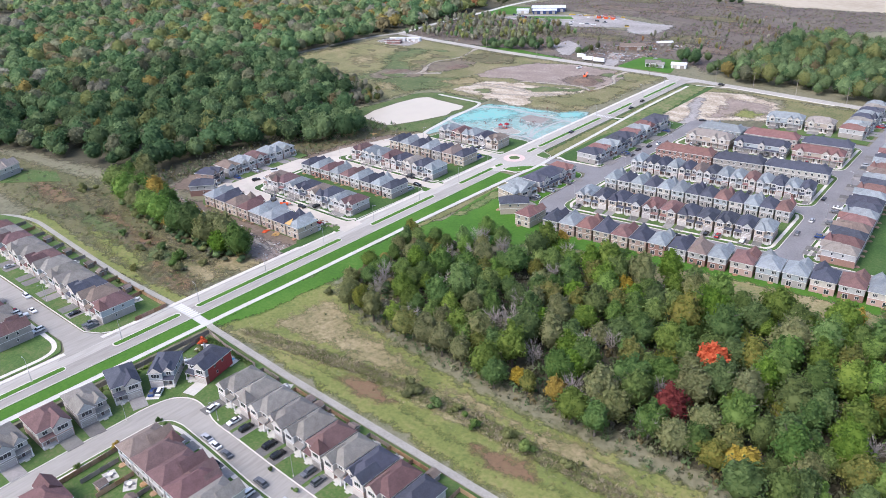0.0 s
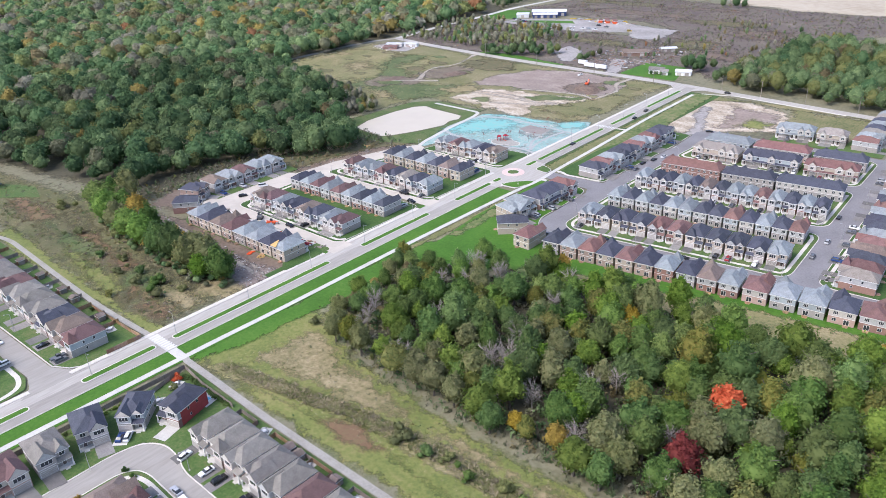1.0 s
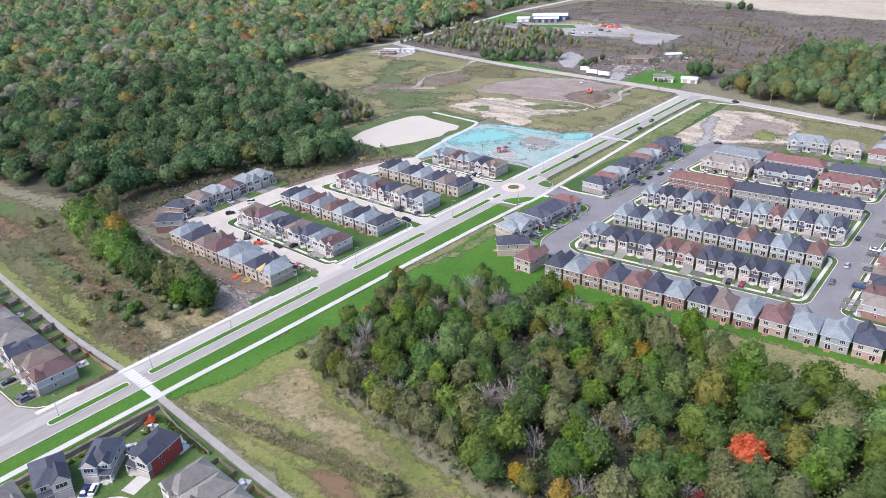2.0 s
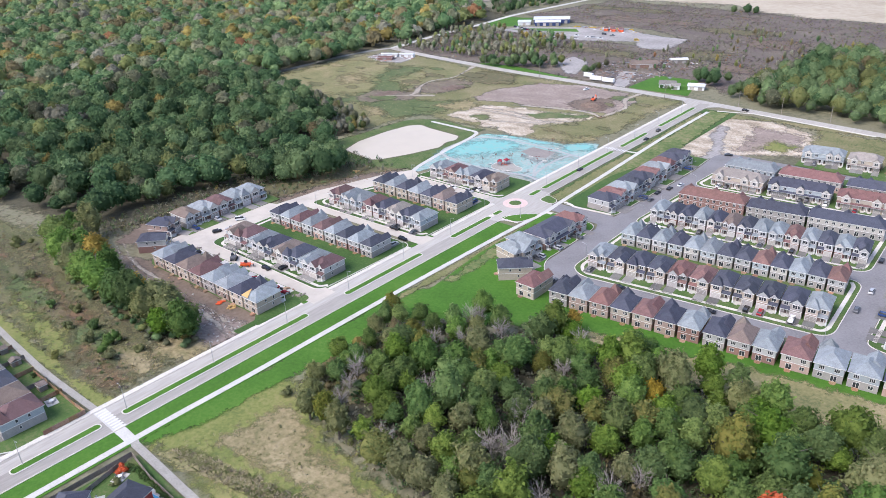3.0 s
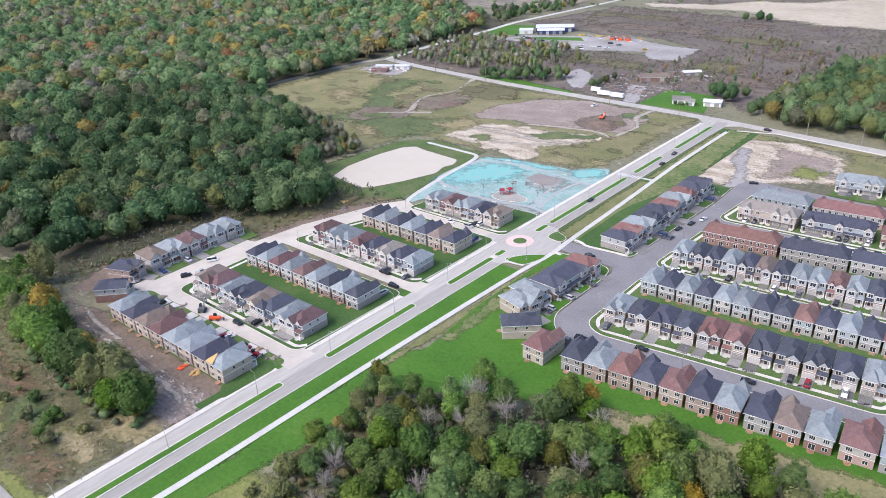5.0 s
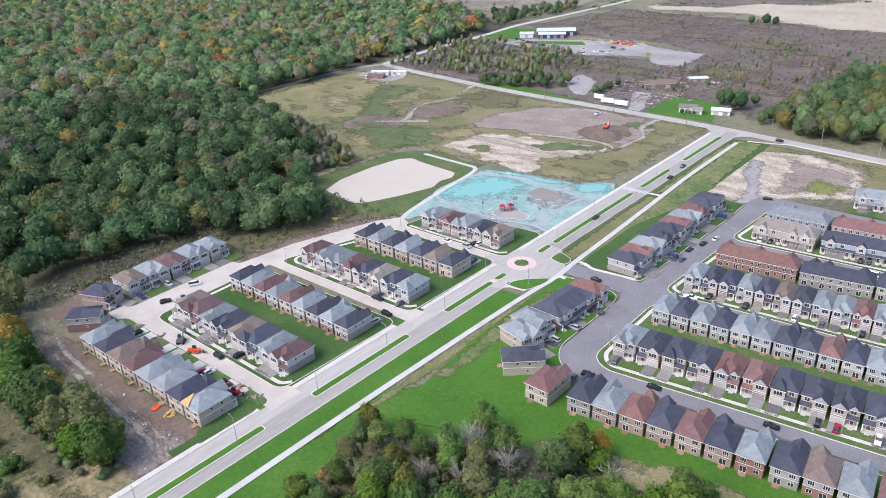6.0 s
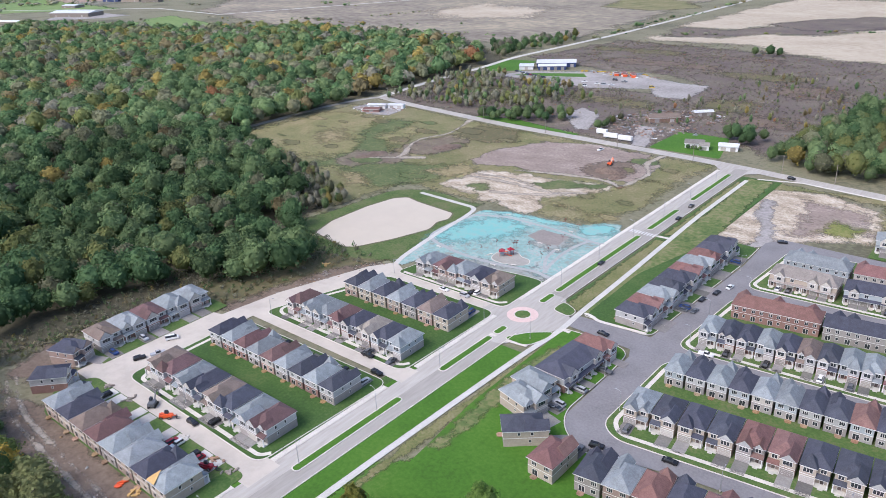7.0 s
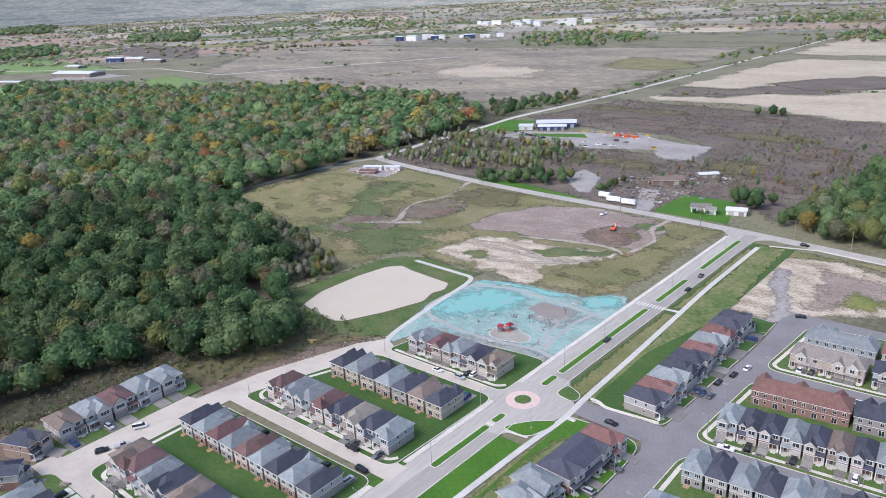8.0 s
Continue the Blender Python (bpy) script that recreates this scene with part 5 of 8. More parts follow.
def row(a, b, face, roofs, looks=0, gap=1.2, d=11.5, kinds=(0, 2, 0, 1), group="", floor=0.12, drive=6.5, rear=False, pairs=False, pale=False, flipall=None, over=()):
    """Houses in a row. a, b: ends of the front line (of the rear line, if rear). face: the way they look, degrees from +x."""
    a, b = Vector(a), Vector(b)
    n = len(roofs)
    t = (b - a).normalized()
    f = Vector((math.cos(radians(face)), math.sin(radians(face))))
    if abs(t.dot(f)) > 0.02:
        f = Vector((t.y, -t.x)) if Vector((t.y, -t.x)).dot(f) > 0 else Vector((-t.y, t.x))
    turn = math.degrees(math.atan2(f.y, f.x)) + 90
    pitch = (b - a).length / n
    for i, r in enumerate(roofs):
        p = a + t * (pitch * (i + 0.5))
        w = pitch - gap
        fl = (i % 2 == 1) if flipall is None else flipall
        if pairs:
            w = pitch - gap / 2
            p = p + t * (gap / 4 * (1 if i % 2 == 0 else -1))
            right = Vector((math.cos(radians(turn)), math.sin(radians(turn))))
            fl = (t.dot(right) > 0) == (i % 2 == 0)
        if rear:
            p = p + f * d
        house(p.x, p.y, turn, {"s": "slate", "g": "grey", "r": "red", "b": "brown", "t": "taupe", "a": "ash", "m": "maroon"}[r], (looks + i * 7 + i * i) % 10, round(w, 2), d, kinds[(i * 3 + looks) % len(kinds)], fl, group, floor, drive, pale, side_windows=i in (0, n - 1))


def terrace(a, b, face, roof, look_no, units, d=10.5, rear=False, group="town house terraces", floor=0.12, drive=6.0):
    """A terrace under one long roof, a gable and a porch for each home."""
    a, b = Vector(a), Vector(b)
    t = (b - a).normalized()
    f = Vector((t.y, -t.x)) if Vector((t.y, -t.x)).dot(Vector((math.cos(radians(face)), math.sin(radians(face))))) > 0 else Vector((-t.y, t.x))
    turn = math.degrees(math.atan2(f.y, f.x)) + 90
    p = (a + b) / 2 + (f * d if rear else Vector((0, 0)))
    L = (b - a).length
    low, high = LOOKS[look_no]
    h = thing("town_house_terrace", pose(p.x, p.y, floor, 0, 0, turn), "terrace of %s town houses under a %s shingle roof" % (WORDS[low], WORDS[roof]), "terrace", group)
    rm, e, u = [M["roof_" + roof], M["trim"]], 5.8, L / units
    part("ground_floor", Shape().box(-L / 2, L / 2, 0, d, -0.3, 3.0).mesh("ground_floor", [M["wall_" + low]]), h)
    part("upper_floor", Shape().box(-L / 2 + 0.02, L / 2 - 0.02, 0.02, d - 0.02, 3.0, e - 0.15).box(-L / 2 - 0.03, L / 2 + 0.03, -0.03, d + 0.03, 2.93, 3.07, 1).mesh("upper_floor", [M["wall_" + high], M["trim"]]), h)
    part("roof", Shape().hip(-L / 2 - 0.4, L / 2 + 0.4, -0.4, d + 0.4, e, 2.9, inset=4.5, ridge="x").mesh("roof", rm), h)
    part("porch_roof", Shape().box(-L / 2, L / 2, -1.5, 0, 2.75, 2.92, 1).face([(-L / 2, -1.55, 2.93), (L / 2, -1.55, 2.93), (L / 2, 0, 3.5), (-L / 2, 0, 3.5)]).mesh("porch_roof", rm), h)
    for i in range(units):
        x, s = -L / 2 + (i + 0.5) * u, 1 if i % 2 else -1
        if i % 2 == 0 or i == units - 1:
            gw = u * 0.62
            part("gable", shared(("tg", round(gw, 1), roof, look_no), lambda: Shape().box(-gw / 2, gw / 2, -0.9, 0, 3.0, e, 2).hip(-gw / 2 - 0.25, gw / 2 + 0.25, -1.15, d * 0.45, e + 0.02, gw * 0.5, gable_y0=True, inset=0.4).face([(-gw / 2, -1.16, e + 0.1), (gw / 2, -1.16, e + 0.1), (0, -1.16, e + gw * 0.5 - 0.15)], 2).mesh("gable", rm + [M["wall_cream"]])), h, pose(x - s * u * 0.12, 0, 0))
            set_window(h, 1.7, 1.4, x - s * u * 0.12, -0.9, 3.8)
        else:
            set_window(h, 1.5, 1.4, x - s * u * 0.12, 0, 3.8)
        part("garage_door", garage_mesh(2.7), h, pose(x - s * u * 0.2, 0, 0.02))
        part("front_door", door_mesh(), h, pose(x + s * u * 0.28, 0, 0.3))
        part("porch_post", post_mesh(2.45), h, pose(x + s * u * 0.45, -1.35, 0.3))
        part("porch_slab", shared(("tps", round(u, 1)), lambda: Shape().box(-0.9, 0.9, -1.5, 0, -0.1, 0.3).box(-0.6, 0.6, -2.1, -1.5, -0.1, 0.14).mesh("porch_slab", [M["concrete"]])), h, pose(x + s * u * 0.28, 0, 0))
        for q in (-0.24, 0.22):
            set_window(h, 1.3, 1.3, x + q * u, d, 3.8, 180)
        set_window(h, 1.8, 2.05, x + 0.2 * u, d, 0.3, 180)
        set_window(h, 1.0, 1.2, x - 0.26 * u, d, 1.1, 180, 1)
        if drive:
            o = new("driveway", shared(("tdrive", drive), lambda: Shape().box(-1.7, 1.7, -drive, -0.02, -0.1, 0.035).mesh("driveway", [M["driveway"]])))
            o.matrix_basis = pose(p.x, p.y, floor, 0, 0, turn) @ pose(x - s * u * 0.2, 0, 0)
            tagged(o, "asphalt driveway in front of a garage", "driveway", "", "structure")
            DRIVES.append((pose(p.x, p.y, floor + 0.04, 0, 0, turn) @ pose(x - s * u * 0.2, -drive * 0.55, 0), 2.7, drive))
    for sx, tn in ((L / 2, 90), (-L / 2, -90)):
        set_window(h, 0.9, 1.2, sx, d * 0.6, 3.9, tn, 1)
        set_window(h, 0.9, 1.2, sx, d * 0.6, 1.2, tn, 1)
    return h


# western estate
WG = "houses of the western estate"
row((-94, -150), (-18.5, -150), 90, "gsbmggsg", 1, 1.0, 12, group=WG, rear=True, drive=8.2, pale=True)
house(-105.5, -136.5, 135, "slate", 0, 8.6, 11.5, 0, False, WG)
house(-116.5, -125.5, 112, "slate", 3, 8.8, 11.5, 2, True, WG)
row((-117, -119), (-117, -69), 0, "bgmgg", 2, 0.8, 12, group=WG, drive=7.0)
row((-88, -115), (-18, -115), -90, "bmgsbsgm", 4, 1.4, 12, group=WG, pairs=True, drive=4.5)
row((-88, -88.5), (-16.5, -88.5), 90, "sgmgmgsgs", 2, 1.0, 11.5, group=WG, rear=True, drive=6)
row((-82, -53.5), (-17, -53.5), -90, "mggmstsg", 6, 0.9, 11.5, group=WG, drive=4.5)
row((-75, -28.5), (-16, -28.5), 90, "sgsgsbs", 1, 1.0, 11.5, group=WG, rear=True, drive=8)
row((-63, 6.5), (-17, 6.5), -90, "gmgsb", 5, 0.5, 11.5, group=WG, drive=3)
# eastern estate
EG = "houses of the eastern estate"
row((67, -75.5), (83.7, -73.8), 90, "sg", 5, 0.9, 11.5, kinds=(0, 2), group=EG, rear=True, drive=5.5)
row((83.7, -73.8), (125.7, -69.6), 90, "rsrsg", 3, 1.0, 11.5, kinds=(1, 0, 1, 1), group=EG, rear=True, drive=5.5)
row((126.2, -69.6), (151.0, -67.1), 90, "sbg", 2, 1.0, 11.5, kinds=(0, 1), group=EG, rear=True, drive=5.5)
row((151.6, -67.0), (211.6, -61.0), 90, "rggsrg", 6, 1.2, 11.5, kinds=(0, 1, 0, 0), group=EG, rear=True, drive=5.5)
row((63.5, -38.5), (157.5, -30), -90, "gsssrrssssg", 1, 1.1, 11.5, group=EG, drive=6.0)
row((65, -12.5), (156.5, -4.5), 90, "gsgsggssrsgsr", 4, 0.8, 11.0, kinds=(1, 0, 1, 2), group=EG, rear=True, drive=3.5)
row((64, 19.8), (157, 28.5), -90, "gssgsbsggrgsgs", 2, 0.6, 11.0, group=EG, drive=5.2)
terrace((66.8, 44.8), (98, 48), 90, "red", 7, 5, rear=True)
terrace((99.5, 47), (125, 50.5), 90, "slate", 5, 4, rear=True)
terrace((126, 51), (157, 54.5), 90, "slate", 8, 5, rear=True)
terrace((69.5, 80.5), (95.5, 81), -90, "taupe", 1, 4, drive=3.5)
terrace((98, 81.5), (127, 84.5), -90, "slate", 4, 5, drive=3.5)
terrace((130, 83.5), (156, 86.5), -90, "red", 9, 4, drive=4)
terrace((70, 97.5), (95.5, 98.5), 90, "grey", 4, 4, rear=True)
terrace((97.5, 99), (127, 101.5), 90, "red", 6, 5, rear=True)
terrace((130, 100.5), (156, 103), 90, "slate", 5, 4, rear=True)
terrace((97, 140.5), (118, 143.5), -90, "grey", 4, 4)
terrace((120, 142), (136, 143.5), -90, "taupe", 1, 3)
row((152, 139), (152, 209), 0, "rgasgsag", 2, 0.9, 12, group=EG)
row((44, 15), (46.5, 106), 0, "srgssrgrss", 2, 1.0, 12, group=EG, pairs=True, drive=6)
house(43.3, -11.2, 86, "red", 0, 7.4, 12, 0, True, EG, drive=5.5)
terrace((42.8, -15.2), (41.2, -37.5), 0, "slate", 0, 3, d=12, drive=5.5)
house(38.5, -43.5, 82, "grey", 1, 9.0, 12, 0, False, EG)
house(39.8, -53.5, 75, "grey", 9, 9.0, 12, 2, True, EG, state="")
house(47.8, -61.0, 130, "slate", 9, 8.4, 12.5, 0, False, EG)
house(57.8, -65.5, 178, "red", 9, 8.4, 12, 0, False, EG)
row((178.5, -36), (169.5, 118), 180, "tmsbrgssgrsgbrgsrg", 0, 1.0, 13, group=EG, drive=6.5)
# near estates
NG = "detached houses by the footpath"
house(29.8, -300.5, 90, "ash", 2, 9.6, 12, 2, False, NG)
house(30.2, -288.0, 88, "maroon", 6, 9.6, 12, 0, True, NG)
house(30.2, -276.0, 84, "ash", 5, 9.4, 12, 2, False, NG)
house(28.6, -263.4, 73, "slate", 8, 8.8, 12, 0, True, NG)
house(31.4, -252.2, 42, "slate", 4, 8.0, 11, 2, False, NG, pale=True)
house(38.8, -243.2, 15, "slate", 0, 8.6, 12, 0, True, NG, pale=True, side_wall="crimson")
row((52.5, -244), (141, -248), -90, "aaaaamasms", 8, 1.3, 12, group=NG, drive=7.5)
row((54.5, -268.3), (98.6, -270), 90, "bmmma", 4, 0.6, 12.5, group=NG, drive=4.5)
house(53, -303, 268, "maroon", 6, 9, 11, 0, False, NG)
row((-148.9, -239.2), (-22, -243.5), -90, "mamaamaaasbm", 6, 1.0, 12, group=NG, drive=6.5)
row((-35, -267), (-79, -266.2), 90, "mama", 5, 1.0, 12, group=NG, drive=5.5)
house(-238, -188, 200, "taupe", 8, 12, 14, 2, False, NG, drive=0)
house(-262, -196, 190, "brown", 2, 12, 14, 0, False, NG, drive=0)

# ---- trees ----
rng = np.random.default_rng(7)


def plates(pos, out, size, rg, wild=0.28):
    """Leaf clumps: small bent plates at the places given, facing outwards. Corners and faces as arrays."""
    count = len(pos)
    nrm = out + rg.normal(scale=wild, size=(count, 3))
    nrm /= np.linalg.norm(nrm, axis=1)[:, None]
    a = np.cross(nrm, rg.normal(size=(count, 3)))
    a /= np.linalg.norm(a, axis=1)[:, None]
    b = np.cross(nrm, a)
    s = size * rg.uniform(0.6, 1.4, count)[:, None]
    v = np.stack([pos - a * s, pos - b * s * 0.7 - nrm * s * 0.15, pos + a * s, pos + b * s * 0.7 - nrm * s * 0.15], 1).reshape(-1, 3)
    return v, np.arange(count * 4).reshape(-1, 4)


def leaf_cloud(centres, radii, count, size, rg, squash=0.85):
    """Leaf clumps laid over round lobes."""
    which = rg.integers(0, len(centres), count)
    d = rg.normal(size=(count, 3))
    d[:, 2] = np.abs(d[:, 2]) * 0.9 + d[:, 2] * 0.35
    d /= np.linalg.norm(d, axis=1)[:, None]
    pos = centres[which] + d * radii[which][:, None] * np.array([1, 1, squash]) * rg.uniform(0.78, 1.22, count)[:, None]
    return plates(pos, d, size, rg)


def core(centres, radii, rg, squash=0.85):
    """Inner bodies of the lobes, so that a bush is not seen through."""
    t = (1 + 5 ** 0.5) / 2
    ico = np.array([(-1, t, 0), (1, t, 0), (-1, -t, 0), (1, -t, 0), (0, -1, t), (0, 1, t), (0, -1, -t), (0, 1, -t), (t, 0, -1), (t, 0, 1), (-t, 0, -1), (-t, 0, 1)]) / math.sqrt(1 + t * t)
    fc = np.array([(0, 11, 5), (0, 5, 1), (0, 1, 7), (0, 7, 10), (0, 10, 11), (1, 5, 9), (5, 11, 4), (11, 10, 2), (10, 7, 6), (7, 1, 8), (3, 9, 4), (3, 4, 2), (3, 2, 6), (3, 6, 8), (3, 8, 9), (4, 9, 5), (2, 4, 11), (6, 2, 10), (8, 6, 7), (9, 8, 1)])
    v, f = [], []
    for i, (c, r) in enumerate(zip(centres, radii)):
        v.append(c + ico * r * 0.86 * np.array([1, 1, squash]) * rg.uniform(0.85, 1.1, (12, 1)))
        f.append(fc + 12 * i)
    return np.concatenate(v), np.concatenate(f)


def dome(height, radius, seed, low=0.22, lump=1.0):
    """The skin of one crown: how far it reaches in a direction. Tall, uneven, lumpy, narrower below."""
    mid, half = height * (1 + low) / 2, height * (1 - low) / 2

    def reach(d):
        q = Vector(d)
        k = 1 + lump * (0.34 * noise.noise(q * 1.5 + Vector((seed * 7.7, 3, 1))) + 0.26 * noise.noise(q * 3.4 + Vector((seed * 3.1, 9, 5))) + 0.12 * noise.noise(q * 7.0 + Vector((seed, 2, 8))))
        k *= 1 - 0.22 * max(0.0, -q.z)
        return np.array((q.x * radius * k, q.y * radius * k, mid + q.z * half * (0.55 + 0.45 * k)))
    return reach


def dome_mesh(reach, rings, sides, shrink=0.95):
    v, f = [], []
    base = reach((0, 0, -1))
    for i in range(rings + 1):
        th = math.pi * (i + 0.35) / (rings + 0.7)
        for j in range(sides):
            ph = 2 * math.pi * (j + 0.5 * (i % 2)) / sides
            p = reach((math.sin(th) * math.cos(ph), math.sin(th) * math.sin(ph), math.cos(th)))
            v.append(p)
    v = np.array(v)
    c = v.mean(0)
    v = c + (v - c) * shrink
    for i in range(rings):
        for j in range(sides):
            f.append((i * sides + j, (i + 1) * sides + j, (i + 1) * sides + (j + 1) % sides, i * sides + (j + 1) % sides))
    return v, np.array(f)


def dome_plates(reach, count, size, rg, lift=0.3, wild=0.35):
    d = rg.normal(size=(count, 3))
    d[:, 2] += 0.35
    d /= np.linalg.norm(d, axis=1)[:, None]
    pos = np.array([reach(q) for q in d]) + d * rg.uniform(-1.0, 1.0, count)[:, None] * lift
    return plates(pos, d, size, rg, wild)


def poly_mesh(name, chunks, mats, smooth=False, tints=None):
    """One mesh out of (corners, faces, slot) arrays. tints: how much lighter or darker each of them is."""
    me = bpy.data.meshes.new(name)
    nv = sum(len(v) for v, f, s in chunks)
    loops, starts, slots, vs = [], [], [], []
    base, at = 0, 0
    for v, f, s in chunks:
        vs.append(v)
        loops.append((f + base).ravel())
        starts.append(at + np.arange(len(f)) * f.shape[1])
        slots.append(np.broadcast_to(np.asarray(s), (len(f),)))
        base += len(v)
        at += f.size
    vs, loops, starts, slots = np.concatenate(vs), np.concatenate(loops), np.concatenate(starts), np.concatenate(slots)
    me.vertices.add(nv)
    me.vertices.foreach_set("co", vs.astype(np.float32).ravel())
    me.loops.add(len(loops))
    me.loops.foreach_set("vertex_index", loops.astype(np.int32))
    me.polygons.add(len(starts))
    me.polygons.foreach_set("loop_start", starts.astype(np.int32))
    me.polygons.foreach_set("material_index", slots.astype(np.int32))
    if smooth:
        me.polygons.foreach_set("use_smooth", np.ones(len(starts), bool))
    for m in mats:
        me.materials.append(m)
    me.update(calc_edges=True)
    if tints is not None:
        at = me.attributes.new("tint", "FLOAT", "POINT")
        at.data.foreach_set("value", np.concatenate([np.full(len(v), t, np.float32) for (v, f, s), t in zip(chunks, tints)]))
    return me


def limbs(height, radius, rg, bare=False):
    s = Shape()
    s.tube((0, 0, -0.3), (0.1, 0, height * 0.45), 0.028 * height, 0.018 * height, 7)
    s.tube((0.1, 0, height * 0.45), (0, 0.1, height * 0.85), 0.018 * height, 0.006 * height, 5)
    for i in range(30 if bare else 6):
        a, z = i * 2.4 + rg.uniform(-0.4, 0.4), height * rg.uniform(0.25, 0.75)
        r, up = radius * rg.uniform(0.5, 0.95), height * rg.uniform(0.12, 0.3)
        e = Vector((r * math.cos(a), r * math.sin(a), z + up))
        s.tube((0, 0, z), e, (0.006 if bare else 0.011) * height, 0.003 * height, 4)
        if bare:
            for j in range(11):
                k = rg.uniform(0.35, 1.0)
                p = Vector((0, 0, z)).lerp(e, k)
                s.tube(p, p + Vector(rg.normal(size=3) * 0.75 + np.array([math.cos(a) * 0.8, math.sin(a) * 0.8, 1.5])), 0.045, 0.015, 3)
    return s


CROWNS, TRUNKS = [], []
for k in range(8):
    rg = np.random.default_rng(100 + k)
    hgt, rad = 12.5 + k % 3, (3.9, 4.7, 4.3, 5.0)[k % 4]
    CROWNS.append((hgt, rad))
    TRUNKS.append(limbs(hgt, rad, rg).mesh("trunk", [M["bark"]]))
BARE = [limbs(11, 4.0, np.random.default_rng(300 + k), True).mesh("trunk", [M["pale_bark"]]) for k in range(3)]


def lobed(height, radius, rg, boughs, leaves, leaf, low=0.16, net=(7, 12), crease=0.36, calm=False):
    """A crown of round boughs parted by creases: a closed inner body, and leaf sprays over and a little inside its skin."""
    i = np.arange(boughs) + 0.5
    z = np.clip(1 - 1.72 * i / boughs + rg.normal(scale=0.09, size=boughs), -0.85, 1)
    a = i * 2.39996 + rg.normal(scale=0.4, size=boughs)
    flat = np.sqrt(np.maximum(0, 1 - z * z))
    way = np.stack([flat * np.cos(a), flat * np.sin(a), z], 1)
    size, lift = rg.uniform(1.35, 2.5, boughs) / math.sqrt(boughs), rg.uniform(0.8, 1.12, boughs)
    mid, half = height * (0.46 + low / 2), height * (0.54 - low / 2)

    def reach(d):
        gap = np.arccos(np.clip(d @ way.T, -1, 1)) / size
        k = lift * (1 - crease + crease * np.sqrt(np.maximum(0, 1 - np.minimum(gap, 1) ** 2)))
        r = k.max(1)
        side = radius * r * (1 - 0.16 * np.maximum(0, d[:, 2]) - 0.2 * np.maximum(0, -d[:, 2]))
        return np.stack([d[:, 0] * side, d[:, 1] * side, mid + d[:, 2] * half * r], 1), k.argmax(1)

    rings, sides = net
    th = (math.pi * (np.arange(rings + 1) + 0.3) / (rings + 0.6))[:, None]
    ph = 2 * math.pi * (np.arange(sides)[None] + 0.5 * (np.arange(rings + 1) % 2)[:, None]) / sides
    body, _ = reach(np.stack([np.sin(th) * np.cos(ph), np.sin(th) * np.sin(ph), np.cos(th) + 0 * ph], 2).reshape(-1, 3))
    body = (body - (0, 0, mid)) * 0.87 + (0, 0, mid)
    p, q = np.meshgrid(np.arange(rings), np.arange(sides), indexing="ij")
    faces = np.stack([p * sides + q, (p + 1) * sides + q, (p + 1) * sides + (q + 1) % sides, p * sides + (q + 1) % sides], 2).reshape(-1, 4)
    d = rg.normal(size=(leaves, 3))
    d[:, 2] += 0.4
    d /= np.linalg.norm(d, axis=1)[:, None]
    pos, which = reach(d)
    depth = np.where(rg.random(leaves) < 0.1, rg.uniform(1.02, 1.08 if calm else 1.16, leaves), rg.uniform(0.9 if calm else 0.84, 1.02 if calm else 1.04, leaves))[:, None]
    pos = (pos - (0, 0, mid)) * depth + (0, 0, mid)
    own = way[which]
    out = d + (1.2 if calm else 1.7) * (d - own * (d * own).sum(1)[:, None]) + (0, 0, 0.45 if calm else 0.3)
    out /= np.linalg.norm(out, axis=1)[:, None]
    return [(body, faces), plates(pos, out, leaf, rg, 0.26 if calm else 0.45)]


def crown_mesh(k, key):
    def make():
        rg = np.random.default_rng(500 + k)
        return poly_mesh("crown", [(v, f, 0) for v, f in lobed(*CROWNS[k], rg, (30, 38, 26, 44)[k % 4], 1050, 0.36, net=(8, 13))], [M[key]], True)
    return shared(("crown", k, key), make)


LEAF_WORDS = {"leaf": "green", "leaf_dark": "dark green", "leaf_olive": "dull olive", "leaf_lime": "yellow-green", "leaf_gold": "golden yellow", "leaf_rust": "rust-brown", "leaf_orange": "bright orange-red", "leaf_maroon": "dark red"}


def tree(x, y, size, key, k, turn, group="trees of the near wood", where="in a mixed wood", z=-0.2):
    t = thing("tree", pose(x, y, z, 0, 0, turn), "%s leafy tree %s" % (LEAF_WORDS[key], where), "tree", group)
    t.scale = (size * 1.08, size * 1.08, size * (0.78 + 0.26 * (math.sin(x * 3.7 + y * 2.3) * 0.5 + 0.5)))
    part("trunk", TRUNKS[k], t)
    part("crown", crown_mesh(k, key), t)


def bare_tree(x, y, size, k, turn, where="in a mixed wood", group="trees of the near wood"):
    t = thing("tree", pose(x, y, -0.2, 0, 0, turn), "leafless pale grey tree " + where, "tree", group)
    t.scale = (size, size, size)
    part("trunk", BARE[k % 3], t)


def inside(x, y, poly):
    c, j = False, len(poly) - 1
    for i in range(len(poly)):
        (x0, y0), (x1, y1) = poly[i], poly[j]
        if (y0 > y) != (y1 > y) and x < (x1 - x0) * (y - y0) / (y1 - y0) + x0:
            c = not c
        j = i
    return c


def scatter(poly, spacing, rg):
    """An uneven planting over a stretch of the plan."""
    xs, ys = [p[0] for p in poly], [p[1] for p in poly]
    out, i, y = [], 0, min(ys)
    while y < max(ys):
        x = min(xs) + (i % 2) * spacing / 2
        while x < max(xs):
            px, py = x + rg.uniform(-0.42, 0.42) * spacing, y + rg.uniform(-0.42, 0.42) * spacing
            if inside(px, py, poly):
                out.append((px, py))
            x += spacing
        y += spacing * 0.87
        i += 1
    return out


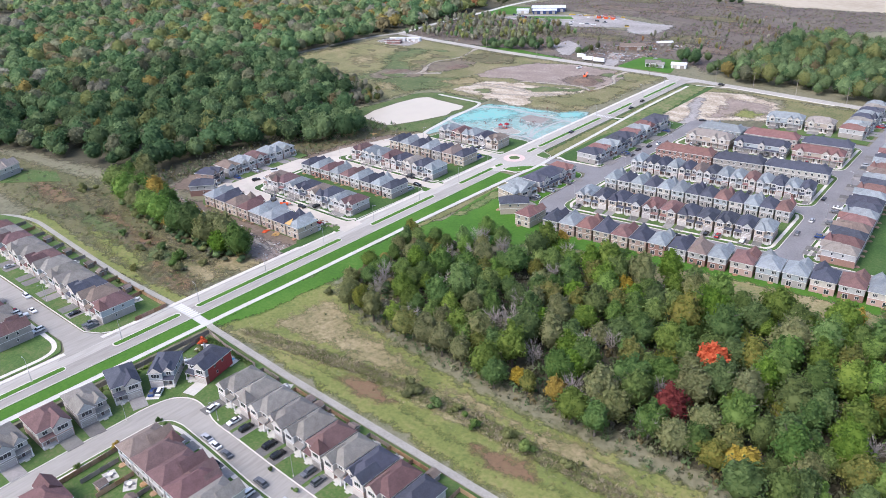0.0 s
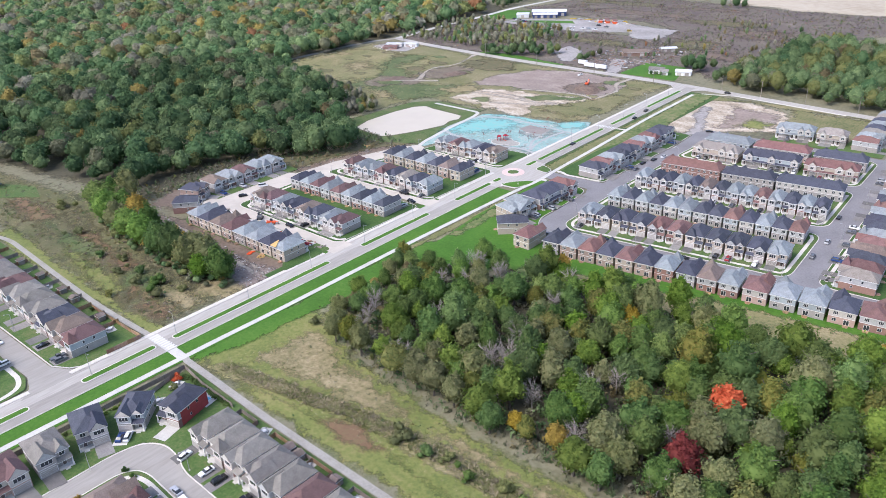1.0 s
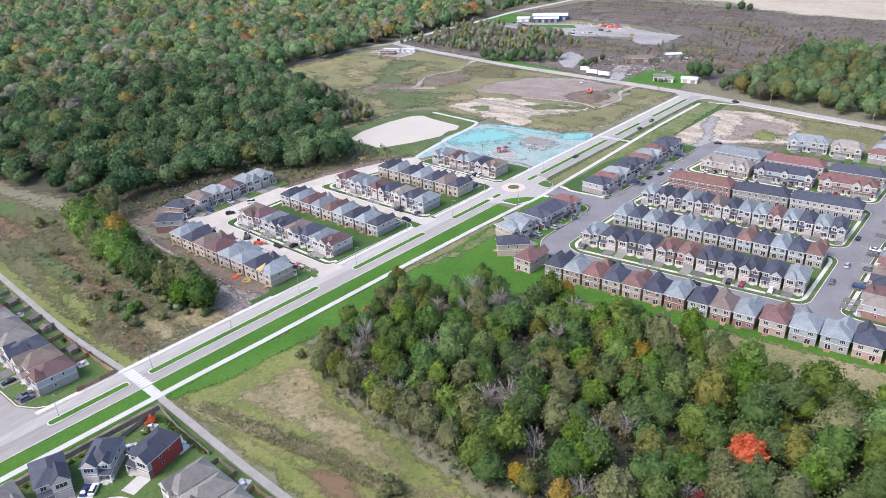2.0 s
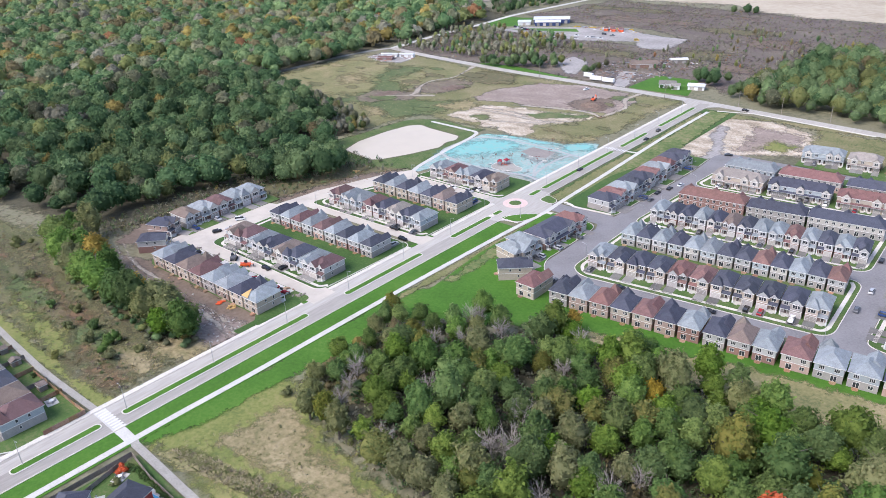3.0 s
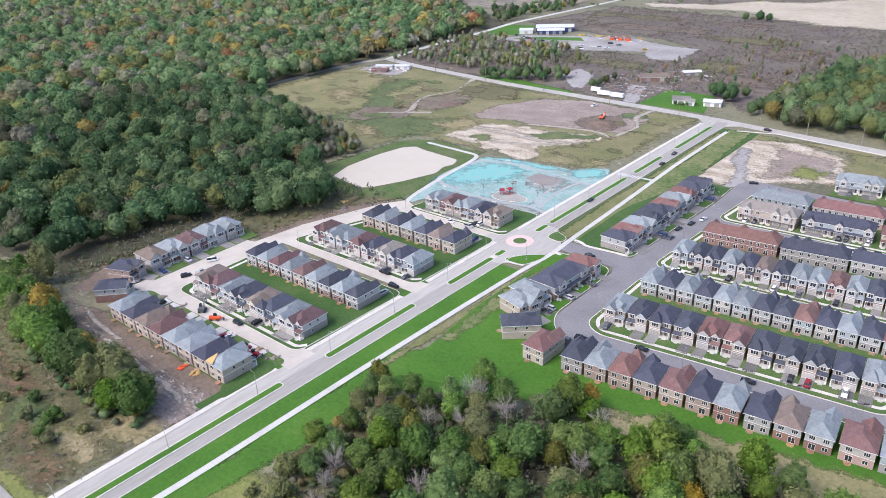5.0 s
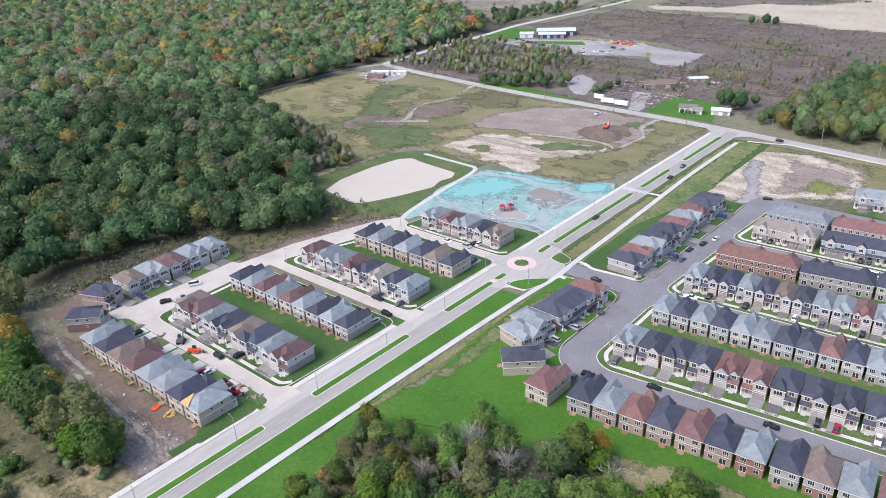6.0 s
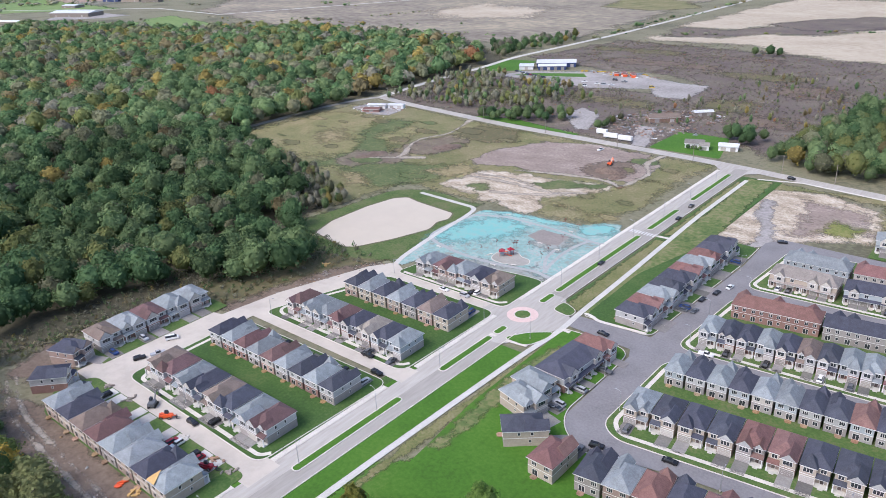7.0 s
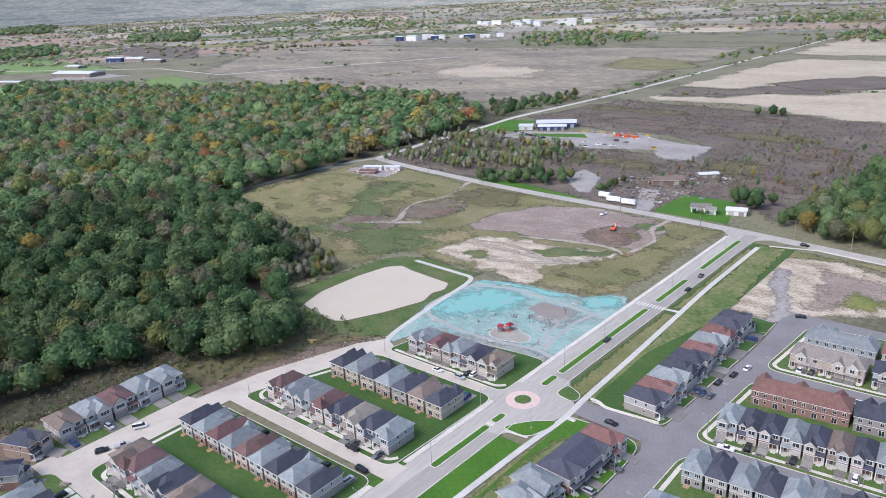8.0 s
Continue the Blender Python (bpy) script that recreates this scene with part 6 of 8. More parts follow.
MIX = ("leaf",) * 8 + ("leaf_dark",) * 5 + ("leaf_olive",) * 2 + ("leaf_lime",) * 1 + ("leaf",)
NEAR_WOOD = [(36, -172), (48, -183), (80, -187), (130, -189), (185, -188), (244, -192), (244, -78), (206, -79), (195, -88), (190, -97), (172, -98), (158, -94), (148, -88), (138, -89), (114, -89), (94, -91), (85, -94), (66, -98), (54, -102), (50, -124), (40, -146), (33, -158)]
CHOSEN = ((174.6, -141.8, 1.42, "leaf_orange"), (173.6, -171.2, 1.22, "leaf_maroon"), (176.4, -158.5, 1.45, "leaf_olive"), (160, -181, 1.3, "leaf_olive"), (179.4, -182, 1.1, "leaf_olive"), (184.3, -171, 1.2, "leaf_olive"), (192.5, -174, 1.15, "leaf_lime"), (199, -182, 1.1, "leaf_gold"),
          (152.7, -154.7, 1.15, "leaf_lime"), (126.8, -182, 0.7, "leaf_gold"), (132, -184, 0.75, "leaf_lime"), (141.2, -182.5, 0.75, "leaf_gold"), (127.6, -112, 0.85, "leaf_gold"), (85.8, -88.5, 0.7, "leaf_gold"), (60.2, -181, 1.05, "leaf_olive"), (46, -180, 0.95, "leaf_olive"), (95.5, -183, 1.0, "leaf_olive"), (119.3, -145, 1.1, "leaf_olive"), (204, -84, 0.75, "leaf_gold"))
BARE_AT = ((103, -162, 1.0), (108, -159, 1.1), (112, -163, 0.9), (146, -180, 0.95), (166.8, -162.5, 0.8), (63, -123, 0.9), (44, -157, 0.9), (138.5, -158, 1.0), (52, -172, 0.8))
for i, (x, y) in enumerate(scatter(NEAR_WOOD, 8.5, np.random.default_rng(21))):
    if inside(x, y, [(142, -94), (156, -82), (190, -80), (192, -90), (182, -98), (166, -99)]):
        continue
    if any(math.hypot(x - q[0], y - q[1]) < 3.2 + 2.6 * q[2] for q in CHOSEN) or any(math.hypot(x - q[0], y - q[1]) < 4.5 for q in BARE_AT):
        continue
    r = np.random.default_rng(4000 + i)
    if r.random() < (0.22 if x < 80 else 0.05):
        bare_tree(x, y, r.uniform(0.7, 0.95), i, i * 31)
        continue
    near = 1.1 * min(1, max(0.74, 0.74 + 0.003 * (x - 20)))
    tree(x, y, r.uniform(0.74, 1.26) * near, MIX[int(r.integers(len(MIX)))], int(r.integers(8)), r.uniform(0, 360))
for i, (x, y, s) in enumerate(BARE_AT):
    bare_tree(x, y, s, i, i * 77)
for x, y, s, key in CHOSEN:
    tree(x, y, s, key, int(x) % 8, x * 7)
for i, (x, y, s) in enumerate(((25.5, -120, 0.95), (31.5, -123, 0.85), (28, -126, 0.75), (29, -132.7, 0.8), (51, -114, 0.9), (54, -100.5, 1.0), (46, -120, 0.8), (30, -152, 0.8), (33, -166, 0.9), (40, -174, 0.9), (36.5, -130, 0.72), (40, -137, 0.8), (34, -141, 0.75), (43, -128, 0.78), (38, -150, 0.8), (46, -134, 0.85), (34, -159, 0.72), (37, -117, 0.8))):
    tree(x, y, s, ("leaf_lime", "leaf", "leaf_dark", "leaf_olive", "leaf", "leaf", "leaf", "leaf", "leaf_olive", "leaf_olive", "leaf_rust", "leaf_olive", "leaf", "leaf_lime", "leaf_olive", "leaf", "leaf_rust", "leaf_dark")[i], i % 8, i * 50)
for i, (x, y, size, key) in enumerate(((-26.5, -178, 1.28, "leaf_dark"), (-32, -173.5, 1.2, "leaf"), (-38, -180, 1.15, "leaf"), (-44, -172.5, 1.3, "leaf_olive"), (-51, -178.5, 1.3, "leaf_olive"), (-57, -171, 1.2, "leaf_olive"), (-62, -178, 1.2, "leaf_dark"), (-66.5, -173, 1.0, "leaf_gold"), (-71, -180, 1.3, "leaf_dark"),
                                          (-77, -172, 1.15, "leaf"), (-82, -177.5, 0.95, "leaf_gold"), (-88, -178, 1.3, "leaf"), (-94, -170, 1.25, "leaf_dark"), (-101, -176.5, 1.35, "leaf"), (-108, -167.5, 1.2, "leaf_gold"), (-114, -175.5, 1.3, "leaf_olive"), (-122, -166, 1.3, "leaf_dark"), (-128, -173, 1.3, "leaf"), (-135, -161, 1.3, "leaf_olive"), (-142, -168, 1.35, "leaf"), (-150, -158, 1.35, "leaf_dark"), (-156, -165, 1.3, "leaf"), (-146, -152, 1.2, "leaf_olive"))):
    tree(x, y, size * 1.16, key, (i * 3) % 8, i * 67, "trees of the hedge belt", "in a belt behind new houses", -1.5)

# the far woods, past counting
FAR_KEYS = ["hazed_green", "hazed_dark", "hazed_olive", "far_lime", "far_gold", "far_rust", "far_grey", "far_red", "brush_twigs"]
FAR_ODDS = np.array([0.44, 0.2, 0.17, 0.06, 0.02, 0.05, 0.05, 0.004, 0.0])


def wood(name, poly, spacing, size, leaves, leaf, net, seed, label, odds=FAR_ODDS, low=0.15, height=12.0, lump=1.3, hole=None, width=5.0, clumpy=0.0, tone=0.0, grain=0.035):
    """A stand of crowns joined into one mesh. net: how many boughs a crown has, or the rings and sides of a plain skin;
    None: loose clumps. tone: how much lighter the whole stand is, raised on far stands in place of haze.
    """
    rg = np.random.default_rng(seed)
    odds = np.append(odds, np.zeros(len(FAR_KEYS) - len(odds)))
    odds = odds / odds.sum()
    shapes = []
    for k in range(8):
        if isinstance(net, int):
            skin = lobed(height, width, rg, net, leaves, leaf, net=(5, 9) if leaves > 150 else (4, 7) if leaves > 60 else (3, 6), crease=0.27, calm=leaves < 190)
        elif net:
            reach = dome(height, width, seed + k, low, lump)
            skin = [dome_mesh(reach, *net), dome_plates(reach, leaves, leaf, rg, 0.5)]
        else:
            skin = []
            d = rg.normal(size=(leaves, 3))
            d[:, 2] = np.abs(d[:, 2]) + 0.4
            d /= np.linalg.norm(d, axis=1)[:, None]
            skin.append(plates(d * rg.uniform(0.25, 1.0, leaves)[:, None] * np.array([width, width, height]), d, leaf, rg, 0.6))
        shapes.append(skin)
    chunks, tints = [], []
    for x, y in scatter(poly, spacing, rg):
        if hole and inside(x, y, hole):
            continue
        if clumpy:
            x, y = x + rg.normal(scale=spacing), y + rg.normal(scale=spacing)
            if noise.noise(Vector((x * grain, y * grain, seed))) + 0.6 * noise.noise(Vector((x * grain * 3.4, y * grain * 3.4, seed))) < rg.uniform(-1, 1) * clumpy:
                continue
        s, a, slot = size * rg.uniform(0.68, 1.27), rg.uniform(0, 6.283), int(rg.choice(len(FAR_KEYS), p=odds))
        m = np.array([[math.cos(a), -math.sin(a), 0], [math.sin(a), math.cos(a), 0], [0, 0, rg.uniform(0.85, 1.15)]]) * s
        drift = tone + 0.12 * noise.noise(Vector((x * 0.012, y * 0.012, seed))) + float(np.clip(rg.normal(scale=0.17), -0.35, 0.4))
        for v, f in shapes[int(rg.integers(8))]:
            chunks.append((v @ m.T + np.array([x, y, -0.3]), f, slot))
            tints.append(drift)
    return tagged(new(name, poly_mesh(name, chunks, [M[k] for k in FAR_KEYS], True, tints)), label, "wood", "", "stuff")


wood("wood", [(-330, -190), (-230, -154), (-165, -146), (-156, -118), (-155, -100), (-152, -74), (-140, -62), (-124, -50), (-111, -33), (-109, -6), (-126, -4), (-156, 12), (-176, 36), (-246, 72), (-306, 104), (-340, 108), (-420, 60), (-430, -130)], 11.6, 1.42, 250, 0.55, 14, 31, "mixed autumn wood, mostly green with rust and gold", np.array([0.38, 0.4, 0.1, 0.08, 0.015, 0.015, 0.012, 0.0]), height=10.0, tone=-0.02)
# the next two stands are lightened by tone in place of haze
wood("wood", [(-340, 108), (-348, 112), (-346, 235), (-420, 330), (-760, 260), (-900, 120), (-660, -60), (-430, -130), (-420, 60)], 13.2, 1.62, 125, 0.72, 11, 32, "mixed autumn wood, mostly green with rust and gold", np.array([0.36, 0.24, 0.15, 0.12, 0.03, 0.05, 0.05, 0.001]), height=9.0, tone=0.36)
wood("wood", [(-358, 240), (-345, 290), (-352, 440), (-420, 520), (-560, 540), (-740, 545), (-1060, 380), (-1150, 230), (-1000, 90), (-900, 120), (-760, 260), (-420, 330)], 14.6, 1.8, 46, 1.05, 8, 33, "far mixed wood turning to autumn colours", np.array([0.33, 0.14, 0.16, 0.15, 0.05, 0.09, 0.07, 0.004]), height=8.0, tone=0.5)
wood("wood", [(14, 250), (42, 238), (110, 228), (220, 214), (220, 330), (60, 420), (36, 420), (26, 330)], 9.6, 1.22, 200, 0.5, 14, 34, "dense green wood beyond the country road", np.array([0.5, 0.15, 0.12, 0.2, 0.03, 0.02, 0.0, 0.0]), tone=0.08)

# ---- cars and machines ----
def wheel_mesh():
    def make():
        s = Shape()
        s.tube((0, -0.11, 0), (0, 0.11, 0), 0.33, 0.33, 12, 0)
        s.tube((0, 0.11, 0), (0, 0.115, 0), 0.2, 0.2, 10, 1)
        s.tube((0, -0.11, 0), (0, -0.115, 0), 0.2, 0.2, 10, 1)
        return s.mesh("wheel", [M["tyre"], M["steel"]])
    return shared("wheel", make)


def prism(profile, w, tuck=0.0):
    """A side outline drawn across the width; tuck: how far the upper corners lean in."""
    s, n = Shape(), len(profile)
    top = max(z for _, z in profile)
    low = min(z for _, z in profile)
    k = [(w / 2 - tuck * (z - low) / max(0.01, top - low)) for _, z in profile]
    s.v = [(x, -q, z) for (x, z), q in zip(profile, k)] + [(x, q, z) for (x, z), q in zip(profile, k)]
    s.f = [tuple(range(n)), tuple(range(2 * n - 1, n - 1, -1))] + [(i, n + i, n + (i + 1) % n, (i + 1) % n) for i in range(n)]
    s.s = [0] * len(s.f)
    return s


BODIES = {
    "saloon": ([(-2.3, 0.3), (2.3, 0.3), (2.32, 0.62), (2.1, 0.82), (0.95, 0.92), (-1.7, 0.95), (-2.28, 0.88)], [(0.95, 0.9), (0.35, 1.4), (-1.0, 1.42), (-1.8, 0.93)]),
    "suv": ([(-2.3, 0.35), (2.3, 0.35), (2.32, 0.75), (2.1, 1.0), (1.1, 1.08), (-2.2, 1.1), (-2.32, 0.9)], [(1.1, 1.06), (0.5, 1.66), (-1.9, 1.68), (-2.2, 1.08)]),
    "van": ([(-2.6, 0.35), (2.4, 0.35), (2.42, 0.85), (2.0, 1.1), (1.5, 1.15), (-2.6, 1.2)], [(1.75, 1.12), (1.05, 2.0), (-2.55, 2.05), (-2.58, 1.18)]),
    "pickup": ([(-2.8, 0.45), (2.7, 0.45), (2.72, 0.95), (2.5, 1.12), (1.2, 1.18), (-2.8, 1.12)], [(1.2, 1.15), (0.65, 1.82), (-0.6, 1.84), (-0.75, 1.14)]),
}


def cabin_mesh(top, paint):
    s = prism(top, 1.66, 0.2)
    s.box(top[2][0] + 0.05, top[1][0] - 0.05, -0.6, 0.6, top[1][1] - 0.02, top[1][1] + 0.05, 1, 0.04)
    return s.mesh("cabin", [M["pane"], M["car_" + paint]])


def car(m, paint, kind="saloon", where="parked in front of a house", group="parked cars", far=None):
    c = thing("car", m, "%s %s %s" % (paint, {"saloon": "saloon car", "suv": "estate car", "van": "delivery van", "pickup": "pickup truck"}[kind], where), "car", group)
    low, top = BODIES[kind]
    far = m.translation.y > -200 if far is None else far
    part("body", shared(("carbody", kind, paint), lambda: prism(low, 1.84, 0.06).mesh("body", [M["car_" + paint]])), c)
    part("cabin", shared(("cabin", kind, paint), lambda: cabin_mesh(top, paint)), c)
    for x in (-1.4, 1.4):
        if far:
            part("axle", shared("axle", lambda: Shape().tube((0, -0.9, 0), (0, 0.9, 0), 0.34, 0.34, 8).mesh("axle", [M["tyre"]])), c, pose(x, 0, 0.34))
            continue
        for y in (-0.82, 0.82):
            part("wheel", wheel_mesh(), c, pose(x, y, 0.33))


PAINTS = ("black", "grey", "white", "silver", "black", "white", "grey", "blue", "red", "black")
KINDS = ("suv", "saloon", "suv", "pickup", "saloon", "suv")
for i, (m, gw, drive) in enumerate(DRIVES):
    r = np.random.default_rng(9000 + i)
    if r.random() < (0.42 if drive > 3.2 else 0.3):
        side = r.uniform(-0.5, 0.5) * max(0, gw - 2.2)
        car(m @ pose(side, r.uniform(-0.6, 0.6), 0, 0, 0, 90 if r.random() < 0.7 else -90), PAINTS[int(r.integers(10))], KINDS[int(r.integers(6))], "on a driveway")
        if gw > 3.8 and r.random() < 0.4:
            car(m @ pose(side + (2.4 if side < 0 else -2.4), r.uniform(-0.6, 0.6), 0, 0, 0, 90), PAINTS[int(r.integers(10))], KINDS[int(r.integers(6))], "on a driveway")
for x, y, a, p, k in ((56, -249.8, 100, "white", "suv"), (66.5, -259.5, 178, "silver", "saloon"), (71.5, -260, 178, "white", "saloon"), (77.5, -260.3, 178, "grey", "saloon"), (95, -261.5, 178, "grey", "suv"), (107, -262, 178, "silver", "suv"),
                      (-70, -253, 0, "white", "suv"), (-56, -257, 0, "white", "saloon"), (-48, -123, 0, "black", "suv"), (-100, -112, 70, "black", "suv"), (-97, -106, 70, "silver", "pickup"), (-103, -96, 60, "white", "van"),
                      (-30, -59.5, 0, "black", "pickup"), (-19, -66, 0, "black", "suv"), (-41, -1.5, 0, "white", "saloon"), (-30, -1, 0, "silver", "suv"), (33, 4.5, -4, "black", "saloon"),
                      (52.5, 52, 86, "black", "saloon"), (55, 61, 86, "black", "saloon"), (57.5, 69, 86, "white", "saloon"), (53.8, 41, 86, "grey", "saloon"), (60.5, 128, 20, "black", "saloon"),
                      (70, 12.5, 5, "white", "pickup"), (98, 65.5, 3, "white", "suv"), (104, 66, 3, "red", "suv"), (115, 67.5, 3, "silver", "saloon"), (122, 71, 3, "white", "van"), (132, 74, 3, "black", "suv"), (120, -46.3, 6, "black", "saloon"), (84, -49, 6, "black", "saloon"), (63.5, -55.5, 14, "black", "suv"),
                      (163, -14, 92, "grey", "suv"), (164, 4, 92, "silver", "suv"), (161, 34, 92, "black", "saloon"), (8, 130, 91, "black", "saloon"), (1.8, 60, 91, "black", "saloon"), (36, 222.5, -8, "black", "suv"), (6.5, 150, 91, "black", "suv")):
    car(pose(x, y, 0.01, 0, 0, a), p, k, "standing on the street" if k != "van" else "at the kerb")


def excavator(m, paint):
    e = thing("excavator", m, "%s tracked excavator on a building site" % paint, "excavator")
    for y in (-1.1, 1.1):
        part("track", shared("track", lambda: prism([(-1.9, 0.3), (-1.6, 0), (1.6, 0), (1.9, 0.3), (1.9, 0.6), (1.6, 0.85), (-1.6, 0.85), (-1.9, 0.6)], 0.55).mesh("track", [M["tyre"]])), e, pose(0, y, 0))
    part("body", Shape().box(-2.0, 1.1, -1.2, 1.2, 0.95, 2.0, 0, 0.08).mesh("body", [M["car_" + paint]]), e)
    part("cab", Shape().box(0.1, 1.5, 0.1, 1.15, 1.2, 2.9, 0, 0.1).mesh("cab", [M["pane"]]), e)
    part("boom", prism([(1.0, 1.5), (3.2, 4.0), (5.2, 3.2), (5.1, 2.9), (3.2, 3.5), (1.2, 1.2)], 0.4).mesh("boom", [M["car_" + paint]]), e, pose(0, -0.4, 0))
    part("arm", Shape().tube((5.1, -0.4, 3.1), (5.6, -0.4, 0.9), 0.22, 0.15, 6).mesh("arm", [M["car_" + paint]]), e)
    part("bucket", prism([(5.1, 0.9), (6.0, 0.9), (6.1, 0.2), (5.4, 0.0)], 0.9).mesh("bucket", [M["darksteel"]]), e, pose(0, -0.4, 0))


def telehandler(m, paint="red"):
    e = thing("telehandler", m, "%s telescopic handler on a new street" % paint, "loader")
    part("body", Shape().box(-2.2, 2.2, -1.0, 1.0, 0.6, 1.5, 0, 0.1).mesh("body", [M["car_" + paint]]), e)
    part("cab", Shape().box(-0.6, 0.7, 0.1, 1.0, 1.5, 2.6, 0, 0.1).mesh("cab", [M["pane"]]), e)
    part("boom", Shape().tube((-2.0, -0.5, 2.0), (3.8, -0.5, 1.4), 0.24, 0.18, 6).mesh("boom", [M["car_" + paint]]), e)
    part("fork", Shape().box(3.8, 4.9, -1.0, -0.85, 0.5, 0.6).box(3.8, 4.9, -0.15, 0, 0.5, 0.6).box(3.7, 3.85, -1.1, 0.1, 0.4, 1.5).mesh("fork", [M["darksteel"]]), e)
    for x in (-1.4, 1.4):
        for y in (-1.0, 1.0):
            part("wheel", wheel_mesh(), e, pose(x, y, 0.55) @ Matrix.Scale(1.65, 4))


def pile(m, key, label, n=9, size=1.0, seed=0, name="material_pile", category="pile"):
    """A heap of boards or blocks."""
    rg = np.random.default_rng(seed)
    p = thing(name, m, label, category)
    for i in range(n):
        l, w, h = size * rg.uniform(0.8, 2.4), size * rg.uniform(0.3, 0.8), size * rg.uniform(0.15, 0.5)
        part("piece", Shape().box(-l / 2, l / 2, -w / 2, w / 2, 0, h, 0, 0.02).mesh("piece", [M[key]]), p, pose(rg.normal() * size, rg.normal() * size * 0.8, rg.uniform(-0.05, 0.15), 0, 0, rg.uniform(0, 180)))


telehandler(pose(-58, -126.5, 0.01, 0, 0, 35), "orange")
telehandler(pose(-25, -133.5, 0.14, 0, 0, 30), "red")
excavator(pose(-68, -125.5, 0.01, 0, 0, 130), "grey")
excavator(pose(-65, 193, -0.15, 0, 0, 100), "orange")
car(pose(-85.3, 218, -0.15, 0, 0, 80), "white", "pickup", "on bare soil", "site vehicles")
for i, (x, y, key, lab) in enumerate(((-92, -129, "greywood", "stack of weathered boards on the street"), (-26, -129, "wood", "heap of timber offcuts on a new street"), (-17.5, -129.5, "greywood", "stack of brown building blocks at the kerb"), (-40, -153, "car_orange", "heap of orange sheeting and boards on soil"), (-33, -152.5, "sheathing", "heap of timber offcuts on bare soil"), (-44, -129.5, "concrete", "pale pallets of building blocks"), (-78, -128.5, "greywood", "stack of roof trusses on a lawn"), (-104, -14, "sheathing", "heap of building rubble at the street end"), (-96, -20, "greywood", "heap of boards at the street end"))):
    pile(pose(x, y, -0.02 if y > -140 else -0.2, 0, 0, i * 40), key, lab, 9, 1.1, i)


def soil_heap(x, y, w, d, h, turn, key, label, seed):
    """A heap of tipped soil with uneven flanks."""
    v, f, n = [], [], 14
    for i in range(n + 1):
        for j in range(n + 1):
            p, q = 2 * i / n - 1, 2 * j / n - 1
            k = max(0.0, 1 - p * p - q * q)
            b = noise.noise(Vector((p * 2.2, q * 2.2, seed))) + 0.5 * noise.noise(Vector((p * 6, q * 6, seed)))
            v.append((p * w / 2, q * d / 2, h * k ** 0.7 * (0.8 + 0.7 * b) - 0.05))
    for i in range(n):
        for j in range(n):
            a = i * (n + 1) + j
            f.append((a, a + n + 1, a + n + 2, a + 1))
    t = tagged(new("soil_mound", poly_mesh("soil_mound", [(np.array(v), np.array(f), 0)], [M[key]])), label, "heap", "heaps of soil")
    t.matrix_world = pose(x, y, -0.2, 0, 0, turn)


M["dug"] = surface("fresh_dug_soil", [(0.1, 0.072, 0.056), (0.145, 0.105, 0.082), (0.19, 0.145, 0.115)], 0.2, 0.8, bump=0.2)
soil_heap(-58.5, 182, 20, 13, 3.2, 20, "dug", "heap of dark brown dug soil by an excavator", 1)
soil_heap(-50, 174, 12, 8, 1.8, 60, "dug", "low heap of dark brown soil", 2)
soil_heap(-180, 170, 22, 12, 1.8, 60, "dug", "low overgrown bank of dark soil", 3)
soil_heap(-214, 128, 24, 12, 1.5, 70, "dug", "low bank of dark soil beside a track", 4)
# a roof still bare beside the slate one
bare_roof = Shape().face([(-27.8, -150.5, 6.5), (-23.6, -150.5, 6.5), (-25.7, -146.4, 8.3)])
tagged(new("roof_sheathing", bare_roof.mesh("roof_sheathing", [M["sheathing"]])), "bare yellow sheathing on an unfinished roof", "roof")

# ---- street lamps, poles, fences ----
def street_lamp(x, y, turn, h=9.0, z=0.1):
    p = thing("street_lamp", pose(x, y, z, 0, 0, turn), "tall slim grey street lamp on a concrete base", "street lamp", "street lamps")
    part("base", shared("lampbase", lambda: Shape().tube((0, 0, -0.25), (0, 0, 0.4), 0.25, 0.22, 8).mesh("base", [M["concrete"]])), p)
    part("pole", shared(("lamppole", h), lambda: Shape().tube((0, 0, 0.3), (0, 0, h), 0.11, 0.06, 7).mesh("pole", [M["steel"]])), p)
    part("arm", shared(("lamparm", h), lambda: Shape().tube((0, 0, h - 0.1), (1.6, 0, h + 0.3), 0.05, 0.04, 5).mesh("arm", [M["steel"]])), p)
    head = part("lamp_head", shared(("lamphead", h), lambda: Shape().box(1.4, 2.1, -0.16, 0.16, h + 0.22, h + 0.4, 0, 0.04).mesh("lamp_head", [M["steel"]])), p)
    part("lens", shared(("lamplens", h), lambda: Shape().box(1.5, 2.0, -0.1, 0.1, h + 0.19, h + 0.22).mesh("lens", [M["lens"]])), head)


for i, y in enumerate((-310, -279, -246, -213, -180, -147, -115, -82, -50, 30, 62, 95, 128, 160, 195)):
    street_lamp(bx(y) - 1.1, y, 180 if i % 2 else 0)
for x, y, a in ((12, -14, 120), (-11, -12.5, 45), (47, -20, 0), (46.5, -56, 40), (60.5, -35, 180), (62, 17, 200), (66, 68, 180), (55, 88, 0), (100, -52, 90), (130, -40.5, -90), (160, -46, 90), (110, 9.5, 90), (60, 40, 180), (-60, -117.8, -90), (-40, -55.2, -90), (-86, -60, 20), (-70, -2, 0), (38.5, -270, 0), (62, -252.3, -90), (100, -254, -90), (-60, -249.5, -90), (168.5, 10, 180), (167, 60, 180)):
    street_lamp(x, y, a, 7.5)


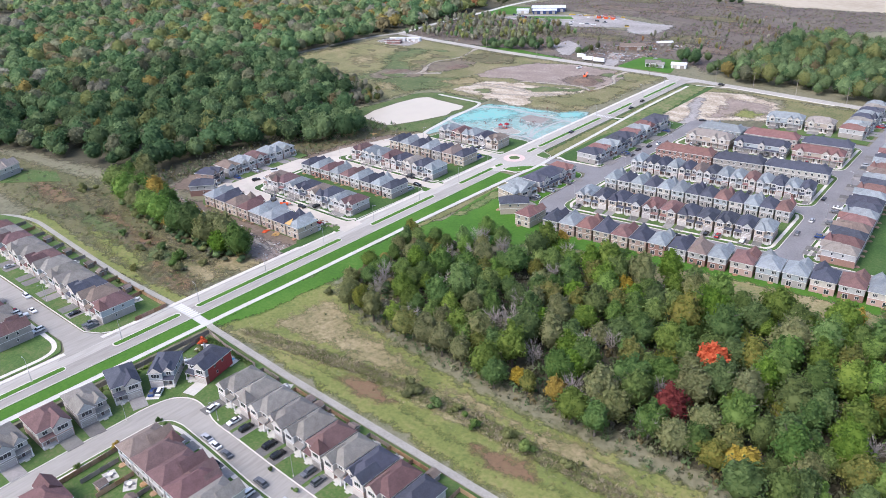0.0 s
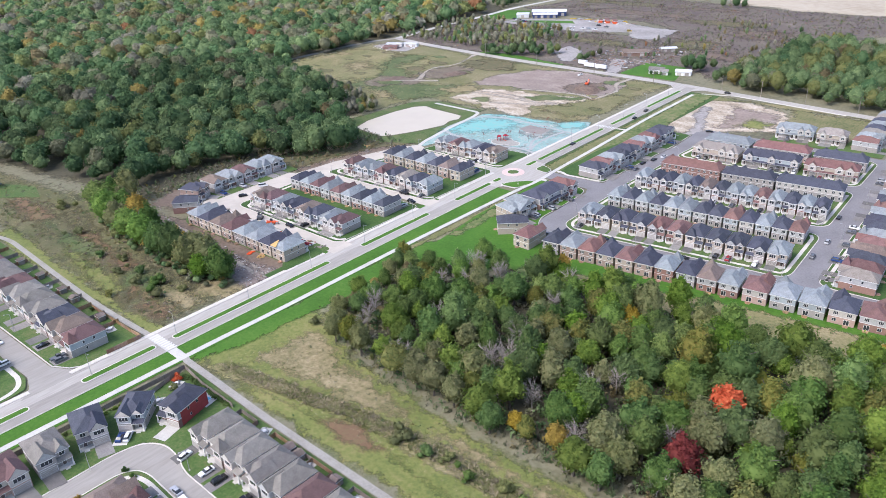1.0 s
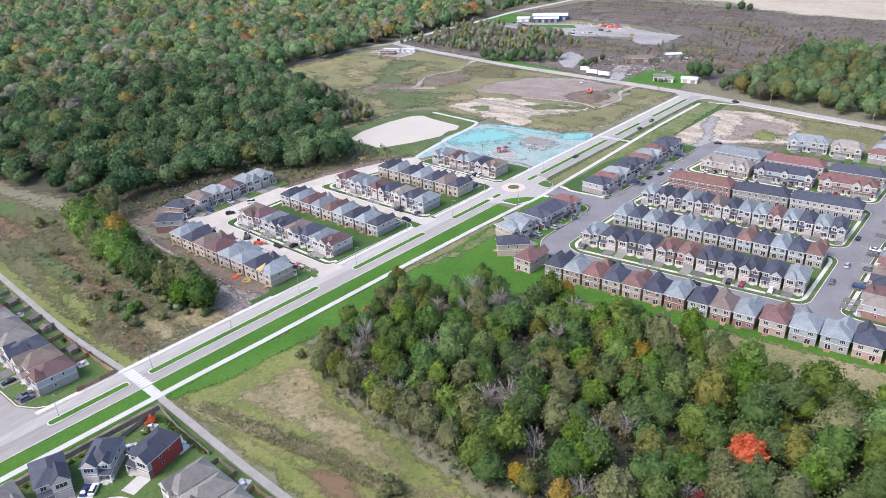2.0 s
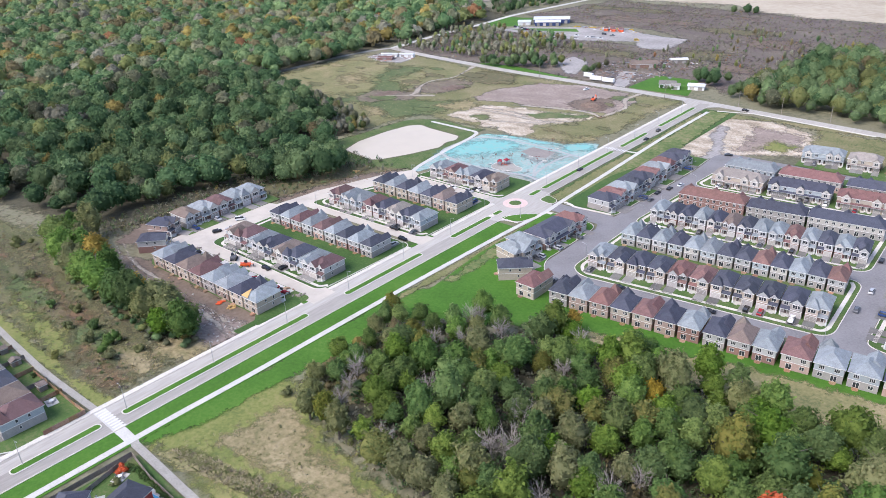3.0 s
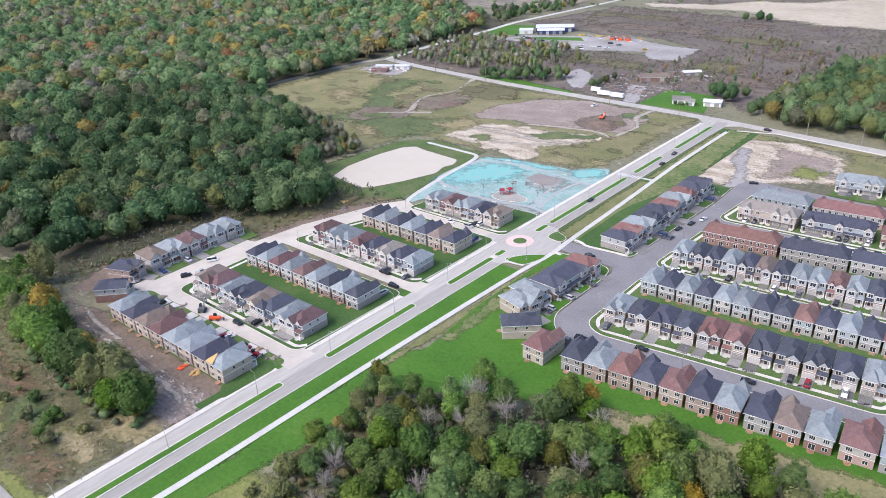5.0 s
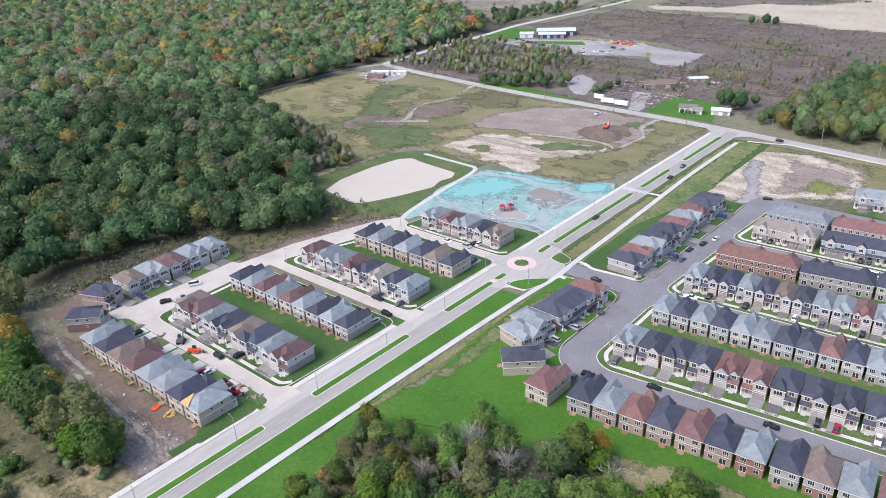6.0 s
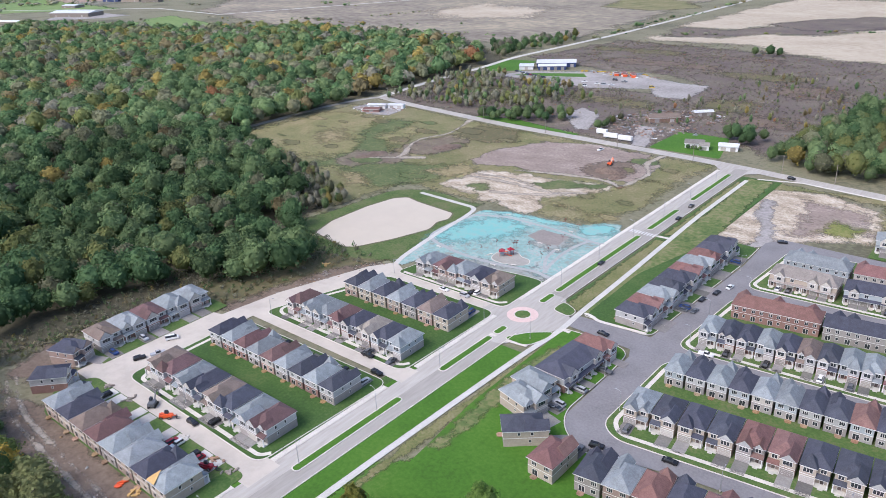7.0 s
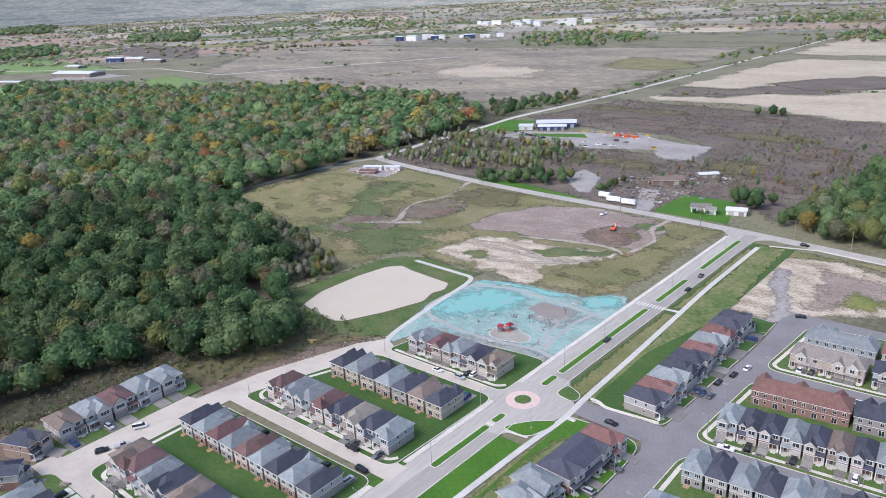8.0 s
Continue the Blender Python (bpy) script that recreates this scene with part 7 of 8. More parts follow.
def utility_pole(x, y, turn, h=11.5):
    p = thing("utility_pole", pose(x, y, -0.3, 0, 0, turn), "weathered wooden utility pole beside a country road", "utility pole", "utility poles")
    part("post", shared("upost", lambda: Shape().tube((0, 0, 0), (0, 0, h), 0.19, 0.12, 7).mesh("post", [M["greywood"]])), p)
    part("crossarm", shared("uarm", lambda: Shape().box(-1.3, 1.3, -0.07, 0.07, h - 0.9, h - 0.7).mesh("crossarm", [M["greywood"]])), p)


POLES = [(-320, 258), (-260, 247), (-200, 240.5), (-140, 235.5), (-80, 231.2), (-25, 227), (28, 231), (58, 228), (90, 223.5), (125, 219), (165, 213)]
for i, (x, y) in enumerate(POLES):
    utility_pole(x, y, 82)
for (ax, ay), (cx, cy) in zip(POLES[6:], POLES[7:]):
    for off in (-1.1, 0, 1.1):
        s, prev = Shape(), None
        for k in range(7):
            u = k / 6
            q = (ax + (cx - ax) * u, ay + (cy - ay) * u + off, 10.6 - 3.2 * u * (1 - u))
            if prev:
                s.tube(prev, q, 0.025, 0.025, 3)
            prev = q
        tagged(new("power_cable", s.mesh("power_cable", [M["darksteel"]])), "thin dark cable hanging between two poles", "cable", "overhead cables")


def fence(pts, key="wood", h=1.8, label="cedar board fence between gardens", group="garden fences"):
    """Board panels between square posts."""
    f = thing("fence", pose(pts[0][0], pts[0][1], 0.1), label, "fence", group)
    ox, oy = pts[0]
    for (ax, ay), (cx, cy) in zip(pts, pts[1:]):
        n = max(1, round(math.hypot(cx - ax, cy - ay) / 2.6))
        l, a = math.hypot(cx - ax, cy - ay) / n, math.degrees(math.atan2(cy - ay, cx - ax))
        for i in range(n):
            x, y = ax + (cx - ax) * (i + 0.5) / n - ox, ay + (cy - ay) * (i + 0.5) / n - oy

            def panel():
                k, line = 8, []
                for j in range(k):
                    for q, y in ((0.0, 0.006), (0.03, 0.025), (0.97, 0.025), (1.0, 0.006)):
                        line.append((-l / 2 + (j + q) * l / k, y))
                line += [(px, -py) for px, py in line[::-1]]
                n = len(line)
                me = bpy.data.meshes.new("panel")
                me.from_pydata([(px, py, z) for z in (0.05, h) for px, py in line], [], [(j, (j + 1) % n, n + (j + 1) % n, n + j) for j in range(n)] + [tuple(range(n, 2 * n))])
                me.materials.append(M[key])
                return me
            part("panel", shared(("panel", round(l, 1), key, h), panel), f, pose(x, y, 0, 0, 0, a))
            part("post", shared(("fpost", key, h), lambda: Shape().box(-0.07, 0.07, -0.07, 0.07, 0, h + 0.1).mesh("post", [M[key]])), f, pose(ax + (cx - ax) * i / n - ox, ay + (cy - ay) * i / n - oy, 0))
    return f


GREY = "weathered grey board fence between gardens"
fence([(16.5, -224), (15.5, -250), (15, -282), (14.5, -318)], "greywood", 1.9, "weathered grey board fence along the boulevard path")
for y in (-306, -294.5, -282.5, -270):
    fence([(15, y), (19, y)], "greywood", 1.7, GREY)
fence([(16.5, -224), (30, -226), (48, -227)], "greywood", 1.8, GREY)
fence([(16.5, -258), (20, -256)], "greywood", 1.7, GREY)
fence([(20.5, -241), (17, -226)], "greywood", 1.7, GREY)
for i in range(11):
    x = 52.5 + 8.85 * i
    y = -226.8 - (x - 50) * 0.038
    fence([(x, y - 5.2 - 0.01 * i), (x, y)], "wood" if i % 3 else "greywood", 1.7, "cedar board fence between gardens" if i % 3 else GREY)
    if i % 4 != 1:
        fence([(x, y), (x + 8.85, y - 0.33)], "wood" if i % 3 else "greywood", 1.7, "cedar board fence at the end of a garden" if i % 3 else GREY)
for i in range(12):
    x = -148.9 + 10.57 * i
    y = -221.5 + (0.02 * (-x) if x < -60 else 1.0 * 0)
    fence([(x, -228 - 0.02 * (x + 170)), (x, y)], "wood" if i % 2 else "greywood", 1.7, "cedar board fence between gardens" if i % 2 else GREY)
fence([(-21, -222.8), (-14.6, -222.6), (-14.8, -236)], "wood", 1.8, "cedar board fence round a corner garden")
fence([(-52, -222.4), (-21, -222.8)], "wood", 1.7, "cedar board fence at the end of a garden")
for i in range(6):
    x = 54.5 + 8.82 * i
    fence([(x, -281.4 - 0.3 * i), (x, -293)], "wood" if i % 2 else "greywood", 1.7, "cedar board fence between gardens" if i % 2 else GREY)
fence([(49.5, -270), (50, -300)], "wood", 1.7, "cedar board fence along a side street")


def shed(x, y, turn, roof="roof_brown", w=3.2, d=2.6):
    s = thing("garden_shed", pose(x, y, 0.1, 0, 0, turn), "small wooden garden shed with a shingle roof", "shed", "garden sheds")
    part("wall", shared("shedwalls", lambda: Shape().box(-w / 2, w / 2, -d / 2, d / 2, 0, 2.1).mesh("wall", [M["greywood"]])), s)
    part("roof", shared(("shedroof", roof), lambda: Shape().hip(-w / 2 - 0.2, w / 2 + 0.2, -d / 2 - 0.2, d / 2 + 0.2, 2.15, 0.9, gable_y0=True, gable_y1=True).mesh("roof", [M[roof], M["trim"]])), s)
    part("shed_door", shared("sheddoor", lambda: Shape().box(-0.5, 0.5, -d / 2 - 0.04, -d / 2, 0, 1.9).mesh("shed_door", [M["wood"]])), s)


for x, y, t in ((79, -229.5, 0), (83.5, -229.8, 0), (132, -231, 0), (100, -230.5, 90), (61, -290, 0), (73, -288, 90), (90, -290, 0), (-75, -223.5, 0), (-63, -224, 90), (-96, -223, 0), (-118, -222, 0), (-40, -225, 0)):
    shed(x, y, t)


def pool(x, y, turn, w=4.5, l=3.0):
    p = thing("swimming_pool", pose(x, y, 0.13, 0, 0, turn), "small blue garden pool with a pale deck", "pool")
    part("deck", Shape().box(-w * 0.9, w * 0.9, -l, l, 0, 0.1).mesh("deck", [M["concrete"]]), p)
    part("basin", Shape().box(-w / 2, w / 2, -l / 2, l / 2, 0.1, 0.16).mesh("basin", [M["trim"]]), p)
    part("water", Shape().box(-w / 2 + 0.2, w / 2 - 0.2, -l / 2 + 0.2, l / 2 - 0.2, 0.16, 0.18).mesh("water", [plain("pool_water", (0.12, 0.42, 0.62), 0.1)]), p)


pool(36.5, -230.0, 10)


def garden_set(x, y, seed):
    rg = np.random.default_rng(seed)
    g = thing("garden_furniture", pose(x, y, 0.13, 0, 0, rg.uniform(0, 180)), "pale garden table with chairs on a small patio", "garden furniture", "garden furniture")
    part("patio", shared("patio", lambda: Shape().box(-2.2, 2.2, -1.8, 1.8, -0.05, 0.05).mesh("patio", [M["path"]])), g)
    part("table", shared("gtable", lambda: Shape().tube((0, 0, 0.05), (0, 0, 0.72), 0.08, 0.08, 6).tube((0, 0, 0.7), (0, 0, 0.76), 0.75, 0.75, 14).mesh("table", [M["trim"]])), g)
    for i in range(4):
        part("chair", shared("gchair", lambda: Shape().box(-0.25, 0.25, -0.25, 0.25, 0.4, 0.47).box(-0.25, 0.25, 0.2, 0.26, 0.45, 0.95).box(-0.25, -0.2, -0.25, 0.25, 0, 0.4).box(0.2, 0.25, -0.25, 0.25, 0, 0.4).mesh("chair", [M["steel"]])), g, pose(0, 0, 0.05, 0, 0, i * 90) @ pose(0, 1.15, 0))


for i, (x, y) in enumerate(((66, -228.5), (88, -230), (109, -231), (118, -231.5), (58, -286), (66, -284.5), (84, -286), (22, -231), (25.5, -240), (-85, -225), (-30, -226.5), (-108, -224), (13.5 + 4, -301), (18.5, -276))):
    garden_set(x, y, i)


def shrub(x, y, s, key, seed, label="rounded green shrub in a garden", group="garden shrubs"):
    b = thing("shrub", pose(x, y, 0.1 if group == "garden shrubs" else -0.25, 0, 0, seed * 37), label, "shrub", group)
    b.scale = (s, s, s)

    def make():
        rg = np.random.default_rng(seed % 4)
        c = np.stack([rg.normal(scale=0.55, size=9), rg.normal(scale=0.55, size=9), rg.uniform(0.2, 1.1, 9)], 1)
        r = rg.uniform(0.4, 0.7, 9)
        v, f = leaf_cloud(c, r, 220, 0.16, rg)
        cv, cf = core(c, r, rg)
        return poly_mesh("leaves", [(cv, cf, 0), (v, f, 0)], [M[key]])
    part("foliage", shared(("shrub", seed % 4, key), make), b)


for i in range(34):
    r = np.random.default_rng(7700 + i)
    x = 50 + i * 5.2
    if i < 10:
        shrub(17.6, -246 - i * 2.6, 0.8, "leaf", i, "clipped green hedge plant along a fence")
    shrub(20 + i * 0.9, -226.5 - 0.03 * i, 0.75, "leaf_dark", i, "dark green hedge plant along a footpath") if i < 30 else None
for i, (x, y, s, key) in enumerate(((20, -228.5, 1.6, "leaf_orange"), (24, -233, 1.5, "leaf_olive"), (27, -244, 1.3, "leaf"), (23, -246, 1.5, "leaf_olive"), (47, -264.5, 1.0, "leaf_dark"), (51.5, -264, 1.0, "leaf_dark"), (56, -265.5, 0.8, "leaf"), (47.5, -279, 1.1, "leaf_gold"), (47.5, -290, 1.0, "leaf"), (93, -256.5, 0.8, "leaf"), (105, -257.5, 0.8, "leaf"), (125, -258, 0.9, "leaf_lime"), (-100, -222.5, 1.0, "leaf_dark"), (-50, -223.5, 1.0, "leaf_dark"), (-65, -222.8, 1.0, "leaf"))):
    shrub(x, y, s, key, i, {"leaf_orange": "bright red garden shrub by a fence", "leaf_gold": "yellow garden shrub by the street"}.get(key, "rounded green shrub in a garden"))

# shrubs of the open ground
MS = "shrubs of the meadow"
for i, (x, y, s, key) in enumerate(((101, -203.5, 3.2, "leaf_olive"), (112, -206, 2.2, "leaf"), (118, -204, 1.6, "leaf_olive"), (127, -205.5, 2.0, "leaf"), (138, -204.5, 2.2, "leaf_olive"), (146, -206, 2.4, "leaf"), (160, -204, 2.0, "leaf_olive"), (-48, -197, 3.0, "leaf_dark"), (-56, -199, 2.6, "leaf_olive"), (-64, -194, 2.4, "leaf_dark"), (-40, -201, 2.6, "leaf_olive"), (-72, -199, 2.0, "leaf_olive"), (-84, -192, 2.2, "leaf_olive"), (-95, -196, 2.0, "leaf"), (-56, -213, 1.6, "leaf_lime"), (-130, -190, 2.4, "leaf_olive"), (-34, -192, 2.0, "leaf_olive"), (-110, -180, 2.6, "leaf_olive"), (30, -176, 1.8, "leaf_olive"), (-168, -178, 3.0, "leaf_olive"))):
    shrub(x, y, s, key, i, "wild %s shrub in a weedy meadow" % ("dark green" if key == "leaf_dark" else "green" if key == "leaf" else "olive"), MS)

# ---- park ----
def play_frame(x, y, turn):
    p = thing("climbing_frame", pose(x, y, -0.03, 0, 0, turn), "red climbing frame with a slide on a playground", "playground equipment")
    for q in ((-1, -1), (1, -1), (1, 1), (-1, 1)):
        part("post", shared("cfpost", lambda: Shape().tube((0, 0, 0), (0, 0, 2.9), 0.09, 0.09, 6).mesh("post", [M["car_red"]])), p, pose(q[0], q[1], 0))
    part("platform", Shape().box(-1.1, 1.1, -1.1, 1.1, 1.3, 1.42).mesh("platform", [M["steel"]]), p)
    part("roof", Shape().hip(-1.4, 1.4, -1.4, 1.4, 2.9, 1.0, inset=1.3).mesh("roof", [M["car_red"], M["car_red"]]), p)
    part("slide", prism([(1.1, 1.4), (4.0, 0.25), (4.6, 0.25), (4.6, 0.15), (3.9, 0.15), (1.1, 1.28)], 0.7).mesh("slide", [M["car_orange"]]), p)


play_frame(-41, 42, 30)
play_frame(-38.5, 45.5, 160)
for x, y in ((-52, 40), (-50, 50), (-42, 53), (-41, 54), (-35, 56), (-25.5, 58), (-24, 50), (-26.5, 73), (-36, 91), (-26.5, 88)):
    t = thing("young_tree", pose(x, y, -0.08, 0, 0, x * 9), "slim newly planted tree with thin red leaves", "tree", "young park trees")
    part("stem", shared("stem", lambda: Shape().tube((0, 0, 0), (0, 0, 3.2), 0.06, 0.03, 5).mesh("stem", [M["bark"]])), t)

    def tuft():
        rg = np.random.default_rng(77)
        c = np.stack([rg.normal(scale=0.45, size=7), rg.normal(scale=0.45, size=7), rg.uniform(2.0, 3.6, 7)], 1)
        v, f = leaf_cloud(c, rg.uniform(0.3, 0.55, 7), 90, 0.14, rg)
        return poly_mesh("leaves", [(v, f, 0)], [M["leaf_maroon"]])
    part("foliage", shared("tuft", tuft), t)
for x, y, t in ((-73, 33.2, -10), (-38.5, 31, 5), (-30.5, 36.2, 15), (-34, 64, 10), (-23, 61.8, 10), (-29, 84.8, -5), (-69, 87, 20), (-46.5, 39.7, 60)):
    b = thing("concrete_bench", pose(x, y, -0.05, 0, 0, t), "pale concrete bench slab beside a park path", "bench", "park benches")
    part("seat", shared("bseat", lambda: Shape().box(-1.3, 1.3, -0.35, 0.35, 0.4, 0.55).mesh("seat", [M["concrete"]])), b)
    for q in (-0.9, 0.9):
        part("leg", shared("bleg", lambda: Shape().box(-0.12, 0.12, -0.3, 0.3, 0, 0.4).mesh("leg", [M["concrete"]])), b, pose(q, 0, 0))

# ---- buildings and clutter beyond the country road ----
def barn(name, x, y, turn, w, d, h, wall, roof, label, rise=1.6, doors=3, lean=0):
    b = thing(name, pose(x, y, -0.25, 0, 0, turn), label, "building")
    part("wall", Shape().box(-w / 2, w / 2, -d / 2, d / 2, 0, h).mesh("wall", [M[wall]]), b)
    part("roof", Shape().hip(-w / 2 - 0.5, w / 2 + 0.5, -d / 2 - 0.5, d / 2 + 0.5, h + 0.2, rise, gable_y0=True, gable_y1=True, ridge="x").mesh("roof", [M[roof], M["trim"]]), b)
    part("gable", Shape().face([(-w / 2, -d / 2, h), (-w / 2, d / 2, h), (-w / 2, 0, h + rise)]).face([(w / 2, d / 2, h), (w / 2, -d / 2, h), (w / 2, 0, h + rise)]).mesh("gable", [M[wall]]), b)
    for i in range(doors):
        part("door", Shape().box(-1.6, 1.6, -d / 2 - 0.08, -d / 2, 0, min(3.4, h * 0.8)).mesh("door", [M["garage"]]), b, pose(-w / 2 + (i + 0.5) * w / max(1, doors), 0, 0))


M["metal_roof"] = surface("pale_metal_roof", [(0.55, 0.56, 0.57), (0.66, 0.67, 0.68)], 0.1, 1.0, rough=0.4, metal=0.2)
M["blue_cladding"] = surface("blue_cladding", [(0.028, 0.045, 0.12), (0.04, 0.065, 0.16)], 0.2, 2.0, rough=0.5)
M["white_cladding"] = surface("white_cladding", [(0.6, 0.6, 0.59), (0.72, 0.72, 0.71)], 0.1, 1.0, rough=0.6)
M["rust_steel"] = surface("rusted_steel", [(0.16, 0.09, 0.065), (0.25, 0.16, 0.12), (0.3, 0.22, 0.18)], 0.3, 2.0)
barn("workshop", -272, 464, 30, 40, 20, 4.6, "blue_cladding", "metal_roof", "long blue workshop with a pale metal roof", 1.8, 5)
barn("workshop", -266, 446, 30, 28, 12, 4.0, "blue_cladding", "metal_roof", "blue workshop wing with a pale metal roof", 1.4, 4)
barn("office", -292, 438, 30, 14, 14, 3.6, "white_cladding", "metal_roof", "low white office beside a workshop", 1.0, 1)
barn("bungalow", -37, 258, 20, 12, 8, 3.0, "white_cladding", "roof_ash", "white bungalow with a grey roof on a lawn", 2.0, 1)
barn("bungalow_wing", -29.5, 256, 20, 6, 7, 2.8, "white_cladding", "roof_ash", "white wing of a bungalow with a grey roof", 1.6, 1)
barn("garage", -15.5, 262, 15, 12, 7, 3.2, "white_cladding", "metal_roof", "white garage with a pale roof", 1.4, 2)
barn("farm_shed", -1400, 374, 20, 60, 14, 4, "greywood", "metal_roof", "long low farm building on the plain", 2.0, 2)
barn("farm_shed", -1292, 372, 20, 26, 12, 4, "greywood", "metal_roof", "small low farm building on the plain", 2.0, 1)
barn("old_barn", -83.4, 311, 35, 22, 11, 3.2, "rust_steel", "roof_brown", "weathered brown barn among scrap", 2.2, 2)
barn("old_shed", -64.4, 340, 40, 14, 6, 3.0, "greywood", "metal_roof", "long grey shed among scrap", 1.2, 2)
barn("site_cabin", -308, 232, 25, 16, 5, 3.0, "white_cladding", "metal_roof", "white site cabin on a gravel yard", 0.6, 2)
barn("site_cabin", -293, 240, 20, 14, 5, 3.0, "white_cladding", "metal_roof", "white site cabin on a gravel yard", 0.6, 2)
barn("site_shelter", -303, 221, 25, 14, 8, 2.4, "wall_redbrick", "roof_red", "low red site shelter on a gravel yard", 0.8, 1)
barn("farm_shed", -1388, 498, 19, 98, 40, 7, "greywood", "metal_roof", "wide pale-roofed farm shed on the plain", 3.0, 3)
barn("farm_shed", -1567, 578, 15, 40, 26, 5, "greywood", "metal_roof", "low pale farm building on the plain", 2.0, 2)
barn("farm_shed", -1545, 708, 20, 50, 22, 8, "greywood", "metal_roof", "pale farm building beside a country road", 3.0, 2)
barn("farm_shed", -1605, 693, 20, 44, 22, 9, "blue_cladding", "metal_roof", "small farm building beside a country road", 2.0, 2)
barn("farm_shed", -1477, 715, 20, 46, 18, 6, "greywood", "metal_roof", "small farm building beside a country road", 2.0, 2)
rg = np.random.default_rng(88)
for i in range(16):
    x, y = -1421 + i * 25 + rg.uniform(-10, 10), 1800 + rg.uniform(-20, 150)
    barn("factory_hall", x, y, rg.uniform(0, 30), rg.uniform(14, 36), rg.uniform(10, 22), rg.uniform(4, 13), "white_cladding", "metal_roof", "white factory hall on the far plain", 2.0, 1)
for i in range(5):
    t = thing("silo", pose(-1060 + i * 6.2, 1810, -0.3), "tall white silo of a far factory", "silo", "factory silos")
    part("barrel", shared("silo", lambda: Shape().tube((0, 0, 0), (0, 0, 21), 2.7, 2.7, 14).mesh("barrel", [M["white_cladding"]])), t)
    part("cap", shared("silocap", lambda: Shape().tube((0, 0, 21), (0, 0, 22.5), 2.7, 0.6, 14).mesh("cap", [M["white_cladding"]])), t)
for i in range(9):
    barn("factory_hall", -1240 + i * 24 + rg.uniform(-8, 8), 1270 + i * 20 + rg.uniform(-30, 30), rg.uniform(0, 40), rg.uniform(14, 34), rg.uniform(10, 22), rg.uniform(5, 12), "blue_cladding" if i % 3 == 0 else "white_cladding", "metal_roof", "small industrial hall on the far plain", 1.5, 1)


def trailer(x, y, turn, l=13.0, paint="white_cladding", label="long white box trailer parked off the road"):
    t = thing("box_trailer", pose(x, y, -0.25, 0, 0, turn), label, "trailer", "box trailers")
    part("box", shared(("tbox", l, paint), lambda: Shape().box(-l / 2, l / 2, -1.25, 1.25, 1.1, 3.9).mesh("box", [M[paint]])), t)
    part("chassis", shared(("tchas", l), lambda: Shape().box(-l / 2 + 0.4, l / 2 - 0.6, -0.5, 0.5, 0.75, 1.1).mesh("chassis", [M["darksteel"]])), t)
    for q in (-l * 0.36, -l * 0.26):
        for e in (-0.95, 0.95):
            part("wheel", wheel_mesh(), t, pose(q, e, 0.5) @ Matrix.Scale(1.5, 4))


trailer(-93.5, 247.5, 5, 10.0)
trailer(-82, 246.5, 3, 10.0)
trailer(-104, 254, 0, 8.0)
for i, (x, y, a) in enumerate(((-196, 389, 10), (-190, 402, 25), (-183, 402, 20), (-176, 403, 15), (-183, 424, 5), (-172, 421, 10), (-140, 411, 30), (-205, 405, 40))):
    car(pose(x, y, -0.2, 0, 0, a), ("white", "white", "silver", "white", "black", "grey", "yellow", "white")[i], "pickup" if i % 2 else "van", "in a gravel yard", "yard vehicles", True)
for i in range(15):
    car(pose(-291 + i * 2.9, 419 - 1.3 * i + 0.02 * i * i, -0.17, 0, 0, 60), PAINTS[i % 10], "saloon" if i % 2 else "suv", "in a car park row", "workshop car park", True)
for i in range(9):
    pile(pose(-230 + i * 7.5, 452 + i * 1.2, -0.2, 0, 0, i * 31), ("car_yellow", "steel", "car_yellow", "rust_steel", "car_white", "steel")[i % 6], "stored equipment in a gravel yard", 7, 1.8, 40 + i, "stored_equipment", "equipment")
for i in range(5):
    barn("tent_shelter", -193 + i * 4.5, 446 + (i % 2) * 6, 20, 4, 6, 2.6, "car_orange", "car_orange" if "roof_orange" in M else "roof_red", "orange-red storage shelter in a yard", 0.9, 0)
rg = np.random.default_rng(61)
for i in range(30):
    x, y = -116 + rg.uniform(0, 70), 262 + rg.uniform(0, 82)
    pile(pose(x, y, -0.2, 0, 0, rg.uniform(0, 180)), ("rust_steel", "greywood", "steel", "pit_court", "rust_steel", "car_white")[i % 6], "heap of scrap and old vehicles in the brush", 4, rg.uniform(0.6, 1.7), 200 + i, "scrap_heap", "scrap")
for i in range(14):
    pile(pose(-322 + rg.uniform(0, 40), 214 + rg.uniform(0, 28), -0.15, 0, 0, i * 50), ("car_white", "car_orange", "steel", "concrete")[i % 4], "small heap of site material on gravel", 5, 0.9, 300 + i, "site_heap", "pile")

# ---- shrubs and hedgerows past counting ----
LOT = [(-162, 322), (-138, 324), (-114, 268), (-118, 252), (-132, 252), (-146, 272)]
BRUSH = [(-325, 268), (-180, 262), (-60, 292), (8, 290), (30, 420), (140, 600), (0, 604), (-84, 616), (-150, 658), (-284, 640), (-322, 505), (-290, 478), (-150, 472), (-92, 440), (-92, 380), (-140, 380), (-165, 404), (-196, 380), (-300, 392), (-335, 400)]
wood("brush", BRUSH, 3.0, 0.3, 9, 1.3, None, 41, "leafless purple-brown brush with a few green bushes", np.array([0.02, 0.02, 0.1, 0.06, 0.0, 0.1, 0.16, 0.02, 0.6]), 0.1, 4.2, hole=LOT, clumpy=0.6, tone=0.22)
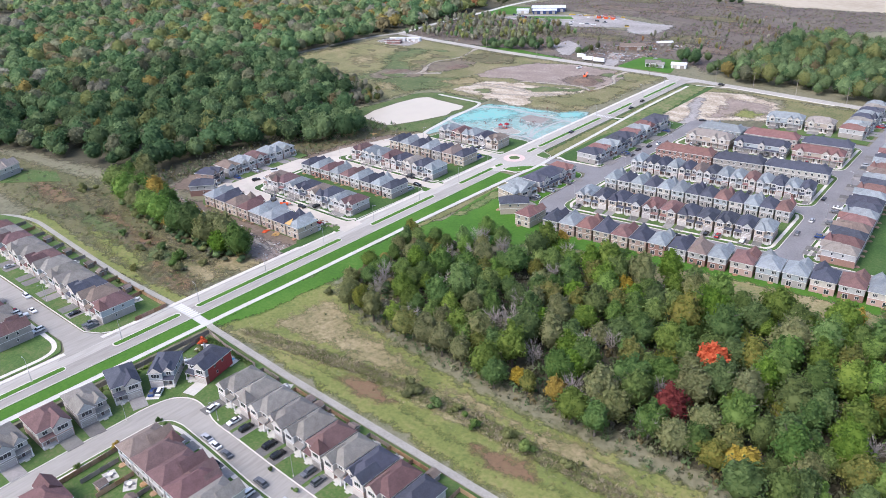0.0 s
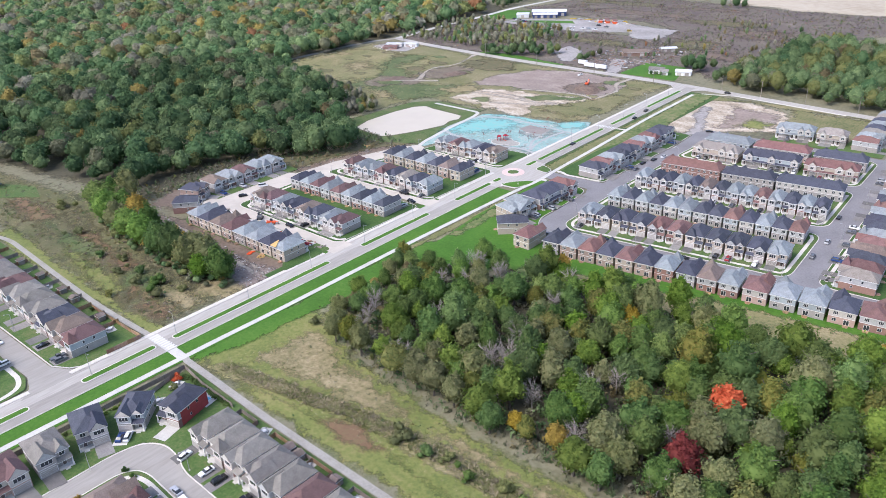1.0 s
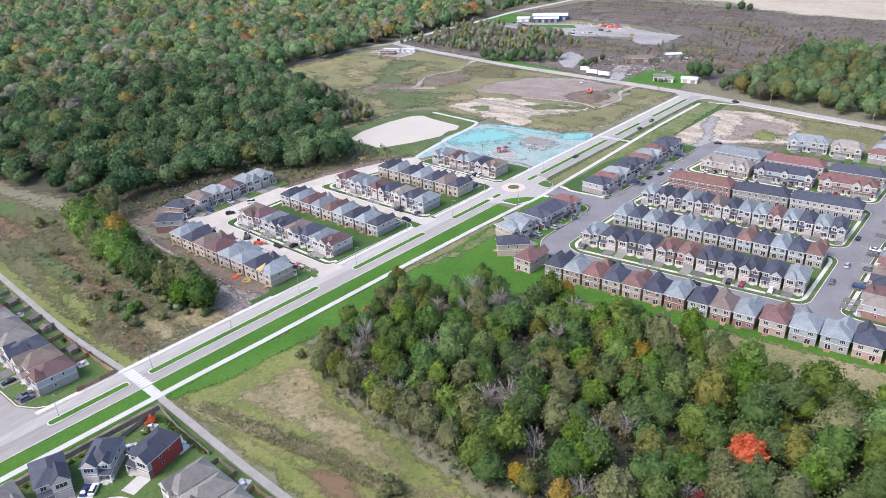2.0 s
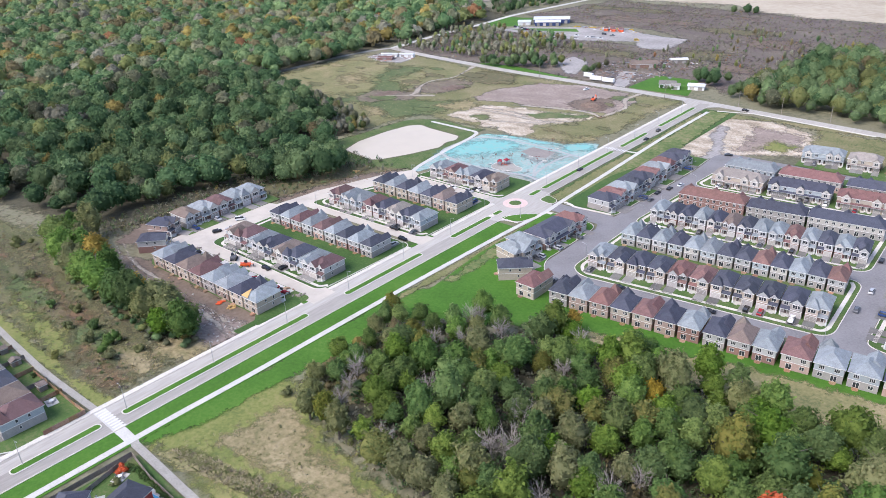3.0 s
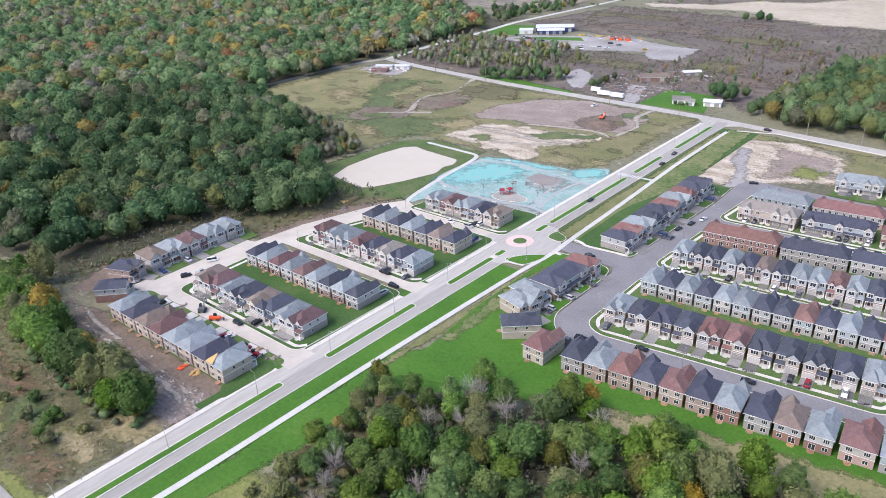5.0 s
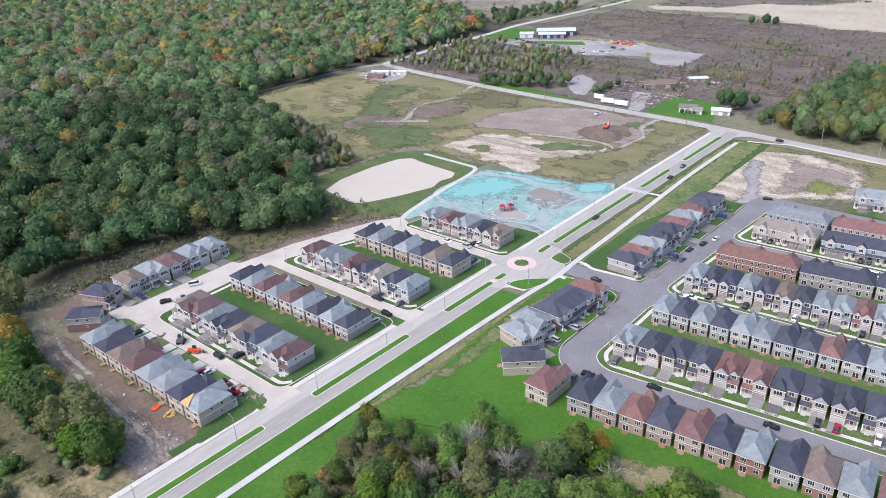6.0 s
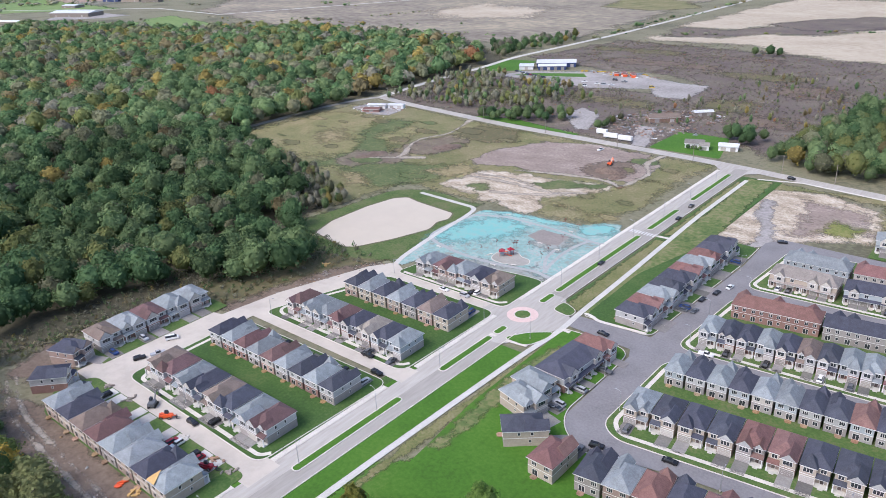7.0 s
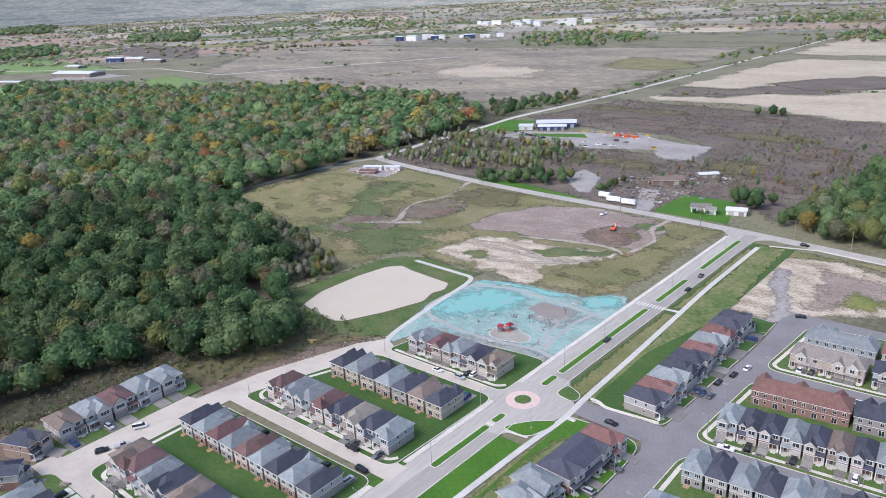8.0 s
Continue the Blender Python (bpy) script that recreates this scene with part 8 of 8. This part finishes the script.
wood("young_trees", [(-322, 270), (-240, 258), (-190, 300), (-165, 330), (-200, 380), (-290, 384), (-330, 392)], 5.6, 0.75, 44, 0.95, 7, 42, "thin young trees beside the country road", np.array([0.14, 0.04, 0.25, 0.2, 0.03, 0.05, 0.4, 0.0]), hole=LOT, width=3.4, clumpy=1.1, tone=0.5)
wood("young_trees", [(-130, 300), (-60, 296), (20, 330), (60, 460), (-60, 520), (-90, 400), (-120, 340)], 12, 0.5, 40, 1.0, 7, 49, "thin young trees among brown brush", np.array([0.1, 0.05, 0.3, 0.25, 0.03, 0.1, 0.25, 0.02]), width=3.0, clumpy=0.8, tone=0.4)
wood("thin_trees", [(-174, 22), (-157, 36), (-158, 52), (-200, 74), (-252, 92), (-256, 78), (-206, 48)], 5.6, 0.75, 90, 0.6, 9, 50, "thin grey trees losing leaves beside a pond", np.array([0.1, 0.1, 0.2, 0.1, 0.03, 0.1, 0.4, 0.0]), height=11.0, width=3.4)
wood("bushes", [(-215, 246), (-185, 249), (-150, 262), (-142, 278), (-150, 285), (-186, 268), (-215, 260)], 8.5, 0.85, 170, 0.5, 16, 43, "rounded green trees beside the country road", np.array([0.6, 0.3, 0.1, 0.05, 0.0, 0.0, 0.0, 0.0]))
wood("bushes", [(-115, 262), (-106, 270), (-108, 296), (-120, 296)], 7.5, 0.7, 170, 0.5, 16, 44, "rounded green trees beside the country road", np.array([0.6, 0.2, 0.2, 0.05, 0.0, 0.0, 0.0, 0.0]))
wood("bushes", [(-28, 276), (-4, 276), (0, 292), (-26, 300)], 7.5, 0.85, 170, 0.5, 16, 45, "dark trees behind a bungalow", np.array([0.3, 0.7, 0.05, 0.0, 0.0, 0.0, 0.0, 0.0]))
wood("bushes", [(-44, 250), (-30, 247), (-29, 252), (-42, 254)], 4.0, 0.25, 60, 0.9, (5, 7), 46, "low bushes beside a bungalow", np.array([0.7, 0.3, 0.1, 0.0, 0.0, 0.0, 0.0, 0.0]))
wood("hedgerow", [(-352, 470), (-350, 500), (-332, 600), (-345, 640), (-400, 560), (-400, 520)], 11, 0.9, 60, 0.8, 8, 47, "hedgerow along a far country road", np.array([0.4, 0.2, 0.2, 0.05, 0.02, 0.05, 0.1, 0.0]))
for k, (poly, sp, sc) in enumerate((
    ([(-2250, 1068), (-2511, 1235), (-2450, 1376), (-2206, 1310), (-1973, 1145)], 20, 1.5), ([(-3494, 1162), (-4400, 1520), (-4000, 1640), (-3278, 1296)], 36, 1.9),
    ([(-1996, 585), (-2388, 736), (-2433, 928), (-1998, 740)], 19, 1.4), ([(-1250, 300), (-1030, 400), (-1080, 440), (-1350, 380)], 13, 1.2),
    ([(-1500, 1000), (-1480, 1060), (-1250, 1190), (-1270, 1120)], 22, 0.8), ([(-60, 1135), (300, 1130), (400, 1190), (-60, 1175)], 18, 0.9))):
    # tone lightens these belts as haze would
    wood("far_trees", poly, sp, sc, 14, 2.0, (4, 6), 60 + k, "far tree belt on the plain, lightened for haze", np.array([0.45, 0.3, 0.2, 0.03, 0.0, 0.02, 0.1, 0.0]), 0.1, 8.0, tone=0.4)


def hedge_lines(lines, gap, size, seed, label, wide=7.0, tone=0.0):
    """Low broken rows of bushes and small trees along field borders, joined into one mesh. tone: lightening in place of
    haze.
    """
    rg = np.random.default_rng(seed)
    shapes = [lobed(5.0, 5.5, rg, 5, 7, 1.5, low=0.0, net=(3, 6), crease=0.3, calm=True) for k in range(5)]
    chunks, tints = [], []
    for (ax, ay), (cx, cy) in lines:
        n = int(math.hypot(cx - ax, cy - ay) / gap)
        start = rg.uniform(0, 6)
        for i in range(n):
            if math.sin(start + i * 0.31) + 0.7 * math.sin(1.7 * start + i * 0.9) + rg.uniform(-1, 1) < 0.1:
                continue
            u, s, slot = i / n, size * rg.uniform(0.25, 1.0) * rg.uniform(0.6, 1.5), int(rg.choice(7, p=(0.25, 0.15, 0.25, 0.08, 0.02, 0.08, 0.17)))
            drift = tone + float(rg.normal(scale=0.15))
            for v, f in shapes[int(rg.integers(5))]:
                chunks.append((v * (s * rg.uniform(0.9, 1.7), s, s) + np.array([ax + (cx - ax) * u + rg.normal(scale=wide), ay + (cy - ay) * u + rg.normal(scale=wide), -0.3]), f, slot))
                tints.append(drift)
    return tagged(new("hedgerow", poly_mesh("hedgerow", chunks, [M[k] for k in FAR_KEYS], True, tints)), label, "hedge", "", "stuff")


for k, (poly, sp, sc) in enumerate((
    ([(-978, 1426), (-854, 1574), (-669, 1525), (-610, 1386), (-658, 1236), (-816, 1219)], 17, 1.2), ([(-605, 2010), (-342, 2169), (-200, 2060), (-265, 1994), (-402, 1882), (-540, 1883)], 17, 1.2),
    ([(-259, 1462), (-240, 1654), (-120, 1656), (-100, 1429), (-238, 1417)], 15, 1.2), ([(-331, 1074), (-316, 1207), (-279, 1459), (-262, 1470), (-300, 1293), (-312, 1096)], 9, 0.95),
    ([(-2142, 1779), (-2208, 2084), (-1600, 1839), (-1443, 1653), (-1753, 1637)], 26, 1.2), ([(-3264, 1318), (-3369, 1556), (-2912, 1519), (-2514, 1713), (-1740, 1335), (-2089, 1426), (-2458, 1443)], 24, 1.1))):
    # copses lightened through tone, haze put into the leaf colour
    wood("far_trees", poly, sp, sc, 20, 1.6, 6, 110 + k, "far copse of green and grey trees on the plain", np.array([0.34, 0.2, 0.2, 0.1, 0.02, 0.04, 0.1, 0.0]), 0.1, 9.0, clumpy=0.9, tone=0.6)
# mostly grey crowns, strongly lightened: haze painted into the trees
wood("far_trees", [(CENTRE[0] - 4650 * math.sin(a), CENTRE[1] + 4650 * math.cos(a)) for a in SWEEP] + [(CENTRE[0] - 1980 * math.sin(a), CENTRE[1] + 1980 * math.cos(a)) for a in SWEEP[::-1]], 42, 1.25, 3, 2.6, 4, 70, "scattered copses to the horizon, greyed and lightened for haze", np.array([0.12, 0.0, 0.2, 0.1, 0.0, 0.05, 0.53, 0.0]), 0.1, 5.0, clumpy=0.3, tone=0.75, width=7.0, grain=0.0035)
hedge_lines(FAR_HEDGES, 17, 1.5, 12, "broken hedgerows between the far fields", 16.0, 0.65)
hedge_lines([((-1890, 650), (-1416, 600)), ((-1100, 600), (-917, 553)), ((-917, 553), (-844, 640)), ((-844, 640), (-515, 588)), ((-515, 588), (-345, 640)), ((-1180, 520), (-1000, 470)), ((-1600, 760), (-1250, 700)), ((-2170, 1000), (-1600, 900)), ((-1500, 900), (-900, 800)), ((-1350, 1000), (-600, 1180)),
             ((-2800, 1450), (-2200, 1400)), ((-2900, 1250), (-2400, 1150)), ((-1900, 1300), (-1550, 1500)), ((-1550, 1500), (-700, 1600)), ((-700, 1600), (-260, 1550)), ((-262, 700), (-130, 750)), ((-100, 780), (300, 900)), ((-320, 640), (-285, 1150)), ((-330, 660), (-310, 900)), ((-285, 1150), (-252, 1680)), ((-892, 634), (-445, 593)), ((-776, 704), (-700, 834)), ((-663, 639), (-560, 700))], 8, 0.8, 13, "broken hedgerows of small trees between fields", 5.0, 0.3)
wood("lone_trees", [(-116, 600), (-92, 596), (-88, 612), (-112, 616)], 11, 0.85, 60, 1.0, (6, 8), 80, "two dark trees at a field edge", np.array([0.2, 0.8, 0.0, 0.0, 0.0, 0.0, 0.0, 0.0]))

# weeds, reeds and low brush on the open ground, past counting
def tussocks(name, poly, spacing, size, mats, odds, seed, label, blades=5):
    """Loose tufts of bent stalks."""
    rg = np.random.default_rng(seed)
    chunks = []
    for x, y in scatter(poly, spacing, rg):
        s = size * rg.uniform(0.5, 1.5)
        k = blades
        a = rg.uniform(0, 6.283, k)
        lean = rg.uniform(0.4, 1.3, k)[:, None]
        way = np.stack([np.cos(a), np.sin(a), np.zeros(k)], 1)
        side = np.stack([-np.sin(a), np.cos(a), np.zeros(k)], 1) * (0.2 * s)
        foot = np.array([x, y, -0.3]) + way * 0.25 * s
        tip = foot + way * lean * s + np.array([0, 0, 1.0]) * s * rg.uniform(0.3, 0.8, k)[:, None]
        v = np.stack([foot - side, foot + side, tip + side * 0.6, tip - side * 0.6], 1).reshape(-1, 3)
        chunks.append((v, np.arange(4 * k).reshape(-1, 4), int(rg.choice(len(mats), p=np.array(odds) / sum(odds)))))
    return tagged(new(name, poly_mesh(name, chunks, [M[k] for k in mats])), label, "weeds", "", "stuff")


M["weed_straw"] = foliage("straw_stalks", [(0.24, 0.205, 0.13), (0.3, 0.26, 0.17), (0.36, 0.31, 0.21)])
M["weed_brown"] = foliage("brown_stalks", [(0.15, 0.13, 0.085), (0.19, 0.165, 0.11), (0.235, 0.205, 0.14)])
M["weed_green"] = foliage("weed_leaves", [(0.12, 0.14, 0.055), (0.155, 0.17, 0.068), (0.19, 0.195, 0.085)])
WEEDS = ("weed_straw", "weed_brown", "weed_green")
tussocks("weeds", [(20, -214), (38, -184), (110, -192), (236, -194), (236, -212), (120, -212), (60, -214)], 1.8, 0.42, WEEDS, (4, 1, 6), 91, "mixed dry weeds of a meadow")
tussocks("reeds", [(22, -217), (27, -212), (52, -207), (82, -202), (110, -200), (160, -202), (230, -204), (230, -209), (160, -208), (110, -207), (80, -209), (50, -214)], 1.0, 0.75, WEEDS, (3, 3, 5), 92, "brown reeds along a shallow ditch", 8)
tussocks("weeds", [(-290, -178), (-150, -164), (-60, -190), (-24, -184), (-17, -190), (-17, -212), (-60, -214), (-160, -209), (-300, -204)], 2.2, 0.55, WEEDS, (3, 4, 4), 93, "brown and green weeds of an overgrown meadow")
tussocks("weeds", [(-150, -146), (-138, -66), (-112, -20), (-118, -12), (-128, -40), (-136, -66), (-136, -118), (-140, -128), (-136, -150)], 2.0, 1.1, WEEDS, (2, 4, 3), 94, "weeds along the edge of the wood")
tussocks("weeds", [(-340, 112), (-240, 98), (-158, 62), (-152, 98), (-100, 96), (-140, 125), (-140, 180), (-280, 215), (-335, 205)], 3.0, 0.5, WEEDS, (3, 2, 5), 95, "dry and green weeds of a wide meadow")
tussocks("weeds", [(-60, 110), (-20, 106), (-14, 220), (-36, 220), (-30, 178), (-46, 150)], 3.2, 0.5, WEEDS, (2, 2, 5), 96, "olive weeds beside the boulevard")
tussocks("weeds", [(-200, 190), (-140, 185), (-118, 222), (-180, 232)], 4.0, 0.5, WEEDS, (2, 4, 3), 97, "weeds beside a dirt track")


wood("undergrowth", [(-160, -150), (-120, -158), (-84, -166), (-50, -168), (-24, -172), (-20, -181), (-38, -186), (-70, -185), (-105, -182), (-158, -170)], 4.0, 0.4, 90, 0.6, 8, 105, "green bushes at the foot of a tree belt", np.array([0.45, 0.2, 0.25, 0.08, 0.02, 0.08, 0.03, 0.0]), height=8.0)
wood("thicket", [(31, -170), (27, -150), (28, -136), (36, -124), (44, -113), (52, -106), (58, -120), (54, -146), (46, -172)], 3.7, 0.4, 100, 0.6, 9, 104, "tangled olive and rusty thicket at the wood's edge", np.array([0.3, 0.12, 0.3, 0.12, 0.03, 0.2, 0.1, 0.02]), height=9.0)
wood("undergrowth", [(-150, -148), (-134, -112), (-136, -62), (-112, -14), (-100, -4), (-112, 8), (-150, 10), (-158, -60), (-160, -140)], 3.4, 0.32, 20, 1.1, None, 98, "tangled low undergrowth at the edge of the wood", np.array([0.2, 0.15, 0.3, 0.03, 0.02, 0.15, 0.3, 0.0]), 0.0, 8.0)
wood("undergrowth", [(-134, -62), (-111, -66), (-108, -44), (-95, -6), (-88, 6), (-112, 12), (-128, -16)], 4.6, 0.34, 26, 1.0, None, 101, "tangled bushes between wood and street", np.array([0.22, 0.2, 0.28, 0.05, 0.03, 0.12, 0.2, 0.0]), 0.0, 7.0)
wood("undergrowth", [(40, -176), (60, -186), (110, -190), (236, -193), (236, -186), (110, -183), (60, -178)], 2.8, 0.26, 20, 1.1, None, 99, "low bushes along the edge of the wood", np.array([0.3, 0.15, 0.35, 0.06, 0.0, 0.1, 0.15, 0.0]), 0.0, 8.0)
wood("undergrowth", [(48, -180), (110, -186), (240, -188), (240, -84), (200, -86), (186, -100), (120, -93), (60, -102), (50, -130)], 4.0, 0.46, 24, 1.2, None, 100, "low undergrowth beneath the trees", np.array([0.3, 0.2, 0.3, 0.04, 0.0, 0.1, 0.1, 0.0]), 0.0, 8.0)


def debris(name, poly, spacing, size, mats, seed, label, clumpy=0.0):
    """Loose lumps and offcuts strewn over bare ground, joined into one mesh."""
    rg = np.random.default_rng(seed)
    cube = np.array([(x, y, z) for z in (0, 1) for x, y in ((-1, -1), (1, -1), (1, 1), (-1, 1))], float)
    fc = np.array([(4, 5, 6, 7), (0, 1, 5, 4), (1, 2, 6, 5), (2, 3, 7, 6), (3, 0, 4, 7)])
    chunks = []
    for x, y in scatter(poly, spacing, rg):
        if clumpy and noise.noise(Vector((x * 0.06, y * 0.06, seed))) < rg.uniform(-1, 1) * clumpy:
            continue
        s, a = size * rg.uniform(0.3, 1.0), rg.uniform(0, 6.283)
        m = np.array([[math.cos(a), -math.sin(a), 0], [math.sin(a), math.cos(a), 0], [0, 0, 1]])
        v = cube * np.array([s * rg.uniform(0.6, 2.0), s * rg.uniform(0.4, 1.0), s * rg.uniform(0.3, 1.1)]) * rg.uniform(0.75, 1.15, (8, 3))
        v[:, 2] -= 0.03
        chunks.append((v @ m.T + np.array([x + rg.normal() * spacing * 0.5, y + rg.normal() * spacing * 0.5, -0.24]), fc, int(rg.integers(len(mats)))))
    return tagged(new(name, poly_mesh(name, chunks, [M[k] for k in mats])), label, "rubble", "", "stuff")


debris("rubble", [(-46, -158), (-14, -157), (-14, -173), (-34, -177)], 1.6, 0.45, ("path", "pale_drive", "pit_court", "wood"), 201, "pale broken stone and offcuts on bare soil", 0.7)
debris("rubble", [(-132, -152), (-46, -152), (-46, -164), (-100, -162)], 2.4, 0.4, ("pit_court", "greywood", "wood", "path"), 202, "offcuts and clods behind unfinished houses", 0.6)
debris("rubble", [(-104, -50), (-96, -48), (-84, -8), (-78, 4), (-90, 4)], 1.8, 0.4, ("path", "wood", "pit_court", "greywood"), 203, "building rubble at the street end", 0.7)
debris("scrap", [(-120, 262), (-66, 262), (-44, 330), (-50, 352), (-100, 345), (-124, 300)], 3.0, 1.1, ("rust_steel", "greywood", "steel", "greywood", "rust_steel", "pit_court", "darksteel"), 204, "scattered scrap and old parts in the brush", 0.5)
debris("scrap", [(-326, 216), (-300, 210), (-280, 216), (-284, 246), (-326, 244)], 3.0, 0.8, ("car_white", "wall_redbrick", "steel", "rust_steel", "concrete"), 205, "scattered material on a works yard", 0.5)
debris("stored_goods", [(-235, 438), (-170, 444), (-150, 456), (-190, 464), (-235, 452)], 4.0, 1.4, ("car_yellow", "steel", "rust_steel", "car_white", "darksteel"), 206, "stored goods in a gravel yard", 0.5)
wood("weed_clumps", [(-250, -180), (-150, -166), (-60, -192), (-24, -186), (-18, -192), (-18, -210), (-60, -212), (-160, -206), (-250, -200)], 3.0, 0.24, 12, 1.3, None, 212, "weed clumps of an overgrown meadow", np.array([0.15, 0.1, 0.4, 0.15, 0.0, 0.2, 0.05, 0.0, 0.15]), 0.0, 2.6, clumpy=0.3, tone=0.1)
wood("weed_clumps", [(24, -212), (38, -186), (110, -194), (232, -196), (232, -212), (120, -214), (60, -216)], 3.4, 0.16, 10, 1.3, None, 213, "weed clumps of a meadow by a footpath", np.array([0.15, 0.1, 0.4, 0.25, 0.0, 0.15, 0.1, 0.0]), 0.0, 2.2, clumpy=0.5)
wood("weed_clumps", [(110, -95), (130, -86), (180, -76), (240, -70), (240, -84), (180, -90)], 3.2, 0.2, 10, 1.3, None, 214, "weed clumps behind a house row", np.array([0.2, 0.2, 0.35, 0.2, 0.0, 0.1, 0.1, 0.0]), 0.0, 2.6, clumpy=0.5)
